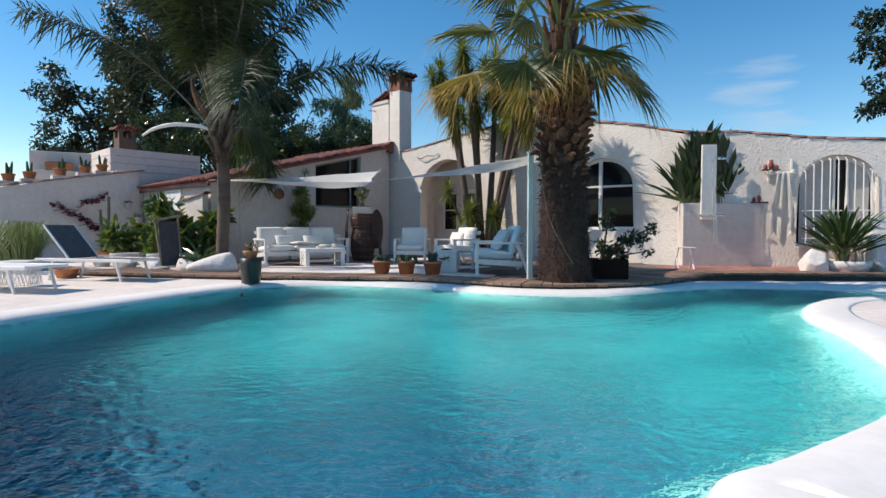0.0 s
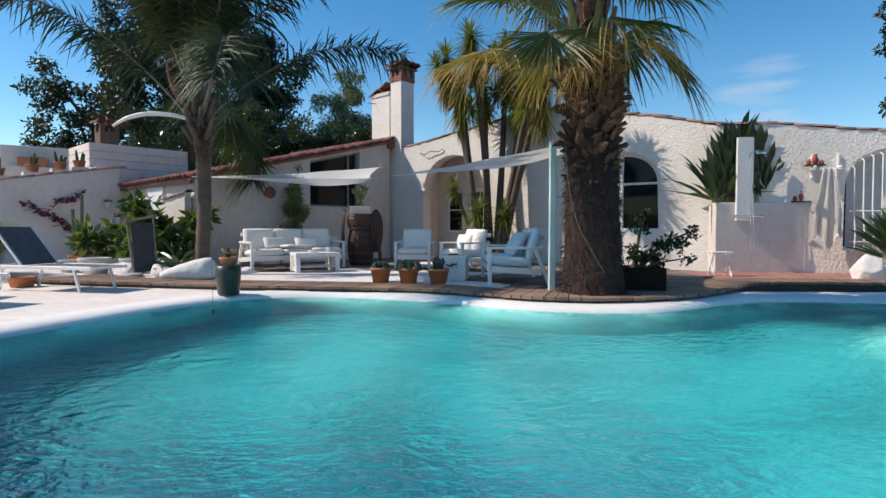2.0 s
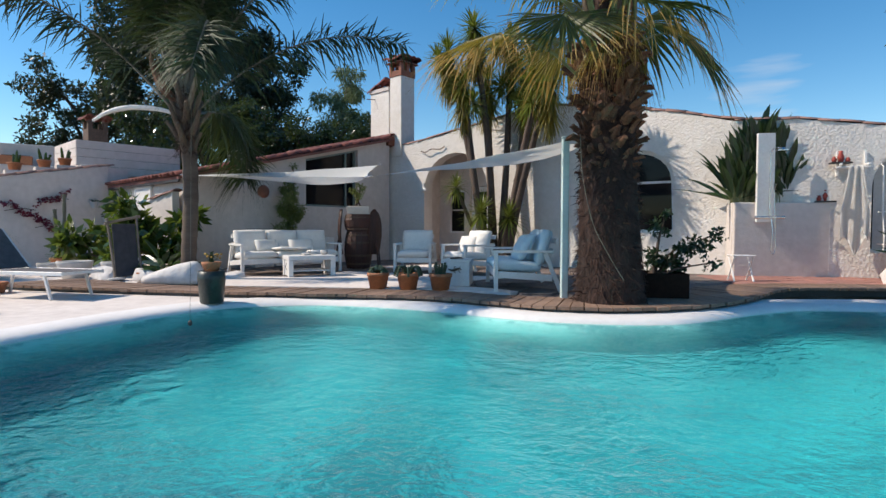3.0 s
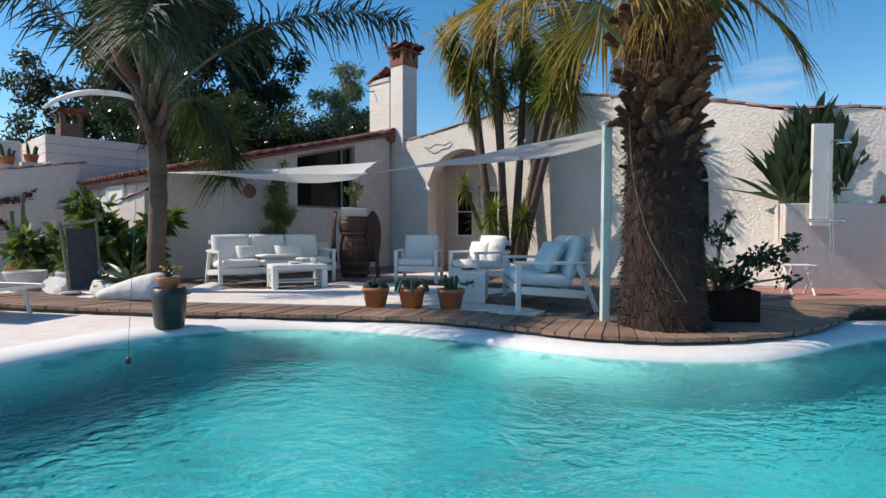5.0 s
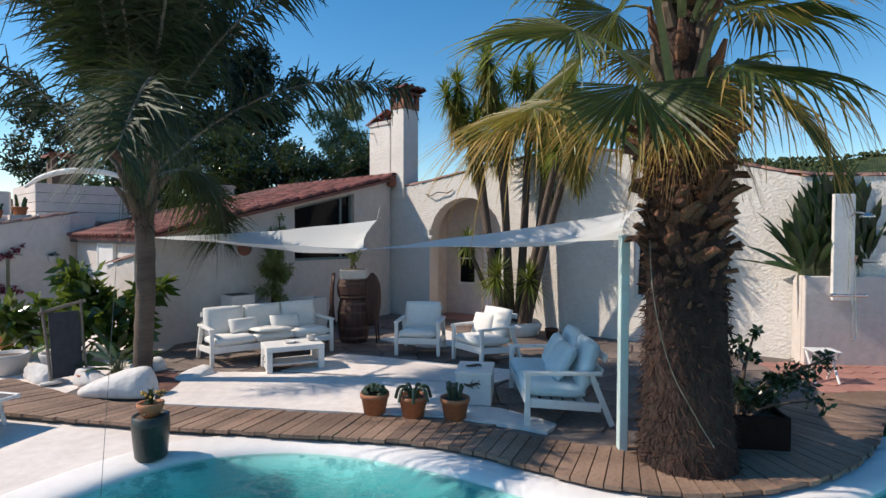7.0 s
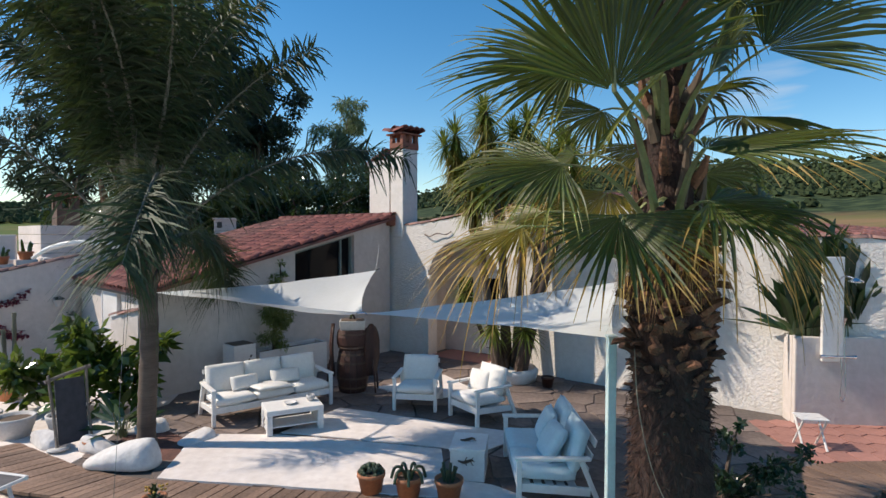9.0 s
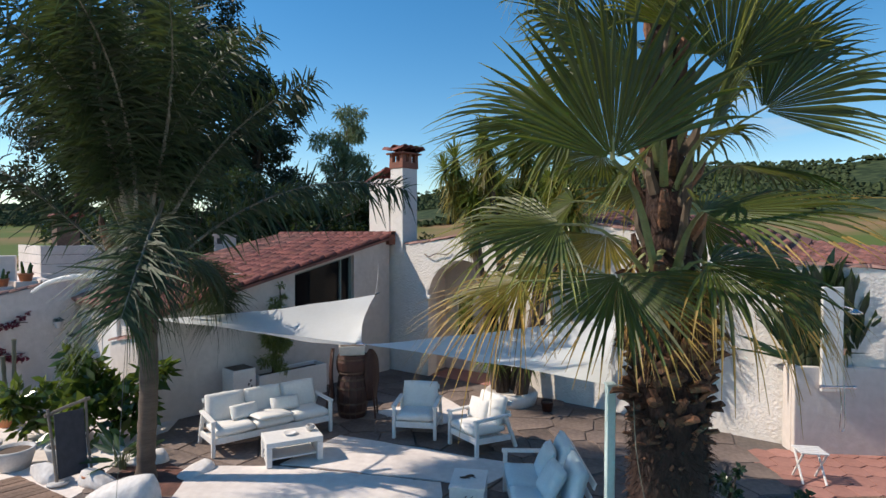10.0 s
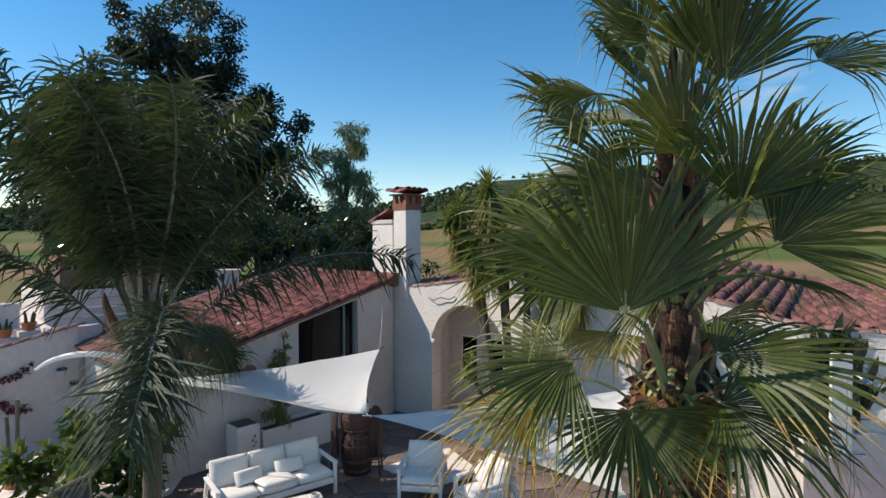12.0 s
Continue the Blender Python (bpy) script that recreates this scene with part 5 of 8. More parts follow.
def post(name, x, y, z1, w, mat, label):
    t = thing(name, pose(x, y, -0.02), label, "post")
    bm = bmesh.new()
    beam(bm, (0, 0, 0), (0, 0, z1), w, bevel=0.008)
    part("shaft", bm, mat, t)
    bm = bmesh.new()
    box(bm, (0, 0, z1 + 0.012), (w * 1.2, w * 1.2, 0.025), None, 0.006, 1)
    part("cap", bm, mat, t)


post("sail_post", 1.38, 8.83, 2.02, 0.085, PALEBLUE, "square pale green painted sail post on the deck")
# rope from the sails' meeting corner to the wall
bm = bmesh.new()
tube(bm, [(-1.62, 14.32, 2.29), (-1.78, 15.9, 2.5), (-1.95, 17.42, 2.72)], 0.004, 5)
tagged(part("rope", bm, WHITEPAINT), "thin white rope tying the shade sails to the wall", "rope")


def barrel_stack():
    """Old wooden barrels with bent chair backs beside them and a white trough on top."""
    t = thing("barrel", at_floor(-2.02, 14.02, 0, 0.008), "old brown wooden barrel standing on the terrace", "barrel")
    sides = 16
    for k in range(sides):
        bm = bmesh.new()
        a0, a1 = 2 * math.pi * (k + 0.04) / sides, 2 * math.pi * (k + 0.96) / sides
        rows = [(0.25, 0.0), (0.29, 0.2), (0.305, 0.4), (0.29, 0.62), (0.25, 0.8)]
        vs = [[bm.verts.new((rr * math.cos(a), rr * math.sin(a), z)) for a in (a0, a1) for rr in (r, r - 0.02)] for r, z in rows]
        for p, q in zip(vs, vs[1:]):
            bm.faces.new((p[0], p[2], q[2], q[0])), bm.faces.new((p[1], q[1], q[3], p[3])), bm.faces.new((p[0], q[0], q[1], p[1])), bm.faces.new((p[2], p[3], q[3], q[2]))
        bm.faces.new((vs[-1][0], vs[-1][2], vs[-1][3], vs[-1][1]))
        part("stave", bm, REDWOOD, t)
    for z, r in ((0.1, 0.276), (0.28, 0.302), (0.56, 0.303), (0.72, 0.274)):
        bm = bmesh.new()
        lathe(bm, [(r - 0.03, z - 0.02), (r, z - 0.02), (r, z + 0.02), (r - 0.03, z + 0.02)], 20)
        part("hoop", bm, IRON, t)
    bm = bmesh.new()
    lathe(bm, [(0.24, 0.74), (0.24, 0.76)], 16)
    part("barrel_head", bm, REDWOOD, t)
    b = thing("wooden_tub", at_floor(-2.02, 14.02, 0, 0.81), "dark red-brown wooden tub standing on the barrel", "tub")
    bm = bmesh.new()
    lathe(bm, [(0.25, 0), (0.30, 0.1), (0.31, 0.24), (0.27, 0.37), (0.24, 0.37), (0.22, 0.04)], 18)
    part("body", bm, REDWOOD, b)
    for z, r in ((0.05, 0.282), (0.3, 0.298)):
        bm = bmesh.new()
        lathe(bm, [(r - 0.03, z - 0.015), (r, z - 0.015), (r, z + 0.015), (r - 0.03, z + 0.015)], 18)
        part("hoop", bm, IRON, b)
    for sx in (-1, 1):
        # a moulded wooden chair shell standing on end against the barrel
        c = thing("chair_frame", at_floor(-2.02 + 0.37 * sx, 13.98, 0, 0.008), "brown bent plywood chair shell leaning on the barrel", "chair", "bent wood chair shells")
        for y in (-0.15, 0.17):
            bm = bmesh.new()
            tube(bm, smooth_line([(0.09 * sx, y, 0.0), (0.07 * sx, y, 0.3), (0.03 * sx, y * 0.9, 0.62)]), 0.018, 8)
            part("leg", bm, REDWOOD, c)
        bm = bmesh.new()
        shell, nu, nv = [], 10, 14
        for j in range(nv + 1):
            q = j / nv
            z = 0.30 + 0.98 * q
            wide = 0.16 * math.sqrt(max(0.02, 1 - max(0, (q - 0.62) / 0.38) ** 2)) * (0.72 + 0.28 * min(1, q / 0.4))
            row = []
            for i in range(nu + 1):
                e = 2 * i / nu - 1
                bulge = 0.05 * (1 - e * e) + 0.04 * math.sin(math.pi * q)
                row.append((bm.verts.new((sx * (bulge - 0.02), e * wide, z)), bm.verts.new((sx * (bulge - 0.04), e * wide, z))))
            shell.append(row)
        for j in range(nv):
            for i in range(nu):
                p, q, r, u = shell[j][i], shell[j][i + 1], shell[j + 1][i + 1], shell[j + 1][i]
                bm.faces.new((p[0], q[0], r[0], u[0])), bm.faces.new((u[1], r[1], q[1], p[1]))
            for i in (0, nu):
                p, u = shell[j][i], shell[j + 1][i]
                bm.faces.new((p[0], u[0], u[1], p[1]))
        for row in (shell[0], shell[-1]):
            for i in range(nu):
                bm.faces.new((row[i][0], row[i][1], row[i + 1][1], row[i + 1][0]))
        ob = part("seat_shell", bm, REDWOOD, c, smooth=True)
        ob.rotation_euler = (0, 0, -0.9 if sx > 0 else 0.15)
        bm = bmesh.new()
        tube(bm, [(0.07 * sx, -0.15, 0.34), (0.07 * sx, 0.17, 0.34)], 0.014, 6)
        part("stretcher", bm, REDWOOD, c)
    p = thing("trough", at_floor(-2.02, 14.02, 8, 1.172), "white ribbed planter trough on the wooden tub", "planter")
    bm = bmesh.new()
    box(bm, (0, 0, 0.09), (0.46, 0.3, 0.18), None, 0.02, 2, 1.08)
    part("body", bm, STONEPOT, p)
    bm = bmesh.new()
    box(bm, (0, 0, 0.18), (0.44, 0.29, 0.02))
    part("soil", bm, EARTH, p)


barrel_stack()


def plant_pot(name, m, profile, mat, label, soil_r, soil_z, category="plant pot", squash=(1, 1), group=""):
    t = thing(name, m, label, category, group)
    bm = bmesh.new()
    lathe(bm, profile, 22, squash=squash)
    part("body", bm, mat, t, smooth=True)
    bm = bmesh.new()
    lathe(bm, [(soil_r, soil_z - 0.02), (soil_r, soil_z)], 16, squash=squash)
    part("soil", bm, EARTH, t)
    return t


def clay_profile(r, h):
    return [(r * 0.72, 0), (r * 0.93, h * 0.8), (r, h * 0.8), (r, h), (r * 0.9, h), (r * 0.86, h * 0.82)]


for x, y in ((-1.08, 9.84), (-0.64, 9.74), (-0.18, 9.68)):
    plant_pot("clay_pot", pose(x, y, 0.012), clay_profile(0.165, 0.23), CLAY, "terracotta pot on the edge of the deck", 0.13, 0.2, group="pots along the deck")
plant_pot("glazed_pot", pose(-3.02, 8.74, -0.06), [(0.125, 0), (0.14, 0.02), (0.165, 0.3), (0.16, 0.40), (0.145, 0.405), (0.13, 0.37)], GREENGLAZE, "tall dark green glazed pot on the pool edge", 0.13, 0.385)
plant_pot("clay_bowl", pose(-3.02, 8.74, 0.325), [(0.07, 0), (0.115, 0.10), (0.12, 0.13), (0.10, 0.13), (0.085, 0.09)], CLAY, "small clay bowl standing on the green pot", 0.09, 0.11)


def shrub_box():
    t = thing("planter_box", pose(2.55, 9.12, 0.0, 0, 0, -8), "low dark brown planter box beside the palm", "planter")
    for x, y, w, d in ((0, -0.26, 0.86, 0.04), (0, 0.26, 0.86, 0.04), (-0.41, 0, 0.04, 0.478), (0.41, 0, 0.04, 0.478)):
        bm = bmesh.new()
        box(bm, (x, y, 0.16), (w, d, 0.32), None, 0.008, 1)
        part("side", bm, TUBBROWN, t)
    bm = bmesh.new()
    box(bm, (0, 0, 0.14), (0.776, 0.474, 0.26))
    part("soil", bm, EARTH, t)


shrub_box()
plant_pot("clay_pot", pose(-8.1, 13.35, -0.012), clay_profile(0.2, 0.26), CLAY, "square-shouldered terracotta pot with tall cacti", 0.16, 0.22)


def white_planters():
    """Planters standing along the gable wall behind the sofa."""
    m = on(WINDOW_END, GABLE)
    t = thing("cube_planter", m, "white cube planter with a dark stencilled sprig", "planter")
    bm = bmesh.new()
    box(bm, (0.62, -0.42, 0.43), (0.46, 0.46, 0.84), None, 0.015, 2)
    part("body", bm, WHITEPAINT, t)
    bm = bmesh.new()
    box(bm, (0.62, -0.42, 0.85), (0.40, 0.40, 0.02))
    part("soil", bm, EARTH, t)
    bm = bmesh.new()
    for s, z, r in ((0.74, 0.62, 0.05), (0.70, 0.55, 0.05), (0.76, 0.5, 0.04), (0.72, 0.44, 0.04)):
        box(bm, (s, -0.652, z), (r * 0.7, 0.006, r), Matrix.Rotation(0.5, 4, "Y"), 0.002, 1)
    part("stencil", bm, DARKWOOD, t, "dark stencilled sprig")
    t = thing("trough_planter", m, "long white trough planter against the wall", "planter")
    for y in (-0.58, -0.16):
        bm = bmesh.new()
        box(bm, (1.75, y, 0.33), (1.6, 0.04, 0.64), None, 0.01, 1)
        part("side_wall", bm, WHITEPAINT, t)
    for s in (0.975, 2.525):
        bm = bmesh.new()
        box(bm, (s, -0.37, 0.33), (0.04, 0.375, 0.64), None, 0.01, 1)
        part("end_wall", bm, WHITEPAINT, t)
    bm = bmesh.new()
    box(bm, (1.75, -0.37, 0.3), (1.5, 0.37, 0.55))
    part("soil", bm, EARTH, t)
    # red clay disc on the wall
    d = thing("wall_plate", m @ pose(0.98, -0.005, 1.72, 90, 0, 0), "round red clay plate hanging on the wall", "wall plate")
    bm = bmesh.new()
    lathe(bm, [(0.02, 0.0), (0.145, 0.0), (0.15, 0.015), (0.12, 0.02), (0.10, 0.045), (0.02, 0.05)], 24)
    part("plate", bm, BRICKRED, d, smooth=True)


white_planters()


def folding_stool():
    t = thing("folding_stool", at_floor(4.9, 11.3, -8, 0.004), "small white folding slatted stool", "stool")
    for k in range(5):
        bm = bmesh.new()
        box(bm, (0, -0.13 + 0.065 * k, 0.43), (0.36, 0.05, 0.018), None, 0.003, 1)
        part("slat", bm, WHITEPAINT, t)
    for x in (-0.15, 0.15):
        for s in (1, -1):
            bm = bmesh.new()
            beam(bm, (x, 0.14 * s, 0.42), (x, -0.16 * s, 0.0), 0.025)
            part("leg", bm, WHITEPAINT, t)


folding_stool()


def chalkboard():
    """A dark board in a driftwood frame that leans back, on a foot."""
    t = thing("chalkboard", pose(-5.42, 11.15, 0.0, -10, 0, 52) @ Matrix.Diagonal((0.8, 1, 1.06, 1)), "dark chalkboard in a crooked driftwood frame", "chalkboard")
    for pts, r in (([(-0.27, 0, 0.0), (-0.29, 0.01, 0.5), (-0.33, 0, 0.98)], 0.025), ([(0.27, 0, 0.0), (0.25, 0.01, 0.5), (0.26, 0, 1.04)], 0.022), ([(-0.38, 0, 0.9), (0, 0.01, 0.97), (0.33, 0, 1.02)], 0.024)):
        bm = bmesh.new()
        line = smooth_line(pts)
        tube(bm, line, [r * (1 + 0.15 * noise.noise(Vector((i * 0.7, r * 50, 0)))) for i in range(len(line))], 8)
        part("stick", bm, OLDWOOD, t)
    bm = bmesh.new()
    box(bm, (-0.01, 0.02, 0.48), (0.46, 0.02, 0.84), None, 0.004, 1)
    part("board", bm, DARKFABRIC, t)
    bm = bmesh.new()
    lathe(bm, [(0.16, 0.0), (0.17, 0.02), (0.15, 0.04)], 18, (-0.25, 0.02, 0))
    part("foot", bm, STONEPOT, t)


chalkboard()


def boulder(x, y, z, size, turn, seed, label):
    bm = bmesh.new()
    bmesh.ops.create_icosphere(bm, subdivisions=4, radius=1)
    rng = random.Random(seed)
    cuts = [(Vector((rng.gauss(0, 1), rng.gauss(0, 1), rng.gauss(0.2, 0.8))).normalized(), rng.uniform(0.55, 0.8)) for _ in range(13)]
    for v in bm.verts:
        n = v.co.normalized()
        k = 1 + 0.28 * noise.noise(n * 1.3 + Vector((seed, 0, 0))) + 0.10 * noise.noise(n * 3.5 + Vector((0, seed, 0))) + 0.03 * noise.noise(n * 9)
        p = n * k
        for c, d in cuts:
            over = p.dot(c) - d
            if over > 0:
                p -= c * over * 0.92
        p += n * 0.02 * noise.noise(n * 7 + Vector((seed, seed, 0)))
        p.z = max(p.z, -0.55)
        v.co = Vector((p.x * size[0] / 2, p.y * size[1] / 2, (p.z + 0.55) * size[2] / 1.3))
    ob = tagged(part("boulder", bm, ROCK, smooth=True), label, "rock", "white rocks round the bed")
    ob.matrix_basis = pose(x, y, z, 0, 0, turn)




def wedge_rock(m, w, d, h, seed, label):
    """A lying block that rises towards one end, with chipped edges."""
    rng = random.Random(seed)
    bm = bmesh.new()
    for x, y, z in ((-0.5, -0.42, 0), (0.47, -0.4, 0), (0.52, 0.42, 0), (-0.48, 0.45, 0), (-0.52, -0.3, 0.3), (-0.46, 0.34, 0.42), (-0.1, -0.45, 0.42), (-0.05, 0.35, 0.78), (0.3, -0.3, 0.9), (0.38, 0.3, 1.0), (0.5, -0.1, 0.75), (0.53, 0.1, 0.1)):
        bm.verts.new(((x + rng.uniform(-0.03, 0.03)) * w, (y + rng.uniform(-0.04, 0.04)) * d, z * h))
    bmesh.ops.convex_hull(bm, input=bm.verts[:])
    bmesh.ops.triangulate(bm, faces=bm.faces[:])
    bmesh.ops.subdivide_edges(bm, edges=bm.edges[:], cuts=3, use_grid_fill=True)
    for _ in range(3):
        bmesh.ops.smooth_vert(bm, verts=bm.verts[:], factor=0.5, use_axis_x=True, use_axis_y=True, use_axis_z=True)
    for v in bm.verts:
        v.co += v.normal * noise.noise(v.co * 5 + Vector((seed, 0, 0))) * 0.012 * w
        v.co.z = max(v.co.z, 0.0)
    ob = tagged(part("boulder", bm, ROCK, smooth=True), label, "rock", "white rocks round the bed")
    ob.matrix_basis = m


wedge_rock(pose(-4.36, 10.5, -0.015, 0, 0, -2), 0.88, 0.5, 0.40, 1, "large white limestone boulder beside the deck")
wedge_rock(pose(-4.75, 11.75, -0.03, 0, 0, 10), 0.62, 0.3, 0.24, 3, "white limestone rock at the foot of the palm")
wedge_rock(pose(-5.0, 11.0, -0.03, 0, 0, 160), 0.55, 0.34, 0.26, 4, "white limestone rock behind the boulder")
wedge_rock(pose(-3.83, 11.42, -0.03, 0, 0, 62), 0.55, 0.36, 0.17, 2, "flat white limestone rock edging the gravel bed")
boulder(-5.85, 11.2, -0.02, (0.6, 0.36, 0.26), -20, 6.4, "pale stone lying beside the chalkboard")
boulder(8.55, 11.0, -0.02, (1.1, 0.7, 0.85), 15, 7.7, "large white rock beside the potted plant")
boulder(7.2, 10.75, -0.02, (0.7, 0.5, 0.36), -10, 8.8, "white rock beside the potted plant")
bm = bmesh.new()
prism(bm, [(-4.9, 10.75), (-4.2, 10.68), (-3.72, 10.7), (-3.85, 11.35), (-4.4, 11.75), (-4.95, 11.6)], -0.05, 0.004)
tagged(part("gravel_bed", bm, SOIL), "dark red gravel bed round the palm", "gravel bed", kind="structure")

# ---- plants ----
PALMGREEN = leafy("fan_palm_leaf", (0.078, 0.096, 0.013), (0.034, 0.048, 0.008), (0.27, 0.30, 0.03), rough=0.5, amount=0.45, mix=0.16)
PALMYELLOW = leafy("ageing_palm_leaf", (0.24, 0.18, 0.030), (0.095, 0.11, 0.018), (0.40, 0.31, 0.04), rough=0.45, amount=0.5, mix=0.3)
PALMDEAD = leafy("dry_palm_leaf", (0.26, 0.15, 0.07), (0.15, 0.08, 0.04), (0.3, 0.2, 0.09), rough=0.8, amount=0.3, mix=0.15)
QUEENGREEN = leafy("feather_palm_leaf", (0.038, 0.060, 0.020), (0.016, 0.028, 0.011), (0.14, 0.19, 0.04), rough=0.62, amount=0.5, mix=0.12)
PETIOLE = material("palm_stalk", (0.22, 0.24, 0.09), (0.14, 0.14, 0.06), scale=4, rough=0.5, bump=0.1)
PALMTIP = leafy("pale_palm_tip", (0.25, 0.24, 0.055), (0.13, 0.15, 0.028), (0.46, 0.44, 0.08), rough=0.45, amount=0.4, mix=0.35)
PALMGOLD = leafy("golden_palm_tip", (0.48, 0.30, 0.075), (0.28, 0.17, 0.04), (0.58, 0.38, 0.09), rough=0.55, amount=0.35, mix=0.3)
SHAG = leafy("loose_palm_fibre", (0.060, 0.028, 0.019), (0.024, 0.012, 0.009), (0.1, 0.05, 0.03), rough=0.9, amount=0.5, mix=0.05)
PALEBASE = material("old_palm_leaf_base", (0.17, 0.12, 0.08), (0.085, 0.06, 0.042), scale=8, rough=0.85, bump=0.5, stretch=(1, 1, 0.3))
PALESTALK = material("pale_palm_stalk", (0.22, 0.20, 0.15), (0.12, 0.10, 0.07), scale=4, rough=0.6, bump=0.2)
FIBRE = material("palm_fibre", (0.062, 0.031, 0.023), (0.026, 0.014, 0.011), scale=10, rough=0.9, bump=0.9, stretch=(1, 1, 0.35))
BOOT = material("old_leaf_base", (0.25, 0.11, 0.055), (0.055, 0.028, 0.019), scale=8, rough=0.85, bump=0.5, per_object=0.35)
GREYBARK = material("grey_palm_bark", (0.15, 0.108, 0.08), (0.085, 0.06, 0.046), scale=6, rough=0.9, bump=0.5, stretch=(0.3, 0.3, 2.5))
BARK = material("brown_bark", (0.13, 0.09, 0.07), (0.07, 0.05, 0.04), scale=6, rough=0.9, bump=0.7)
YUCCAGREEN = leafy("yucca_leaf", (0.15, 0.175, 0.030), (0.07, 0.095, 0.018), (0.28, 0.34, 0.05), rough=0.35, amount=0.3)
RUBBER = leafy("rubber_plant_leaf", (0.075, 0.12, 0.022), (0.026, 0.052, 0.012), (0.22, 0.30, 0.04), rough=0.22, amount=0.5)
BIRDLEAF = leafy("strelitzia_leaf", (0.035, 0.066, 0.028), (0.018, 0.036, 0.017), (0.10, 0.18, 0.04), rough=0.3, amount=0.3)
DARKLEAF = leafy("dark_shrub_leaf", (0.03, 0.055, 0.028), (0.018, 0.035, 0.018), (0.08, 0.14, 0.04), rough=0.3, amount=0.35)
TREELEAF = leafy("tree_leaf", (0.03, 0.044, 0.026), (0.014, 0.023, 0.015), (0.06, 0.09, 0.035), rough=0.45, amount=0.45)
GLOSSLEAF = leafy("glossy_tree_leaf", (0.032, 0.05, 0.02), (0.016, 0.027, 0.012), (0.08, 0.12, 0.03), rough=0.18, amount=0.45)
WILLOWLEAF = leafy("pale_tree_leaf", (0.15, 0.19, 0.10), (0.09, 0.12, 0.065), (0.26, 0.33, 0.13), rough=0.5, amount=0.4)
REDBRACT = leafy("dark_red_bract", (0.24, 0.022, 0.05), (0.11, 0.012, 0.028), (0.35, 0.05, 0.07), rough=0.6, amount=0.4)
BAMBOO = leafy("yellow_green_leaf", (0.20, 0.23, 0.06), (0.11, 0.14, 0.04), (0.3, 0.36, 0.09), rough=0.5, amount=0.4)
GRASS = leafy("reed_grass", (0.20, 0.24, 0.09), (0.11, 0.15, 0.05), (0.3, 0.38, 0.12), rough=0.5, amount=0.4)
CACTUS = material("cactus_skin", (0.16, 0.15, 0.11), (0.09, 0.09, 0.06), scale=6, rough=0.7, bump=0.4)
SUCCULENT = leafy("succulent_leaf", (0.06, 0.09, 0.05), (0.035, 0.055, 0.03), (0.1, 0.16, 0.06), rough=0.4, amount=0.3, mix=0.1)
YELLOWFLOWER = material("yellow_blossom", (0.55, 0.33, 0.04), (0.4, 0.2, 0.03), scale=8, rough=0.6, bump=0.1)


def strip(verts, faces, points, widths, side, fold=0.0, normal=None):
    """A blade along points; fold lifts its edges into a shallow V."""
    base = len(verts)
    up = normal or Vector((0, 0, 1))
    for p, w in zip(points, widths):
        verts += [p - side * w + up * fold * w, p, p + side * w + up * fold * w]
    for i in range(len(points) - 1):
        a = base + 3 * i
        faces += [(a, a + 1, a + 4, a + 3), (a + 1, a + 2, a + 5, a + 4)]


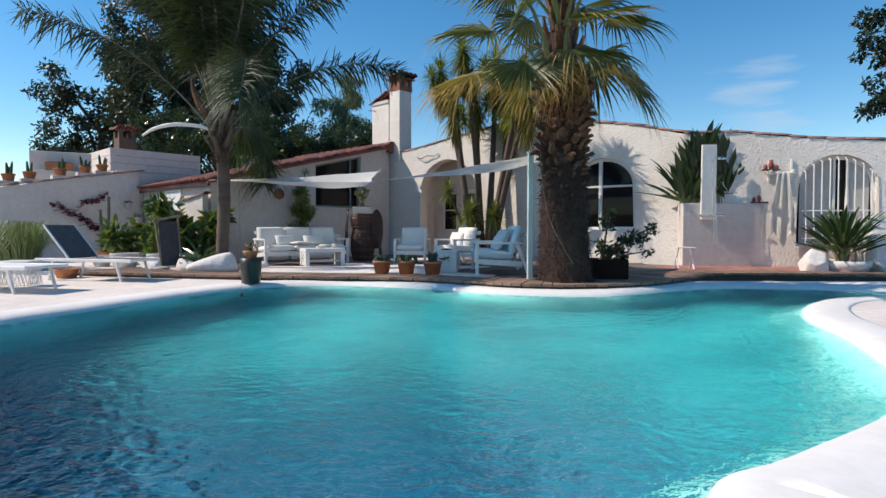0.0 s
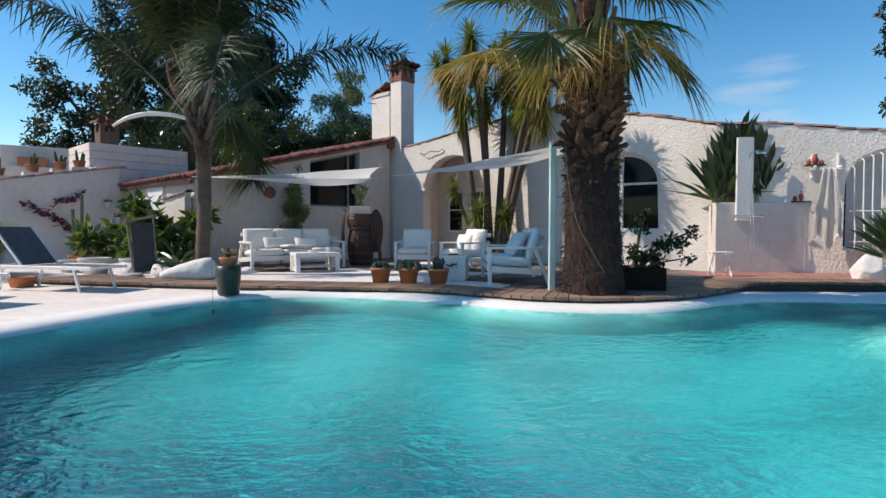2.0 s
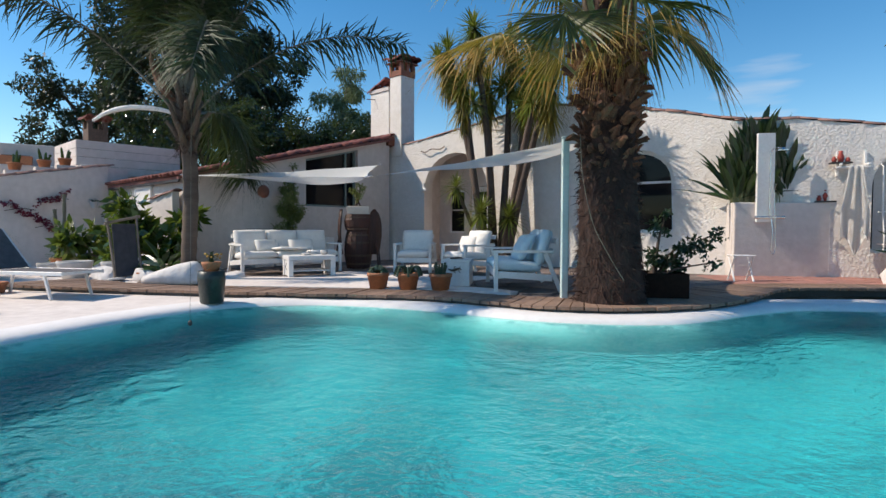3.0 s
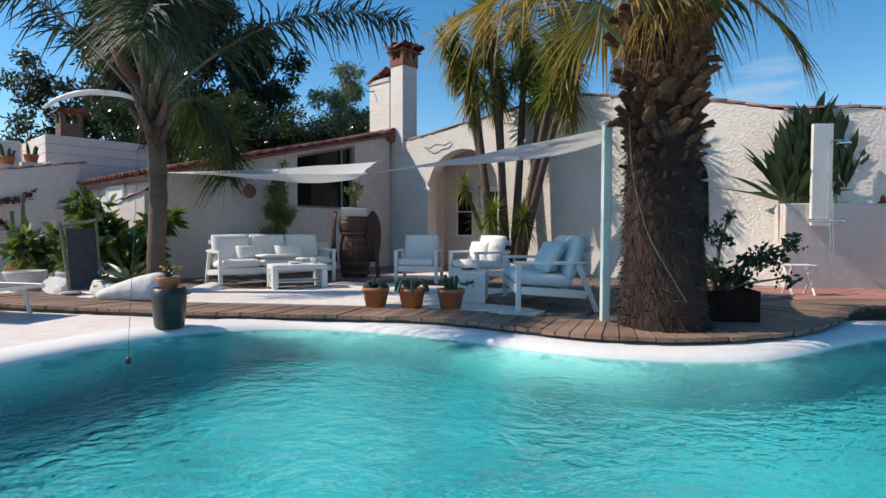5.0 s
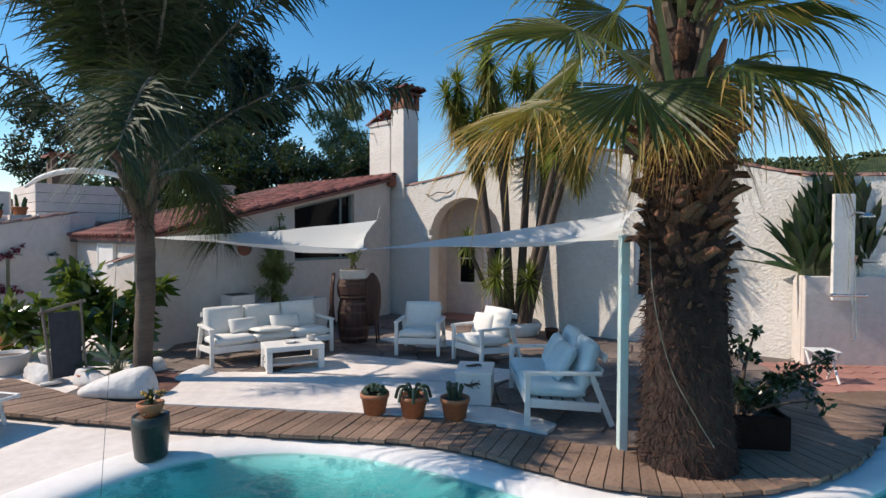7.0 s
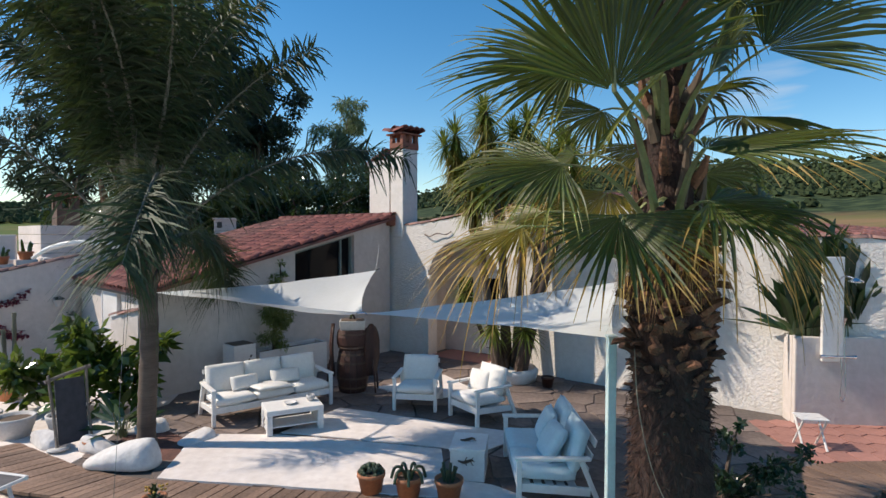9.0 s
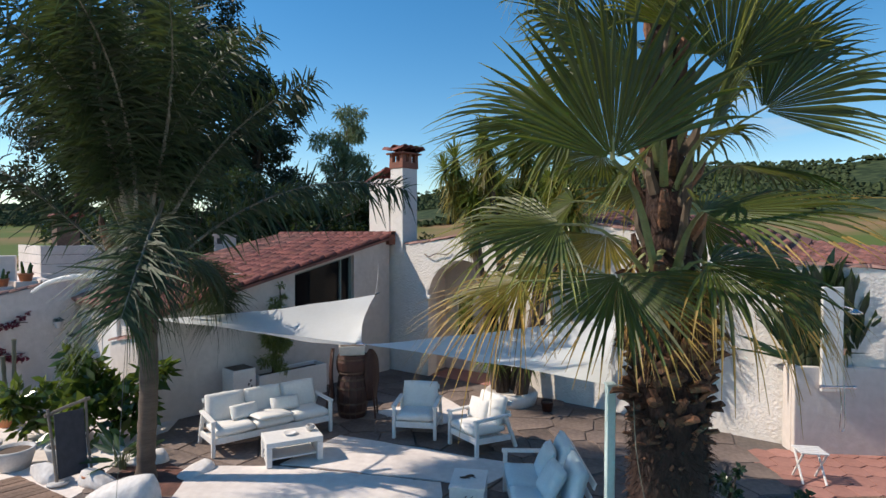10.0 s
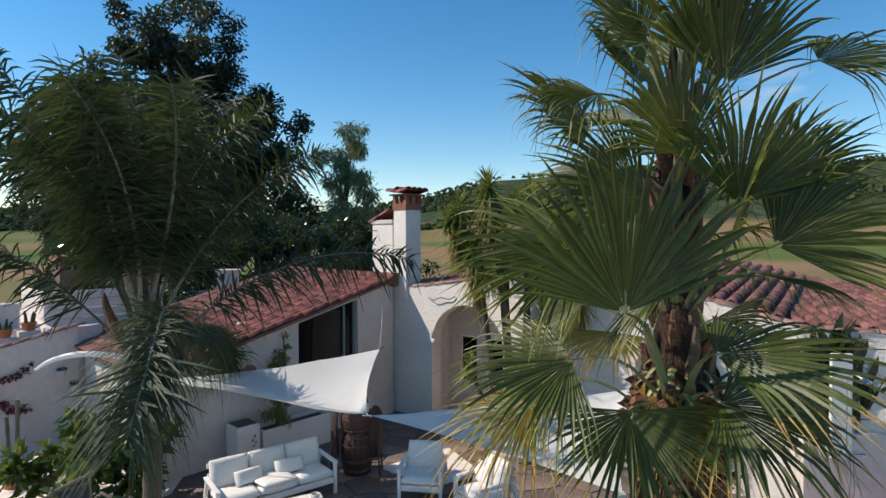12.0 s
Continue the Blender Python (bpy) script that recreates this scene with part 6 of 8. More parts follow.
def fan_frond(seed, foot, hub, forward, normal, radius, spread=106, count=50, droop=0.22, cup=0.10, split=(0.42, 0.62), tip=4):
    """A fan palm frond: a stalk arching from foot to hub, then a pleated fan of stiff blades round the forward way, split into narrow tips that hang a little."""
    rng = random.Random(seed)
    foot, hub = Vector(foot), Vector(hub)
    x = Vector(forward).normalized()
    z = Vector(normal)
    z = (z - x * z.dot(x)).normalized()
    y = z.cross(x)
    verts, faces, slots = [], [], []
    rise = Vector((0, 0, 0.14 * (hub - foot).length))
    line = [foot.lerp(hub, q) + rise * math.sin(math.pi * q) for q in (0, 0.2, 0.4, 0.6, 0.8, 1.0)] + [hub + x * 0.12 * radius]
    wide = (line[1] - line[0]).cross(Vector((0, 0, 1))).normalized()
    for i, p in enumerate(line):
        w = 0.040 * (1 - 0.66 * i / 6)
        base = len(verts)
        verts += [p - wide * w, p + Vector((0, 0, 0.45 * w)), p + wide * w, p - Vector((0, 0, 0.55 * w))]
        if i:
            for k in range(4):
                faces.append((base - 4 + k, base - 4 + (k + 1) % 4, base + (k + 1) % 4, base + k))
                slots.append(1)
    half = radians(spread / (count - 1))
    wave = rng.uniform(0, 6.28)
    for k in range(count):
        a = radians(-spread + 2 * spread * (k + rng.uniform(-0.15, 0.15)) / (count - 1))
        reach = radius * (1 - 0.24 * (abs(a) / radians(spread)) ** 2) * rng.uniform(0.88, 1.06)
        d, side = x * math.cos(a) + y * math.sin(a), y * math.cos(a) - x * math.sin(a)
        cut = rng.uniform(*split)
        bend, hang = rng.uniform(-0.16, 0.16), droop * rng.uniform(0.25, 1.9)
        lift = cup * (1 - math.cos(a)) + 0.05 * math.sin(3 * a + wave)
        pts, ws = [], []
        for r in (0.04, 0.3, cut, cut + (1 - cut) * 0.3, cut + (1 - cut) * 0.55, cut + (1 - cut) * 0.8, 1.0):
            q = hub + d * reach * r + z * lift * reach * r * r
            f = max(0.0, (r - cut) / (1 - cut))
            q += side * bend * f * reach * (1 - cut) - d * hang * f * f * reach * 0.2
            q.z -= (hang * f * f * 0.8 + 0.05 * r * r) * reach
            pts.append(q)
            joint = math.tan(half) * reach * min(r, cut) * 1.04
            ws.append(joint if r <= cut else max(0.0018, joint * (1 - f) ** 0.85))
        before = len(faces)
        strip(verts, faces, pts, ws, side, fold=0.85 if k % 2 else 0.45, normal=z)
        made = len(faces) - before
        slots += [0] * (made - tip) + [2] * tip
    return verts, faces, slots


def feather_frond(seed, length, lift, end, leaflets=78, leaf=0.52, droop=0.55):
    """A feather palm frond: starts at the origin, rising by lift degrees along +x and bending to end degrees."""
    rng = random.Random(seed)
    verts, faces, slots = [], [], []
    steps = 22
    p, line, dirs = Vector((0, 0, 0)), [], []
    for i in range(steps + 1):
        t = i / steps
        a = radians(lift + (end - lift) * t ** 1.35)
        d = Vector((math.cos(a), 0.06 * math.sin(seed + 3 * t), math.sin(a))).normalized()
        line.append(p.copy()), dirs.append(d)
        p = p + d * (length / steps)
    for i in range(steps + 1):
        w = 0.038 * (1 - i / steps) ** 0.8 + 0.004
        n = dirs[i].cross(Vector((0, 1, 0))).normalized()
        base = len(verts)
        verts += [line[i] + Vector((0, -w, 0)), line[i] - n * w * 0.5, line[i] + Vector((0, w, 0)), line[i] + n * w * 0.6]
        if i:
            for k in range(4):
                faces.append((base - 4 + k, base - 4 + (k + 1) % 4, base + (k + 1) % 4, base + k))
                slots.append(1)
    for k in range(leaflets):
        t = 0.25 + 0.75 * (k + rng.random() * 0.6) / leaflets
        f = t * steps
        i = min(int(f), steps - 1)
        o = line[i].lerp(line[i + 1], f - i)
        d = dirs[i]
        for side in (-1, 1):
            size = leaf * (1.15 - 0.75 * abs(t - 0.5) ** 1.4) * rng.uniform(0.55, 1.2) * (1 if t < 0.9 else 0.8)
            up = d.cross(Vector((0, 1, 0))).normalized() * -1
            turn = rng.uniform(-1.15, 1.15)
            out = (Vector((0, side, 0)) * math.cos(turn) + up * math.sin(turn) + d * rng.uniform(0.15, 0.95)).normalized()
            hang = droop * rng.uniform(0.1, 1.5)
            pts = []
            for r in (0, 0.35, 0.7, 1.0):
                q = o + out * size * r
                q.z -= hang * size * r * r
                pts.append(q)
            w = rng.uniform(0.011, 0.018)
            before = len(faces)
            strip(verts, faces, pts, [w * 0.6, w, w * 0.75, 0.002], d, fold=0.2)
            slots += [0] * (len(faces) - before)
    return verts, faces, slots


def fan_palm():
    t = thing("fan_palm", pose(1.88, 8.58, -0.02), "stout fan palm with shaggy brown trunk and broad green fans", "palm tree")
    rng = random.Random(11)
    lean = lambda z: Vector((-0.05 * z * 0.35, 0.03 * z * 0.3, 0))
    bm = bmesh.new()
    prof = [(0.0, 0.43), (0.15, 0.40), (0.5, 0.37), (1.0, 0.35), (1.6, 0.325), (2.2, 0.305), (2.8, 0.28), (3.2, 0.23), (3.7, 0.18), (4.4, 0.14), (5.2, 0.11), (5.9, 0.06), (6.2, 0.02)]
    line = [Vector((0, 0, z)) + lean(z) for z, r in prof]
    fine = smooth_line(line, step=5)
    radii = [float(np.interp(p.z, [q[0] for q in prof], [q[1] for q in prof])) * (1 + 0.04 * noise.noise(Vector((i * 0.9, 0, 3)))) for i, p in enumerate(fine)]
    tube(bm, fine, radii, 22)
    for v in bm.verts:
        a = math.atan2(v.co.y, v.co.x)
        v.co += Vector((math.cos(a), math.sin(a), 0)) * 0.02 * noise.noise(Vector((math.cos(a) * 4, math.sin(a) * 4, v.co.z * 5)))
    part("trunk", bm, FIBRE, t, "dark brown fibrous trunk", smooth=True)
    boots = []
    for k in range(3):
        r2 = random.Random(40 + k)
        bm = bmesh.new()
        w, h = 0.075, 0.17
        rows = [(0.0, 0.0, w), (0.05, 0.045, w * 0.95), (0.11, 0.10, w * 0.72), (h, 0.155 + 0.02 * k, w * 0.45)]
        vs = []
        for z, out, ww in rows:
            j = r2.uniform(-0.012, 0.012)
            vs.append([bm.verts.new((out - 0.02, -ww + j, z)), bm.verts.new((out + 0.022, -ww * 0.45 + j, z - 0.012)), bm.verts.new((out + 0.022, ww * 0.45 + j, z - 0.012)), bm.verts.new((out - 0.02, ww + j, z)), bm.verts.new((out - 0.045, j, z + 0.02))])
        for p, q in zip(vs, vs[1:]):
            for i in range(5):
                bm.faces.new((p[i], p[(i + 1) % 5], q[(i + 1) % 5], q[i]))
        bm.faces.new(vs[-1]), bm.faces.new(vs[0][::-1])
        me = bpy.data.meshes.new("leaf_base")
        bm.to_mesh(me), bm.free()
        me.materials.append(BOOT)
        boots.append(me)
    for k in range(298):
        z = 0.9 + 2.15 * (k / 298) ** 0.62 + rng.uniform(-0.05, 0.05)
        a = k * 2.39996 + rng.uniform(-0.2, 0.2)
        r = float(np.interp(z, [q[0] for q in prof], [q[1] for q in prof])) - 0.02
        c = lean(z)
        big = float(np.interp(z, [0.7, 1.45, 1.85, 2.9], [0.2, 0.34, 0.72, 1.0])) * rng.uniform(0.55, 1.35)
        share("leaf_base", boots[k % 3], t, Matrix.Translation((c.x + r * math.cos(a), c.y + r * math.sin(a), z)) @ Matrix.Rotation(a, 4, "Z") @ pose(0, 0, 0, rng.uniform(-30, 30), rng.uniform(-30, 40), rng.uniform(-30, 30)) @ Matrix.Scale(big, 4))
    # the coat of loose fibres on the trunk
    v, f = [], []
    for k in range(7000):
        z = rng.uniform(0.03, 3.1) if k < 5200 else rng.uniform(3.1, 6.0)
        a = rng.uniform(0, 2 * math.pi)
        r = float(np.interp(z, [q[0] for q in prof], [q[1] for q in prof])) + 0.004
        d, s2 = Vector((math.cos(a), math.sin(a), 0)), Vector((-math.sin(a), math.cos(a), 0))
        o = lean(z) + d * r + Vector((0, 0, z))
        way = (s2 * rng.uniform(-0.9, 0.9) + d * rng.uniform(0.05, 0.5) + Vector((0, 0, rng.uniform(-1.0, 0.15)))).normalized()
        size = rng.uniform(0.05, 0.14)
        w = way.cross(d).normalized() * rng.uniform(0.003, 0.007)
        i = len(v)
        v += [o - w, o + w, o + way * size * 0.6 + w * 0.7 + Vector((0, 0, -0.01)), o + way * size * 0.6 - w * 0.7 + Vector((0, 0, -0.01)), o + way * size + Vector((0, 0, -0.03))]
        f += [(i, i + 1, i + 2, i + 3), (i + 3, i + 2, i + 4)]
    coat = new("fibre_coat", mesh_from("fibre_coat", v, f, SHAG))
    coat.parent = t

    kinds = {"young": (PALMGREEN, PALMTIP, 2), "ripe": (PALMGREEN, PALMTIP, 4), "old": (PALMGREEN, PALMGOLD, 4), "gold": (PALMYELLOW, PALMGOLD, 6), "dead": (PALMGOLD, PALMDEAD, 6)}

    def frond(seed, kind, foot, hub, forward, normal, radius, **how):
        green, tips, n = kinds[kind]
        v, f, sl = fan_frond(seed, foot, hub, forward, normal, radius, tip=n, **how)
        share("frond", mesh_from("frond", v, f, [green, PETIOLE, tips], slots=sl), t, Matrix())

    # the fans on the pool side: age, hub, way the fan points, way its face looks, reach, droop, half spread
    for k, (kind, hub, forward, normal, reach, droop, spread) in enumerate((
            ("old", (-0.74, -0.78, 3.16), (-0.04, -0.70, -0.70), (-0.08, -0.68, 0.70), 0.95, 0.10, 92),
            ("gold", (-1.45, -0.40, 3.08), (-0.86, -0.20, -0.42), (-0.38, -0.34, 0.86), 1.10, 0.38, 78),
            ("gold", (-1.20, 0.00, 3.22), (-0.80, -0.20, -0.50), (-0.5, -0.5, 0.7), 0.9, 0.35, 80),
            ("ripe", (-1.20, -0.80, 3.55), (-0.95, -0.15, -0.10), (-0.05, -0.50, 0.86), 1.05, 0.20, 84),
            ("ripe", (-1.04, -0.50, 4.40), (-0.95, -0.12, -0.06), (0.10, -0.72, 0.66), 1.28, 0.12, 66),
            ("young", (-0.95, -1.30, 3.98), (-0.08, -0.15, 0.98), (0.0, -0.98, -0.12), 1.30, 0.06, 70),
            ("ripe", (0.32, -0.82, 4.42), (0.85, -0.12, 0.50), (-0.35, -0.80, 0.42), 1.15, 0.14, 66),
            ("old", (-0.20, -1.00, 3.64), (0.97, -0.16, 0.12), (0.0, -0.28, 0.96), 1.22, 0.12, 84),
            ("old", (-0.12, -0.93, 3.26), (0.80, -0.45, -0.28), (0.15, -0.45, 0.86), 1.08, 0.42, 92),
            ("gold", (0.45, -0.35, 3.22), (0.75, -0.30, -0.50), (0.45, -0.60, 0.62), 0.75, 0.3, 70),
            ("ripe", (-0.85, -0.25, 5.70), (-0.85, -0.20, -0.02), (-0.12, -0.50, 0.86), 0.90, 0.35, 80),
            ("ripe", (-0.45, -0.85, 4.22), (-0.70, -0.20, -0.66), (-0.66, 0.10, 0.72), 0.90, 0.12, 60),
            ("ripe", (0.02, -0.60, 4.30), (0.32, -0.08, 0.94), (0.86, -0.45, -0.25), 1.3, 0.18, 66),
            ("young", (1.05, -0.15, 6.00), (0.90, -0.22, 0.16), (-0.10, -0.62, 0.78), 0.95, 0.35, 78),
            ("young", (-0.45, -0.30, 6.1), (-0.65, -0.30, 0.35), (0.30, -0.72, 0.55), 1.0, 0.35, 70),
            ("young", (0.15, -0.35, 5.75), (0.15, -0.25, 0.95), (0.0, -0.95, 0.2), 1.2, 0.14, 58),
            ("ripe", (-0.62, -0.70, 4.75), (-0.80, -0.25, 0.50), (0.25, -0.85, 0.4), 1.2, 0.14, 66),
            ("ripe", (0.10, -0.70, 4.75), (0.22, -0.15, 0.95), (0.1, -0.95, 0.2), 1.15, 0.12, 66),
            ("ripe", (-0.25, -0.55, 5.15), (-0.35, -0.25, 0.88), (0.2, -0.9, 0.3), 1.15, 0.16, 66),
            ("gold", (-0.25, -0.70, 3.20), (0.15, -0.42, -0.86), (0.0, -0.82, 0.5), 0.62, 0.25, 72),
            ("young", (0.70, -0.25, 4.95), (0.60, -0.15, 0.78), (-0.55, -0.75, 0.15), 0.9, 0.16, 62))):
        h = Vector(hub)
        foot = lean(h.z) + Vector((h.x * 0.12, h.y * 0.12, h.z - 0.42 * math.hypot(h.x, h.y) - (0.35 if forward[2] > 0 else -0.05)))
        frond(100 + k, kind, foot, hub, forward, normal, reach, droop=droop, spread=spread, count=int(spread * 0.55), split=(0.24, 0.46) if kind == "gold" else (0.42, 0.62))
    # the fans turned to the house, from the lowest ring up
    for k in range(15):
        az = radians(12 + (k * 97.3) % 160)
        z = 3.15 + 0.17 * k
        up = -0.62 + 0.085 * k + rng.uniform(-0.12, 0.12)
        out = 0.95 - 0.015 * k
        d = Vector((math.cos(az), math.sin(az), 0))
        roll = rng.uniform(-0.6, 0.6)
        hub = lean(z) + d * out + Vector((0, 0, z + 0.15))
        frond(200 + k, ("old", "gold", "ripe")[k % 3] if k < 6 else ("ripe", "young")[k % 2], lean(z) + d * 0.12 + Vector((0, 0, z - 0.25)), hub,
              d * (1 - 0.4 * abs(up)) + Vector((0, 0, up)), Vector((-d.y * roll - d.x * 0.4, d.x * roll - d.y * 0.4, 0.9)), rng.uniform(0.95, 1.2), droop=rng.uniform(0.15, 0.4), spread=78, count=40)
    # cut stalks left standing on the stem between the fans
    for k in range(46):
        a = k * 2.39996
        d = Vector((math.cos(a), math.sin(a), 0))
        z = 3.15 + 0.058 * k
        o = lean(z) + d * float(np.interp(z, [q[0] for q in prof], [q[1] for q in prof])) * 0.9 + Vector((0, 0, z))
        bm = bmesh.new()
        tip = o + d * rng.uniform(0.08, 0.22) + Vector((0, 0, rng.uniform(0.25, 0.5)))
        tube(bm, [o, o.lerp(tip, 0.5) + d * 0.03, tip], [0.06, 0.045, 0.022], 6)
        part("stalk_stub", bm, (PALEBASE, BOOT)[k % 2], t)
    # the newest spears
    for k in range(6):
        az = radians(k * 137.5)
        d = Vector((math.cos(az), math.sin(az), 0))
        z = 5.5 + 0.08 * k
        frond(240 + k, "young", lean(z) + Vector((0, 0, z - 0.4)), lean(z) + d * 0.35 + Vector((0, 0, z + 0.35)), d * 0.45 + Vector((0, 0, 0.9)), d * -0.9 + Vector((0, 0, 0.45)), 1.0, spread=70, count=34, droop=0.12)
    # the skirt of dry leaves under the crown
    for k in range(44):
        a = k * 2.39996
        d = Vector((math.cos(a), math.sin(a), 0))
        z = 2.78 + 0.011 * k
        o = lean(z) + d * 0.27 + Vector((0, 0, z))
        frond(300 + k, ("dead", "gold")[k % 4 == 0], o - d * 0.06 + Vector((0, 0, 0.1)), o + d * rng.uniform(0.02, 0.14), d * rng.uniform(0.05, 0.5) + Vector((rng.uniform(-0.2, 0.2), rng.uniform(-0.2, 0.2), -1)), d, rng.uniform(0.38, 0.72), spread=24, count=9, droop=0.25, split=(0.12, 0.3))
    # the thin stem that hangs down the trunk
    bm = bmesh.new()
    tube(bm, smooth_line([(-0.42, -0.18, 2.0), (-0.40, -0.24, 1.5), (-0.30, -0.35, 0.95), (-0.12, -0.46, 0.55), (0.02, -0.47, 0.32)]), 0.005, 5)
    part("dry_stem", bm, PALESTALK, t, "thin pale dry stem")


fan_palm()


def feather_palm():
    t = thing("feather_palm", pose(-4.45, 11.2, -0.03), "slender feather palm with grey trunk and arching fronds", "palm tree")
    rng = random.Random(5)
    bm = bmesh.new()
    pts = smooth_line([(0, 0, 0), (0.02, 0, 0.6), (0.05, 0.02, 1.4), (0.03, 0.03, 2.2), (-0.02, 0.02, 2.7), (-0.03, 0, 3.1)], step=8)
    tube(bm, pts, [(0.15 if p.z < 0.12 else 0.122) + 0.006 * math.sin(p.z * 42) + (0.03 if p.z > 2.3 else 0) for p in pts], 18)
    part("trunk", bm, GREYBARK, t, "ringed grey trunk", smooth=True)
    for k in range(16):
        a = radians(k * 137.5)
        bm = bmesh.new()
        z, out = 2.2 + 0.045 * k, 0.20 + 0.05 * (k % 3)
        line = smooth_line([(0.10 * math.cos(a), 0.10 * math.sin(a), z), (out * 0.8 * math.cos(a), out * 0.8 * math.sin(a), z + 0.16), (out * 1.25 * math.cos(a), out * 1.25 * math.sin(a), z + 0.3 + 0.1 * (k % 2))])
        tube(bm, line, [0.065 * (1 - 0.6 * i / (len(line) - 1)) for i in range(len(line))], 8)
        part("leaf_base", bm, PALEBASE, t, smooth=True)
    v, f = [], []
    for k in range(900):
        z, a = rng.uniform(2.1, 3.2), rng.uniform(0, 2 * math.pi)
        d, s2 = Vector((math.cos(a), math.sin(a), 0)), Vector((-math.sin(a), math.cos(a), 0))
        o = d * 0.15 + Vector((0, 0, z))
        way = (s2 * rng.uniform(-0.7, 0.7) + d * rng.uniform(0.2, 0.9) + Vector((0, 0, rng.uniform(-0.9, 0.9)))).normalized() * rng.uniform(0.08, 0.26)
        w = s2 * rng.uniform(0.003, 0.008)
        i = len(v)
        v += [o - w, o + w, o + way + Vector((0, 0, -0.03))]
        f += [(i, i + 1, i + 2)]
    coat = new("fibre_coat", mesh_from("fibre_coat", v, f, SHAG))
    coat.parent = t
    # arching outer fronds, then the steep dense heart: bearing, first lift, last lift, length
    spec = [(194, 50, 6, 4.2), (13, 48, -14, 4.1), (299, 48, -72, 3.9), (88, 26, -84, 3.2), (262, 80, 30, 3.8), (238, 79, 22, 3.8), (282, 81, 30, 3.7), (168, 72, 24, 3.8), (198, 76, 22, 3.8), (350, 76, 26, 3.6)]
    spec += [(k * 137.5, 81 + 0.8 * (k % 9), 36 + 4.8 * (k % 9), 3.35 + 0.12 * (k % 5)) for k in range(19)]
    for k, (az, lift, end, length) in enumerate(spec):
        v, f, s = feather_frond(k + 1, length, lift + rng.uniform(-3, 3), end + rng.uniform(-6, 6), leaflets=int((95 if end < -50 else 34 if lift < 60 else 44) * length), leaf=0.60 if end < -50 else 0.54, droop=0.9 if end < -50 else 0.5)
        me = mesh_from("frond", v, f, [QUEENGREEN, PALESTALK], slots=s)
        a = radians(az)
        z = 2.75 + 0.5 * max(0, lift - 50) / 40
        share("frond", me, t, Matrix.Translation((-0.02 + 0.1 * math.cos(a), 0.1 * math.sin(a), z)) @ Matrix.Rotation(a, 4, "Z") @ Matrix.Rotation(radians(rng.uniform(-20, 20)), 4, "X"))
    # brown sheath hanging in the crown
    bm = bmesh.new()
    tube(bm, smooth_line([(-0.12, -0.1, 3.0), (-0.3, -0.16, 3.2), (-0.42, -0.2, 3.5), (-0.46, -0.22, 3.75)]), [0.03, 0.05, 0.06, 0.07, 0.075, 0.08, 0.08, 0.08, 0.075, 0.07, 0.065, 0.06, 0.055, 0.05, 0.045, 0.04, 0.03, 0.02, 0.01][:19], 8)
    part("flower_sheath", bm, BOOT, t, "brown woody flower sheath")


feather_palm()


def rosette(seed, count, length, width, low=-60, high=85, bend=0.25):
    rng = random.Random(seed)
    verts, faces = [], []
    for k in range(count):
        az = k * 2.39996 + rng.uniform(-0.2, 0.2)
        e = radians(low + (high - low) * (k + 0.5) / count + rng.uniform(-8, 8))
        size = length * rng.uniform(0.8, 1.1)
        d = Vector((math.cos(az) * math.cos(e), math.sin(az) * math.cos(e), math.sin(e)))
        s = Vector((-math.sin(az), math.cos(az), 0))
        n = d.cross(s)
        pts = []
        for r in (0.0, 0.3, 0.65, 1.0):
            q = d * size * r + Vector((0, 0, 0.12 * (k / count - 0.5)))
            q.z -= bend * size * r * r * rng.uniform(0.6, 1.4)
            pts.append(q)
        strip(verts, faces, pts, [width * 0.7, width, width * 0.7, 0.002], s, 0.35, n)
    return verts, faces


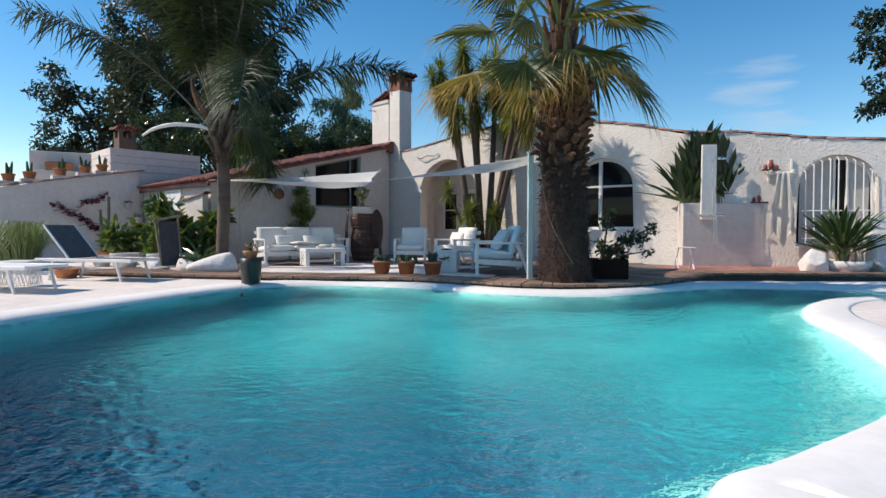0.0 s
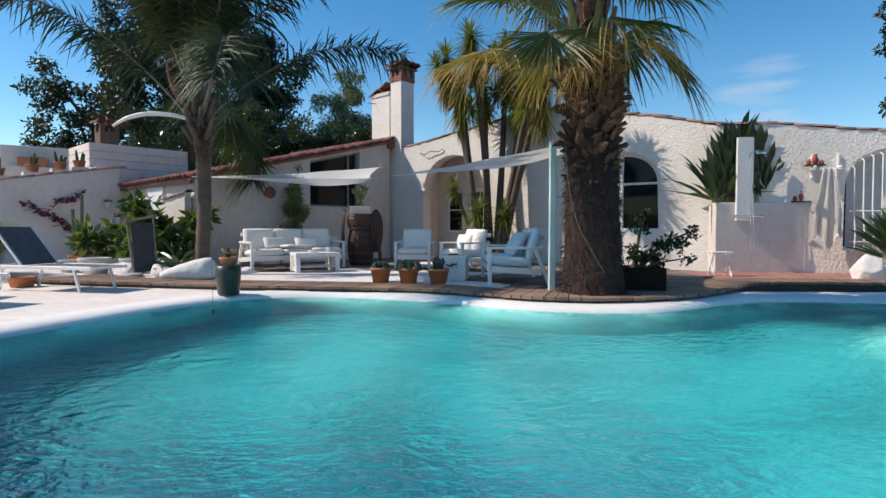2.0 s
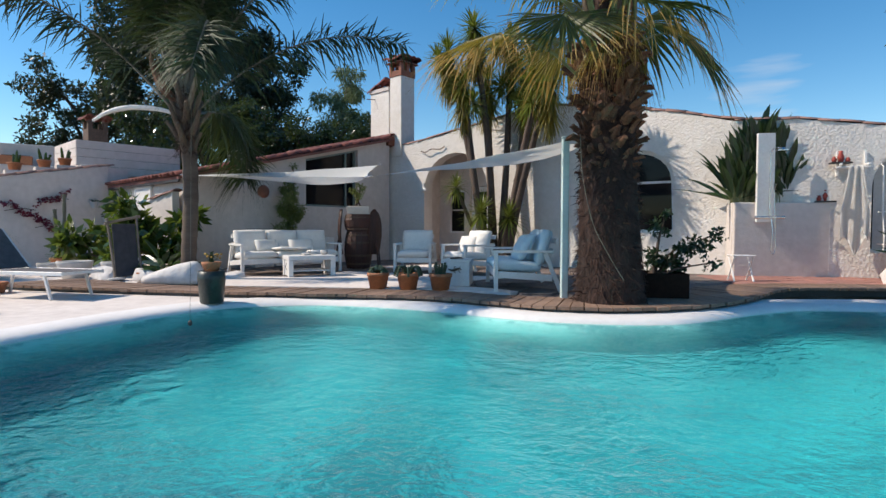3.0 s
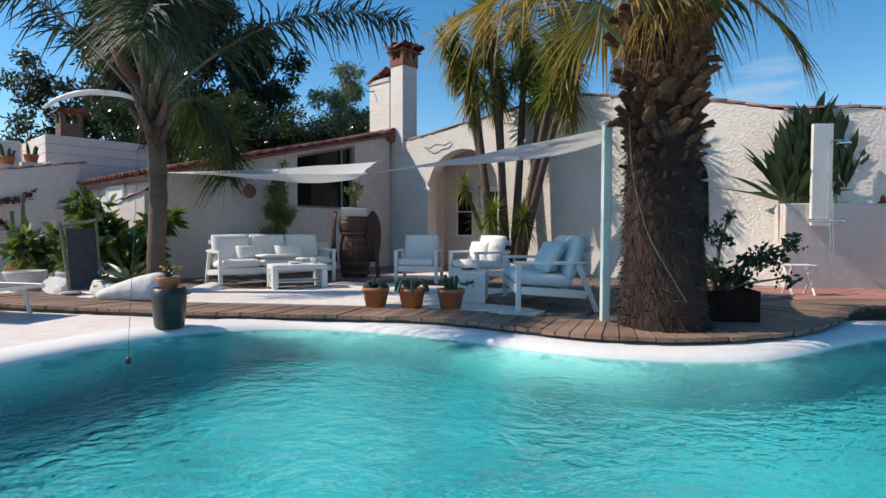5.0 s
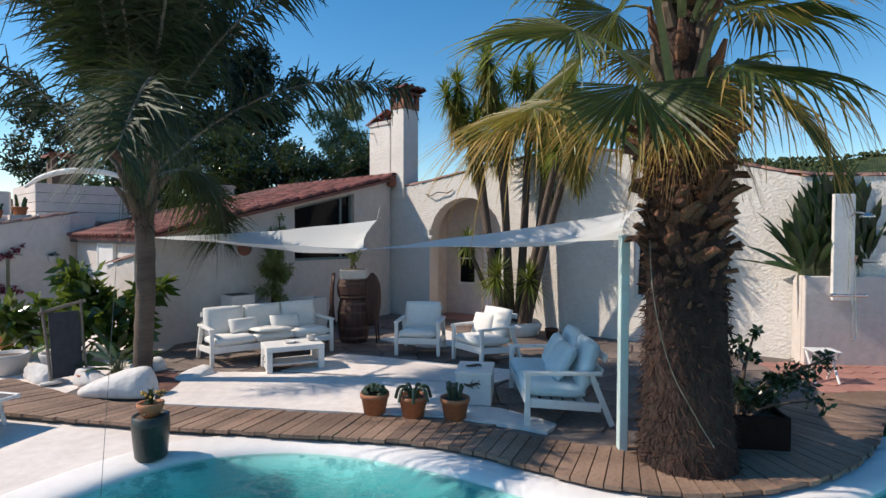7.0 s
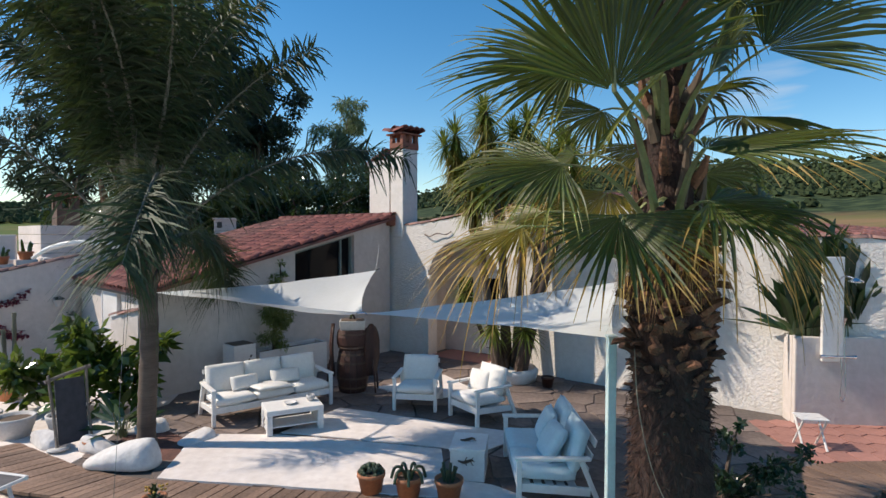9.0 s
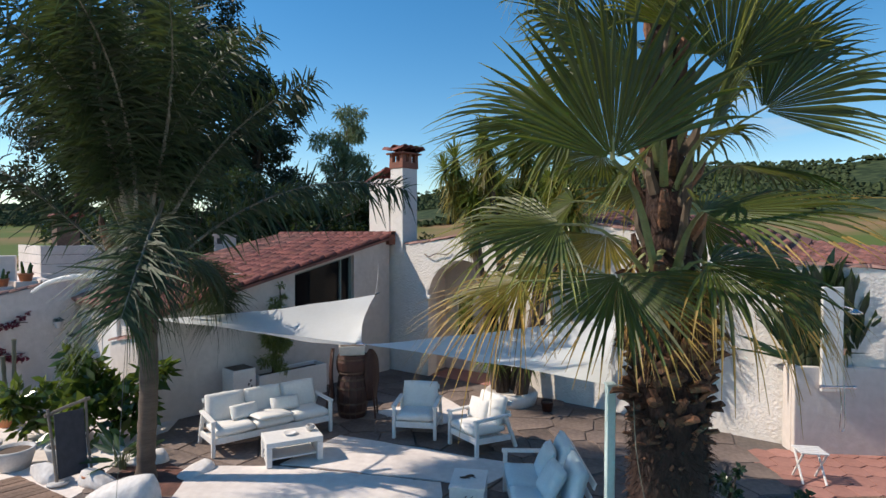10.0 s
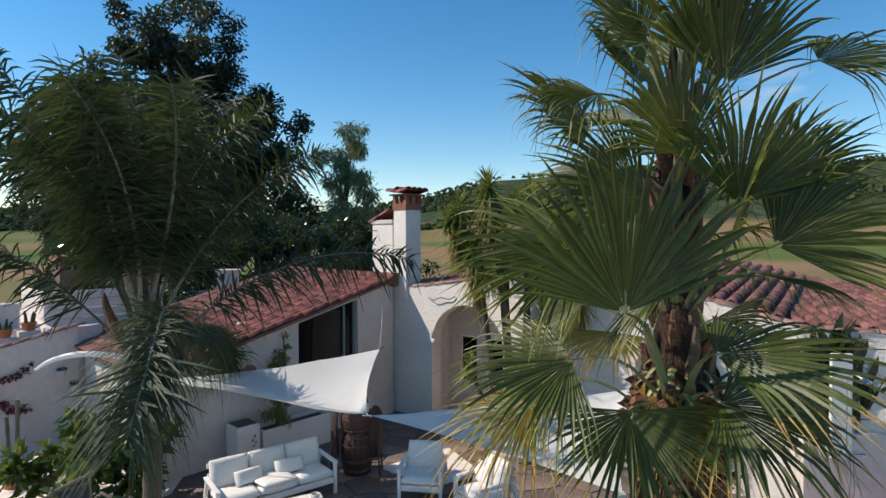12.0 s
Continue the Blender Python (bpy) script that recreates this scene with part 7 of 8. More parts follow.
def yucca():
    t = thing("yucca", pose(1.08, 15.0, -0.02), "tall many-stemmed yucca with spiky green heads", "yucca")
    rng = random.Random(9)
    heads = [mesh_from("leaf_head", *rosette(60 + k, 95, 0.56, 0.020), YUCCAGREEN) for k in range(3)]
    skirts = [mesh_from("dry_leaves", *rosette(70 + k, 90, 0.6, 0.02, -88, -35, 0.2), PALMYELLOW) for k in range(2)]
    stems = [((-0.25, 0.1), [(-0.55, 0.0, 2.2), (-1.15, -0.1, 5.0)]), ((-0.1, -0.1), [(-0.2, -0.2, 2.6), (-0.55, -0.3, 5.45)]), ((0.1, 0.0), [(0.25, 0.1, 2.6), (0.35, 0.2, 5.35)]),
             ((0.2, -0.1), [(0.55, -0.1, 2.2), (1.0, -0.1, 4.85)]), ((0.0, 0.15), [(-0.1, 0.3, 2.0), (-0.2, 0.4, 4.45)]), ((-0.15, -0.15), [(-0.5, -0.3, 1.8), (-0.8, -0.3, 4.3)]), ((0.25, 0.0), [(0.5, 0.0, 1.9), (0.65, -0.2, 4.25)]), ((0.1, -0.2), [(0.45, -0.7, 2.2), (0.85, -1.5, 4.6)]), ((0.2, -0.2), [(0.5, -0.9, 1.9), (0.95, -1.55, 3.95)])]
    for k, ((x, y), pts) in enumerate(stems):
        line = smooth_line([(x, y, 0.0), *pts], step=6)
        bm = bmesh.new()
        tube(bm, line, [0.10 - 0.045 * i / (len(line) - 1) for i in range(len(line))], 10)
        part("trunk", bm, BARK, t, smooth=True)
        end = Vector(pts[-1])
        share("leaf_head", heads[k % 3], t, Matrix.Translation(end) @ pose(0, 0, 0, rng.uniform(-12, 12), rng.uniform(-12, 12), rng.uniform(0, 360)))
        share("dry_leaves", skirts[k % 2], t, Matrix.Translation(end - Vector((0, 0, 0.25))) @ pose(0, 0, 0, 0, 0, rng.uniform(0, 360)))
        share("dry_leaves", skirts[(k + 1) % 2], t, Matrix.Translation(end - Vector((0, 0, 0.6))) @ pose(0, 0, 0, 0, 0, rng.uniform(0, 360)))
        for extra in range(2):
            q = line[int(len(line) * (0.84 + 0.08 * extra))] + Vector((rng.uniform(-0.3, 0.3), rng.uniform(-0.25, 0.25), 0.1))
            share("leaf_head", heads[(k + extra) % 3], t, Matrix.Translation(q) @ pose(0, 0, 0, rng.uniform(-25, 25), rng.uniform(-25, 25), rng.uniform(0, 360)) @ Matrix.Scale(0.85, 4))
    for x, y, z, s in ((-0.42, -0.75, 1.25, 1.0), (0.22, -0.7, 1.15, 0.95), (-0.95, -0.2, 1.85, 0.75), (0.75, 0.1, 2.9, 0.8)):
        share("leaf_head", heads[0], t, pose(x, y, z, rng.uniform(-15, 15), rng.uniform(-15, 15), rng.uniform(0, 360)) @ Matrix.Scale(s, 4))
        bm = bmesh.new()
        tube(bm, [(x * 0.6, y * 0.6, max(0.0, z - 0.9)), (x, y, z)], [0.05, 0.035], 8)
        part("trunk", bm, BARK, t, smooth=True)
    bm = bmesh.new()
    lathe(bm, [(0.5, 0), (0.56, 0.22), (0.5, 0.3), (0.44, 0.26)], 20)
    ring = tagged(part("bed_edge", bm, ROCK, smooth=True), "low whitewashed edge of the yucca bed", "bed edge", kind="structure")
    ring.matrix_basis = pose(1.1, 14.95, -0.03)
    plant_pot("clay_pot", pose(1.75, 14.35, 0.0), clay_profile(0.13, 0.2), REDWOOD, "small dark clay pot by the stucco wall", 0.1, 0.17)


yucca()


def paddle_leaves(seed, count, height, spread, blade, width, upright=0.75):
    """Strelitzia: long stalks with lance-shaped blades, fanning up from a clump."""
    rng = random.Random(seed)
    verts, faces, slots = [], [], []
    for k in range(count):
        az = rng.uniform(0, 2 * math.pi)
        out = spread * rng.uniform(0.1, 1.0)
        h = height * rng.uniform(0.3, 1.0) * (1 - 0.25 * out / spread)
        out *= 0.35 + 0.65 * h / height
        d = Vector((math.cos(az), math.sin(az), 0))
        o = d * 0.12 * rng.random()
        tip = o + d * out * 0.7 + Vector((0, 0, h * 0.62))
        line = [o.lerp(tip, r) + Vector((0, 0, 0.1 * math.sin(math.pi * r))) - d * 0.12 * math.sin(math.pi * r) * out for r in (0, 0.35, 0.7, 1)]
        s = Vector((-d.y, d.x, 0))
        before = len(faces)
        strip(verts, faces, line, [0.014, 0.012, 0.01, 0.009], s)
        slots += [1] * (len(faces) - before)
        way = ((tip - line[2]).normalized() * upright + d * (1 - upright) + Vector((0, 0, 0.8))).normalized()
        size = blade * rng.uniform(0.8, 1.15)
        pts, ws = [], []
        for r, w in ((0, 0.25), (0.2, 0.85), (0.45, 1.0), (0.75, 0.7), (1.0, 0.03)):
            q = tip + way * size * r
            q = q + d * 0.18 * size * r * r - Vector((0, 0, 0.10 * size * r * r))
            pts.append(q), ws.append(width * w)
        turn = rng.uniform(-0.9, 0.9)
        side = (s * math.cos(turn) + way.cross(s) * math.sin(turn)).normalized()
        before = len(faces)
        strip(verts, faces, pts, ws, side, 0.4, way.cross(side))
        slots += [0] * (len(faces) - before)
    return verts, faces, slots


def strelitzia(m, args, label):
    v, f, s = paddle_leaves(*args)
    t = thing("strelitzia", m, label, "plant")
    ob = new("leaves", mesh_from("leaves", v, f, [BIRDLEAF, PETIOLE], slots=s))
    ob.parent = t
    return t


for x, y, seed, tall, n in ((5.40, 12.47, 1, 1.35, 40), (5.62, 12.47, 5, 2.0, 60), (5.84, 12.45, 6, 2.3, 64), (6.08, 12.44, 2, 2.15, 60), (6.34, 12.42, 7, 1.85, 52), (6.60, 12.41, 8, 1.4, 40)):
    strelitzia(pose(x, y + 0.03, 1.20) @ Matrix.Diagonal((1.3, 0.42, 1, 1)), (seed, n, tall, 0.24, 0.72, 0.062, 0.97), "tall bird of paradise plant behind the shower wall")
plant_pot("white_bowl", pose(7.85, 10.95, 0.0), [(0.42, 0), (0.48, 0.1), (0.5, 0.2), (0.46, 0.2), (0.42, 0.12)], ROCK, "wide low white planting bowl", 0.43, 0.17)
strelitzia(pose(7.85, 10.95, 0.16), (3, 120, 1.15, 0.62, 0.55, 0.034, 0.9), "dense dark green spear-leaved plant in a white bowl")
strelitzia(pose(-5.0, 11.55, 0.0), (4, 16, 0.6, 0.35, 0.45, 0.045), "young spear-leaved plant beside the palm")


def leaf_cloud(seed, centres, count, size, shape=0.45, droop=0.3):
    """Many small leaves scattered over clumps (x, y, z, radius): a crown with gaps and an uneven edge."""
    rng = np.random.default_rng(seed)
    weight = np.array([c[3] ** 2 for c in centres])
    pick = rng.choice(len(centres), count, p=weight / weight.sum())
    c = np.array(centres)[pick]
    d = rng.normal(size=(count, 3))
    d /= np.linalg.norm(d, axis=1, keepdims=True)
    r = c[:, 3:4] * rng.random((count, 1)) ** 0.45 * (0.8 + 0.35 * rng.random((count, 1)))
    o = c[:, :3] + d * r * np.array([1, 1, 0.8])
    a = rng.normal(size=(count, 3)) + d * 0.6
    a[:, 2] -= droop * 1.5
    a /= np.linalg.norm(a, axis=1, keepdims=True)
    b = np.cross(a, rng.normal(size=(count, 3)))
    b /= np.linalg.norm(b, axis=1, keepdims=True)
    s = size * (0.6 + 0.8 * rng.random((count, 1)))
    v = np.stack([o, o + a * s * 0.5 + b * s * shape * 0.5, o + a * s, o + a * s * 0.5 - b * s * shape * 0.5], axis=1).reshape(-1, 3)
    f = [(4 * i, 4 * i + 1, 4 * i + 2, 4 * i + 3) for i in range(count)]
    return [tuple(p) for p in v], f


def tree(x, y, trunk_h, trunk_r, clumps, count, size, leaf_mat, label, seed, shape=0.45, droop=0.3, name="tree", bark=None):
    t = thing(name, pose(x, y, -0.2), label, "tree" if name == "tree" else name)
    rng = random.Random(seed)
    bm = bmesh.new()
    top = Vector((rng.uniform(-0.3, 0.3), rng.uniform(-0.3, 0.3), trunk_h))
    line = smooth_line([(0, 0, 0), (rng.uniform(-0.2, 0.2) * trunk_r * 4, 0, trunk_h * 0.5), tuple(top)], step=5)
    tube(bm, line, [trunk_r * (1 - 0.55 * i / (len(line) - 1)) for i in range(len(line))], 10)
    part("trunk", bm, bark or BARK, t, smooth=True)
    for cx, cy, cz, r in clumps:
        bm = bmesh.new()
        end = Vector((cx, cy, cz))
        start = line[max(2, min(len(line) - 1, int(len(line) * min(1, max(0.3, cz / (trunk_h * 1.6))))))]
        mid = start.lerp(end, 0.5) + Vector((0, 0, 0.08 * (end - start).length))
        branch = smooth_line([start, mid, end], step=4)
        tube(bm, branch, [trunk_r * 0.42 * (1 - 0.85 * i / (len(branch) - 1)) for i in range(len(branch))], 6)
        part("limb", bm, bark or BARK, t, smooth=True)
    small = []
    for cx, cy, cz, r in clumps:
        for k in range(7):
            d = Vector((rng.gauss(0, 1), rng.gauss(0, 1), rng.gauss(0, 0.8))).normalized() * r * rng.uniform(0.45, 1.0)
            small.append((cx + d.x, cy + d.y, cz + d.z, r * rng.uniform(0.28, 0.5)))
    v, f = leaf_cloud(seed, small, count, size, shape, droop)
    ob = new("crown", mesh_from("crown", v, f, leaf_mat))
    ob.parent = t
    return t


def clump_set(seed, n, rx, ry, z0, z1, r0, r1, narrow=0.35):
    rng = random.Random(seed)
    out = []
    for k in range(n):
        q = (k + rng.random()) / n
        z = z0 + (z1 - z0) * q
        w = (1 - narrow * q) * math.sqrt(rng.random())
        a = k * 2.39996
        out.append((rx * w * math.cos(a), ry * w * math.sin(a), z, rng.uniform(r0, r1)))
    return out


tree(-17.5, 38, 12, 0.5, clump_set(1, 30, 5.5, 4, 4.0, 18.5, 1.5, 2.6, 0.55), 46000, 0.30, TREELEAF, "tall dark tree behind the house", 1)
tree(-24.0, 39, 8, 0.4, clump_set(2, 14, 4.2, 3, 4.0, 11.5, 1.3, 2.2, 0.3), 15000, 0.28, TREELEAF, "broad dark tree behind the house", 2)
tree(-12.8, 40, 9, 0.4, clump_set(3, 16, 3.0, 2.4, 4.0, 13.5, 1.2, 1.9, 0.4), 20000, 0.28, TREELEAF, "slim dark tree behind the house", 3)
tree(-7.2, 41, 7, 0.3, clump_set(4, 12, 2.0, 2.0, 4.0, 11.6, 0.9, 1.5, 0.2), 9000, 0.42, WILLOWLEAF, "pale feathery tree with hanging sprays", 4, 0.16, 1.0)
tree(-5.6, 23.5, 3.0, 0.16, clump_set(5, 18, 3.0, 1.5, 1.8, 5.4, 0.8, 1.2, 0.2), 26000, 0.14, GLOSSLEAF, "dense glossy-leaved tree close behind the tiled roof", 5)
tree(-9.8, 24.0, 3.0, 0.16, clump_set(6, 16, 2.8, 1.5, 1.8, 6.0, 0.8, 1.25, 0.2), 22000, 0.14, GLOSSLEAF, "dense glossy-leaved tree close behind the tiled roof", 6)
tree(-3.3, 24.6, 2.6, 0.14, clump_set(10, 14, 1.9, 1.3, 1.6, 4.9, 0.7, 1.1, 0.2), 16000, 0.14, GLOSSLEAF, "dense glossy-leaved tree close behind the chimney", 10)
tree(-15.0, 27.0, 2.5, 0.2, clump_set(9, 11, 3.2, 1.6, 1.5, 4.2, 0.9, 1.3, 0.2), 8000, 0.2, GLOSSLEAF, "low glossy-leaved tree behind the garden wall", 9)
tree(21.7, 26, 7, 0.3, clump_set(7, 10, 2.0, 2.0, 7.0, 11.5, 0.9, 1.5, 0.2), 8000, 0.28, TREELEAF, "dark pine at the edge of the garden", 7)


def broad_shrub(name, m, clumps, count, size, mat, label, seed, category="shrub", shape=0.5, droop=0.15, stems=5):
    t = thing(name, m, label, category)
    rng = random.Random(seed)
    for k in range(stems):
        cx, cy, cz, r = clumps[k % len(clumps)]
        bm = bmesh.new()
        line = smooth_line([(rng.uniform(-0.08, 0.08), rng.uniform(-0.08, 0.08), 0), (cx * 0.4, cy * 0.4, cz * 0.6), (cx, cy, cz)], step=4)
        tube(bm, line, [0.022 - 0.014 * i / (len(line) - 1) for i in range(len(line))], 6)
        part("stem", bm, BARK, t)
    small = []
    for cx, cy, cz, r in clumps:
        for k in range(5):
            d = Vector((rng.gauss(0, 1), rng.gauss(0, 1), rng.gauss(0, 0.8))).normalized() * r * rng.uniform(0.3, 0.9)
            small.append((cx + d.x, cy + d.y, max(0.06, cz + d.z), r * rng.uniform(0.35, 0.6)))
    v, f = leaf_cloud(seed, small, count, size, shape, droop)
    ob = new("foliage", mesh_from("foliage", v, f, mat))
    ob.parent = t
    return t


broad_shrub("rubber_plant", pose(-6.4, 12.75, -0.02), [(-1.15, -0.1, 0.5, 0.36), (-0.75, -0.1, 0.55, 0.42), (-0.35, 0.1, 0.8, 0.42), (0.1, 0.0, 1.1, 0.36), (0.45, 0.1, 0.85, 0.42), (0.85, 0.1, 0.75, 0.42), (0.1, -0.25, 0.45, 0.45), (0.75, -0.15, 0.4, 0.4), (-0.1, 0.1, 1.35, 0.22), (1.1, 0.2, 1.15, 0.3)], 1500, 0.25, RUBBER, "large rubber plant with broad glossy leaves", 21, shape=0.42, droop=0.25, stems=8)
broad_shrub("rose_shrub", pose(2.60, 9.08, 0.24), [(0.0, 0.0, 0.25, 0.22), (0.25, -0.1, 0.4, 0.2), (0.1, 0.05, 0.65, 0.16), (0.5, -0.1, 0.45, 0.18), (0.72, -0.05, 0.5, 0.16), (0.35, 0.1, 0.2, 0.2), (0.85, -0.1, 0.62, 0.1), (0.15, 0.0, 0.85, 0.08), (0.62, -0.15, 0.2, 0.14)], 1000, 0.07, DARKLEAF, "loose dark-leaved shrub growing from the brown planter", 22, shape=0.55, stems=9)
broad_shrub("bamboo", on(WINDOW_END, GABLE) @ pose(1.42, -0.36, 0.56), [(0, 0, 0.35, 0.3), (0.08, 0, 0.7, 0.34), (-0.06, 0, 0.95, 0.32), (0.1, 0.02, 1.2, 0.24), (0.05, 0.05, 1.5, 0.14)], 3600, 0.12, BAMBOO, "feathery yellow-green bamboo against the wall", 23, shape=0.14, droop=0.8, stems=8)
broad_shrub("trough_plant", pose(-2.02, 14.02, 1.36), [(0, 0, 0.2, 0.13), (0.05, 0, 0.42, 0.1), (-0.05, 0.02, 0.3, 0.12)], 260, 0.07, BAMBOO, "yellow-green plant in the white trough", 24, shape=0.4, stems=5)
broad_shrub("climbing_shoots", on(WINDOW_END, GABLE) @ pose(1.75, -0.05, 1.5), [(0, 0, 0.3, 0.1), (0.05, 0, 0.6, 0.1), (0.0, 0, 0.85, 0.08)], 160, 0.08, BAMBOO, "thin yellow-green shoots climbing the wall", 25, shape=0.3, stems=3)


def grass_clump(m, seed, count, height, mat, label):
    rng = random.Random(seed)
    verts, faces = [], []
    for k in range(count):
        az = rng.uniform(0, 2 * math.pi)
        d = Vector((math.cos(az), math.sin(az), 0))
        o = d * 0.25 * rng.random()
        h, out = height * rng.uniform(0.6, 1.05), rng.uniform(0.1, 0.7)
        pts = [o, o + d * out * 0.2 + Vector((0, 0, h * 0.6)), o + d * out * 0.6 + Vector((0, 0, h)), o + d * out * 1.15 + Vector((0, 0, h * rng.uniform(0.6, 0.95)))]
        strip(verts, faces, pts, [0.007, 0.007, 0.005, 0.001], Vector((-d.y, d.x, 0)))
    t = thing("ornamental_grass", m, label, "grass")
    ob = new("blades", mesh_from("blades", verts, faces, mat))
    ob.parent = t


grass_clump(pose(-8.25, 10.95, -0.03), 1, 800, 0.95, GRASS, "tall arching pale green ornamental grass")
grass_clump(pose(-8.8, 11.4, -0.03), 2, 500, 0.85, GRASS, "tall arching pale green ornamental grass")


def cacti():
    t = thing("column_cactus", pose(-8.1, 13.35, 0.2), "pair of tall thin grey-brown column cacti", "cactus")
    for x, h, r in ((-0.08, 1.05, 0.035), (0.08, 1.36, 0.035)):
        bm = bmesh.new()
        line = smooth_line([(x, 0, 0), (x * 1.1, 0.01, h * 0.5), (x * 1.3, 0, h)], step=8)
        tube(bm, line, [r * (1 + 0.1 * math.sin(i * 1.7)) for i in range(len(line))], 10)
        part("stem", bm, CACTUS, t)
    v, f = rosette(5, 40, 0.3, 0.03, -10, 80)
    ob = new("young_leaves", mesh_from("young_leaves", v, f, RUBBER))
    ob.parent, ob.location = t, (0.0, -0.05, 0.05)
    # the small plants in the three clay pots
    bm = bmesh.new()
    rng = random.Random(8)
    for k in range(70):
        a, e, r = rng.uniform(0, 6.28), rng.uniform(0, 1), 0.13
        p = Vector((r * math.cos(a) * math.sqrt(1 - e * e), r * math.sin(a) * math.sqrt(1 - e * e), 0.10 * e))
        bmesh.ops.create_icosphere(bm, subdivisions=1, radius=rng.uniform(0.022, 0.034), matrix=Matrix.Translation(p))
    ob = tagged(part("cushion_cactus", bm, SUCCULENT), "mound of small grey-green cushion cacti", "cactus")
    ob.matrix_basis = pose(-1.08, 9.84, 0.22)
    for (x, y, n) in ((-0.64, 9.74, 7), (-0.18, 9.68, 6)):
        t = thing("trailing_cactus", pose(x, y, 0.2), "dark trailing cactus hanging over its clay pot" if n == 7 else "small upright dark cactus in its clay pot", "cactus")
        for k in range(n):
            a = k * 6.28 / n + 0.3
            d = Vector((math.cos(a), math.sin(a), 0))
            bm = bmesh.new()
            if n == 7:
                line = smooth_line([d * 0.03, d * 0.08 + Vector((0, 0, 0.12)), d * 0.16 + Vector((0, 0, 0.12)), d * 0.2 + Vector((0, 0, 0.0))], step=5)
            else:
                line = smooth_line([d * 0.05, d * 0.07 + Vector((0, 0, 0.1)), d * 0.09 + Vector((0, 0, 0.16 + 0.02 * (k % 3)))], step=5)
            tube(bm, line, 0.018, 8)
            part("stem", bm, SUCCULENT, t)
    v, f = rosette(15, 40, 0.13, 0.018, 10, 85)
    t = thing("succulent", pose(-3.02, 8.74, 0.44), "flowering succulent in the small clay bowl", "succulent")
    ob = new("leaves", mesh_from("leaves", v, f, SUCCULENT))
    ob.parent = t
    bm = bmesh.new()
    for k in range(14):
        p = Vector((rng.uniform(-0.09, 0.09), rng.uniform(-0.09, 0.09), rng.uniform(0.05, 0.12)))
        bmesh.ops.create_icosphere(bm, subdivisions=1, radius=0.015, matrix=Matrix.Translation(p))
    part("blossom", bm, YELLOWFLOWER, t, "small yellow blossoms")


cacti()


def wall_plants():
    m = on(WEST_LOW, WEST_TOP)
    for s, z, rx, n in ((3.81, 1.27, 0.30, 190), (4.46, 1.55, 0.34, 190), (4.42, 0.90, 0.32, 260)):
        t = thing("bougainvillea", m @ pose(s, -0.06, z), "dark red bougainvillea spray on the white wall", "climber")
        rng = random.Random(int(s * 100))
        v, f = leaf_cloud(int(s * 10), [(rx * (2 * k / 6 - 1), -0.02, 0.05 * math.sin(k * 1.3) - 0.16 * rx * (k - 3) * (-1 if s > 4.44 else 1), 0.05 + 0.035 * math.sin(math.pi * k / 6)) for k in range(7)], n, 0.06, 0.7)
        ob = new("blossom_spray", mesh_from("blossom_spray", v, f, REDBRACT))
        ob.parent = t
        bm = bmesh.new()
        tube(bm, smooth_line([(-rx, 0.0, -0.03), (0, 0, 0.03), (rx, 0, 0.0)]), 0.008, 5)
        part("stem", bm, BARK, t)
    for s, z in ((5.35, 1.36), (5.62, 0.98)):
        t = thing("wall_pot", m @ pose(s, -0.11, z), "small white half-round pot hung on the wall", "wall pot", "white wall pots")
        bm = bmesh.new()
        lathe(bm, [(0.05, 0), (0.10, 0.13), (0.105, 0.15), (0.09, 0.15)], 16)
        part("body", bm, STONEPOT, t)
        v, f = leaf_cloud(int(s * 77), [(0, 0, 0.18, 0.09)], 60, 0.06, 0.4)
        ob = new("plant", mesh_from("plant", v, f, DARKLEAF))
        ob.parent = t
    # pots with cacti along the roof edge
    rng = random.Random(17)
    for k, s in enumerate((2.3, 2.75, 3.2, 3.9, 4.5, 4.95)):
        z = float(np.interp(s, [0, 2.4, 5.74], [1.25, 1.78, 2.44])) + 0.12
        p = m @ Vector((s, 0.45, z))
        bm = bmesh.new()
        uv_box(bm, (p.x, p.y), -0.2, 0.2, -0.12, 0.12, z - 0.12, z, 0.01)
        tagged(part("roof_ledge", bm, RENDER), "white ledge on the garden wall", "ledge", kind="structure")
        plant_pot("clay_pot", pose(p.x, p.y, z), clay_profile(0.15, 0.18), CLAY, "terracotta pot on the wall top", 0.12, 0.15, group="pots on the wall top")
        t = thing("potted_cactus", pose(p.x, p.y, z + 0.14), "small green cactus in a pot on the wall top", "cactus", "cacti on the wall top")
        for j in range(3):
            bm = bmesh.new()
            d = Vector((rng.uniform(-0.08, 0.08), rng.uniform(-0.08, 0.08), 0))
            tube(bm, smooth_line([d, d * 1.3 + Vector((0, 0, 0.12)), d * 1.8 + Vector((0, 0, rng.uniform(0.18, 0.34)))], step=5), [0.03, 0.034, 0.036, 0.036, 0.036, 0.034, 0.032, 0.03, 0.026, 0.02, 0.01][:11], 8)
            part("stem", bm, RUBBER, t)


wall_plants()


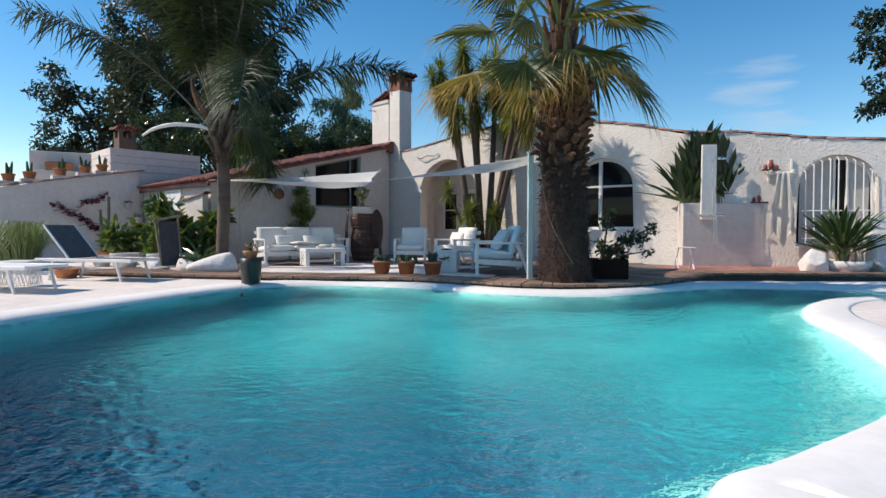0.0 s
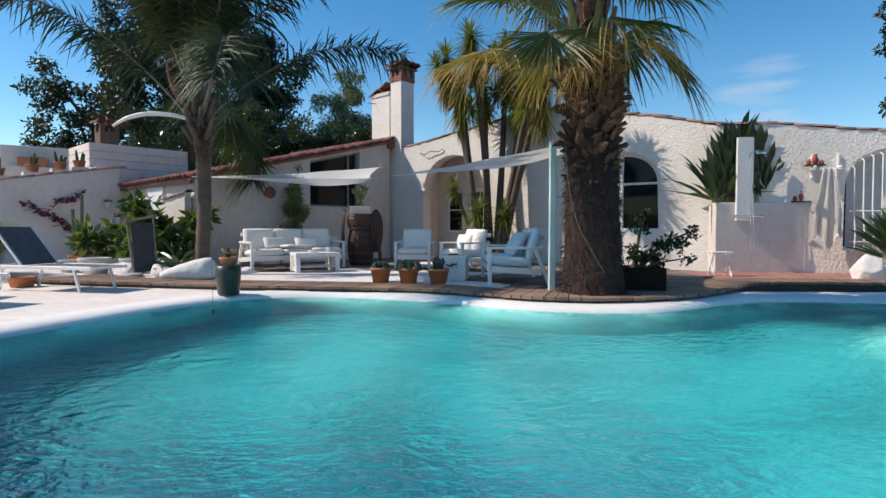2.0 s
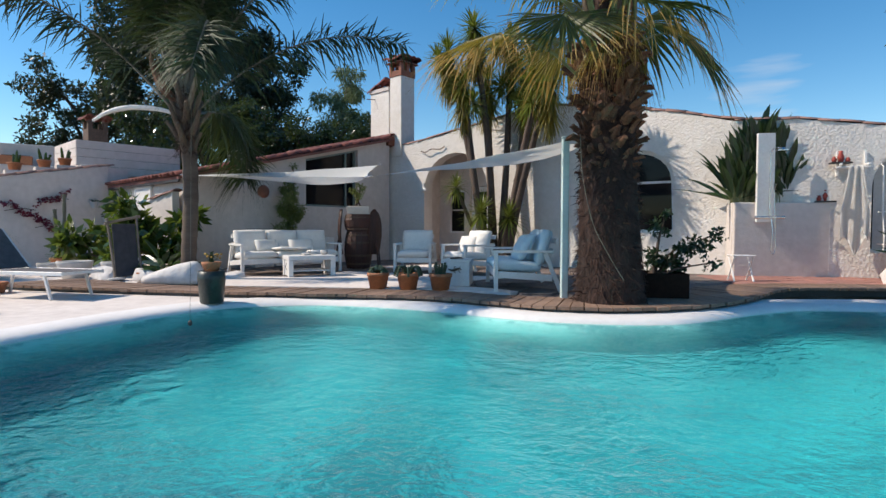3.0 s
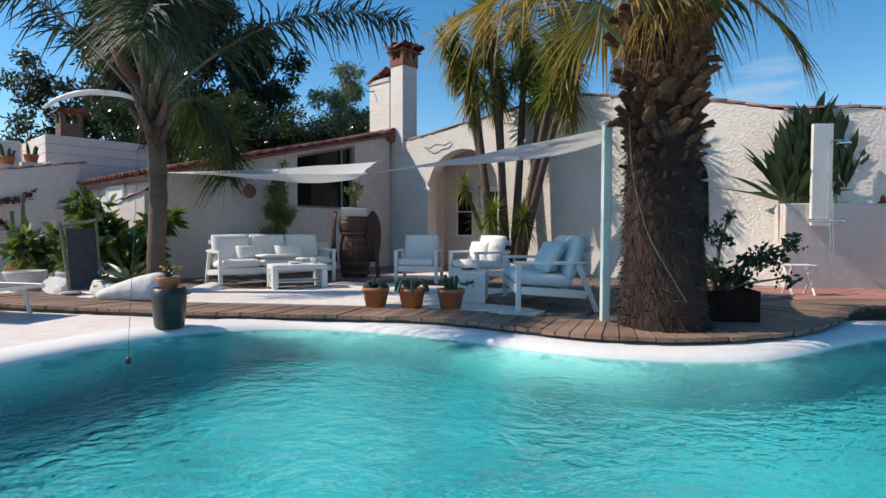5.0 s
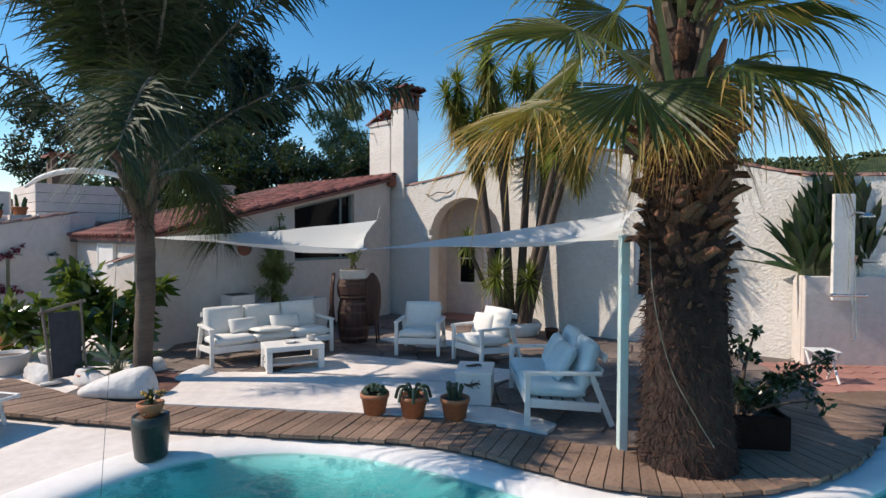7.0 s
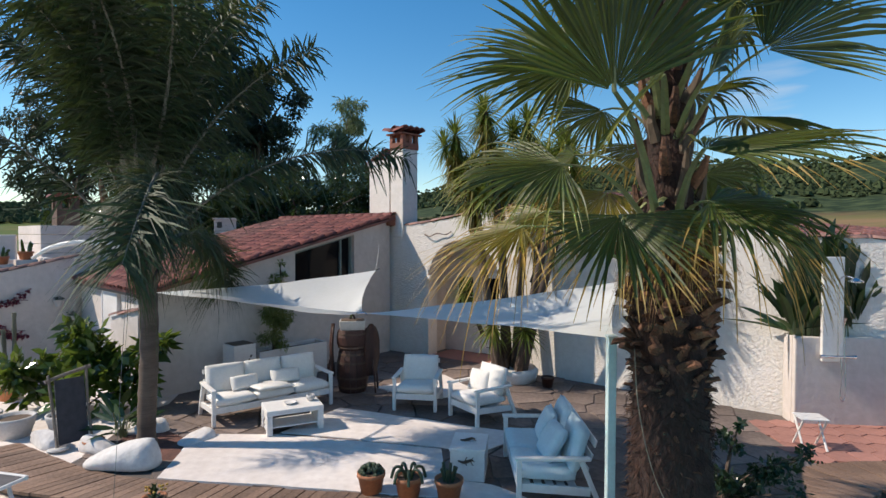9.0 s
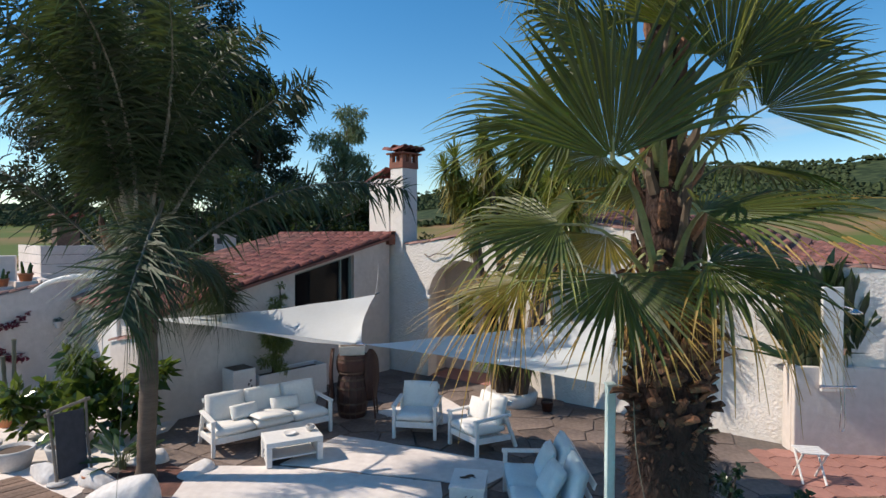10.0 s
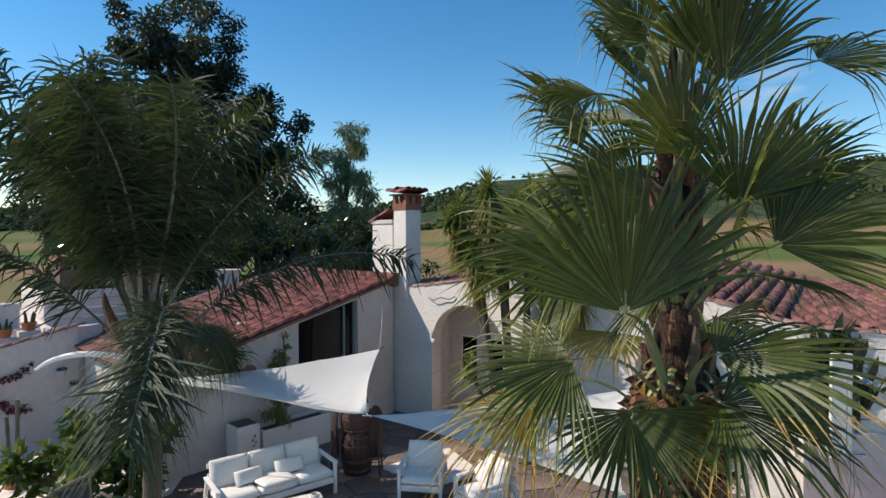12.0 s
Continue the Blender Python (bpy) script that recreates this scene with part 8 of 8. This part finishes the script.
def hanging_bits():
    # white curved arm fastened to the palm
    t = thing("bracket_arm", None, "white curved arm fastened to the feather palm", "bracket")
    bm = bmesh.new()
    line = smooth_line([(-4.52, 11.15, 2.70), (-4.8, 11.12, 2.82), (-5.3, 11.1, 2.86), (-5.7, 11.1, 2.78), (-5.95, 11.1, 2.64)], step=6)
    tube(bm, line, [0.022 + 0.02 * math.sin(math.pi * min(1, i / (len(line) - 1) * 1.05)) for i in range(len(line))], 8)
    part("arm", bm, WHITEPAINT, t, smooth=True)
    # weighted line that hangs over the pool
    s = thing("weighted_line", None, "thin line with a small dark weight hanging over the pool", "line")
    bm = bmesh.new()
    tube(bm, [(-4.4, 11.0, 4.6), (-3.3, 8.9, 3.2), (-2.72, 7.5, 0.1), (-2.70, 7.45, -0.06)], 0.0025, 4)
    part("cord", bm, PALESTALK, s)
    bm = bmesh.new()
    lathe(bm, [(0.005, 0.0), (0.022, 0.012), (0.02, 0.045), (0.006, 0.06)], 10, (-2.70, 7.45, -0.12))
    part("weight", bm, DARKWOOD, s)


hanging_bits()

# stone pots and a clay pot by the planting
for x, y, r, h, lab in ((-6.6, 11.55, 0.28, 0.3, "pale stone trough beside the rubber plant"), (-6.0, 11.75, 0.24, 0.28, "pale stone pot beside the rubber plant"), (-7.3, 11.9, 0.2, 0.24, "pale stone pot beside the rubber plant")):
    plant_pot("stone_pot", pose(x, y, -0.012), [(r * 0.7, 0), (r, h * 0.9), (r, h), (r * 0.86, h), (r * 0.8, h * 0.8)], STONEPOT, lab, r * 0.82, h * 0.85, group="stone pots by the planting")
plant_pot("clay_pot", pose(-5.1, 11.05, 0.0), clay_profile(0.14, 0.14), CLAY, "low clay bowl beside the chalkboard", 0.11, 0.11)
plant_pot("clay_pot", pose(-6.6, 9.75, -0.07), clay_profile(0.2, 0.16), CLAY, "yellow-brown clay bowl behind the lounger", 0.15, 0.13)


def far_woods():
    """The woods on the hills: many small uneven crowns, nobody could count them."""
    rng = random.Random(77)
    verts, faces = [], []
    for k in range(9000):
        az = rng.uniform(-45, 48)
        dist = 250 + 300 * rng.random() ** 1.3
        a = radians(90 - az)
        f = min(max((dist - 120) / 420, 0), 1)
        h = -0.2 + ridge(az) * 540 * f ** 1.5 * (1 + 0.22 * noise.noise(Vector((math.cos(a) * 3, math.sin(a) * 3, dist / 260))))
        if noise.noise(Vector((az * 0.09, dist * 0.014, 4.0))) + 0.0026 * (dist - 330) < 0:
            continue
        size = rng.uniform(1.2, 3.0)
        c = Vector((dist * math.cos(a), 6 + dist * math.sin(a), h + size * 0.35))
        i = len(verts)
        for q in range(6):
            b = q * math.pi / 3 + rng.uniform(-0.4, 0.4)
            verts.append(c + Vector((math.cos(b), math.sin(b), 0)) * size * rng.uniform(0.7, 1.15) + Vector((0, 0, rng.uniform(-0.3, 0.2) * size)))
        for q in range(3):
            b = q * 2 * math.pi / 3 + rng.uniform(-0.5, 0.5)
            verts.append(c + Vector((math.cos(b), math.sin(b), 0)) * size * rng.uniform(0.3, 0.6) + Vector((0, 0, rng.uniform(0.6, 1.0) * size)))
        for q in range(6):
            faces.append((i + q, i + (q + 1) % 6, i + 6 + (q // 2)))
        for q in range(3):
            faces.append((i + 6 + q, i + (2 * q + 2) % 6, i + 6 + (q + 1) % 3))
        faces.append((i + 6, i + 7, i + 8))
    m = material("far_tree_crowns", (0.055, 0.07, 0.03), (0.028, 0.04, 0.018), scale=0.4, rough=0.95, bump=0.0, per_island=0.4, spec=0.1)
    tagged(new("far_woods", mesh_from("far_woods", verts, faces, m)), "olive woods scattered over the distant hills", "woods", kind="stuff")


far_woods()
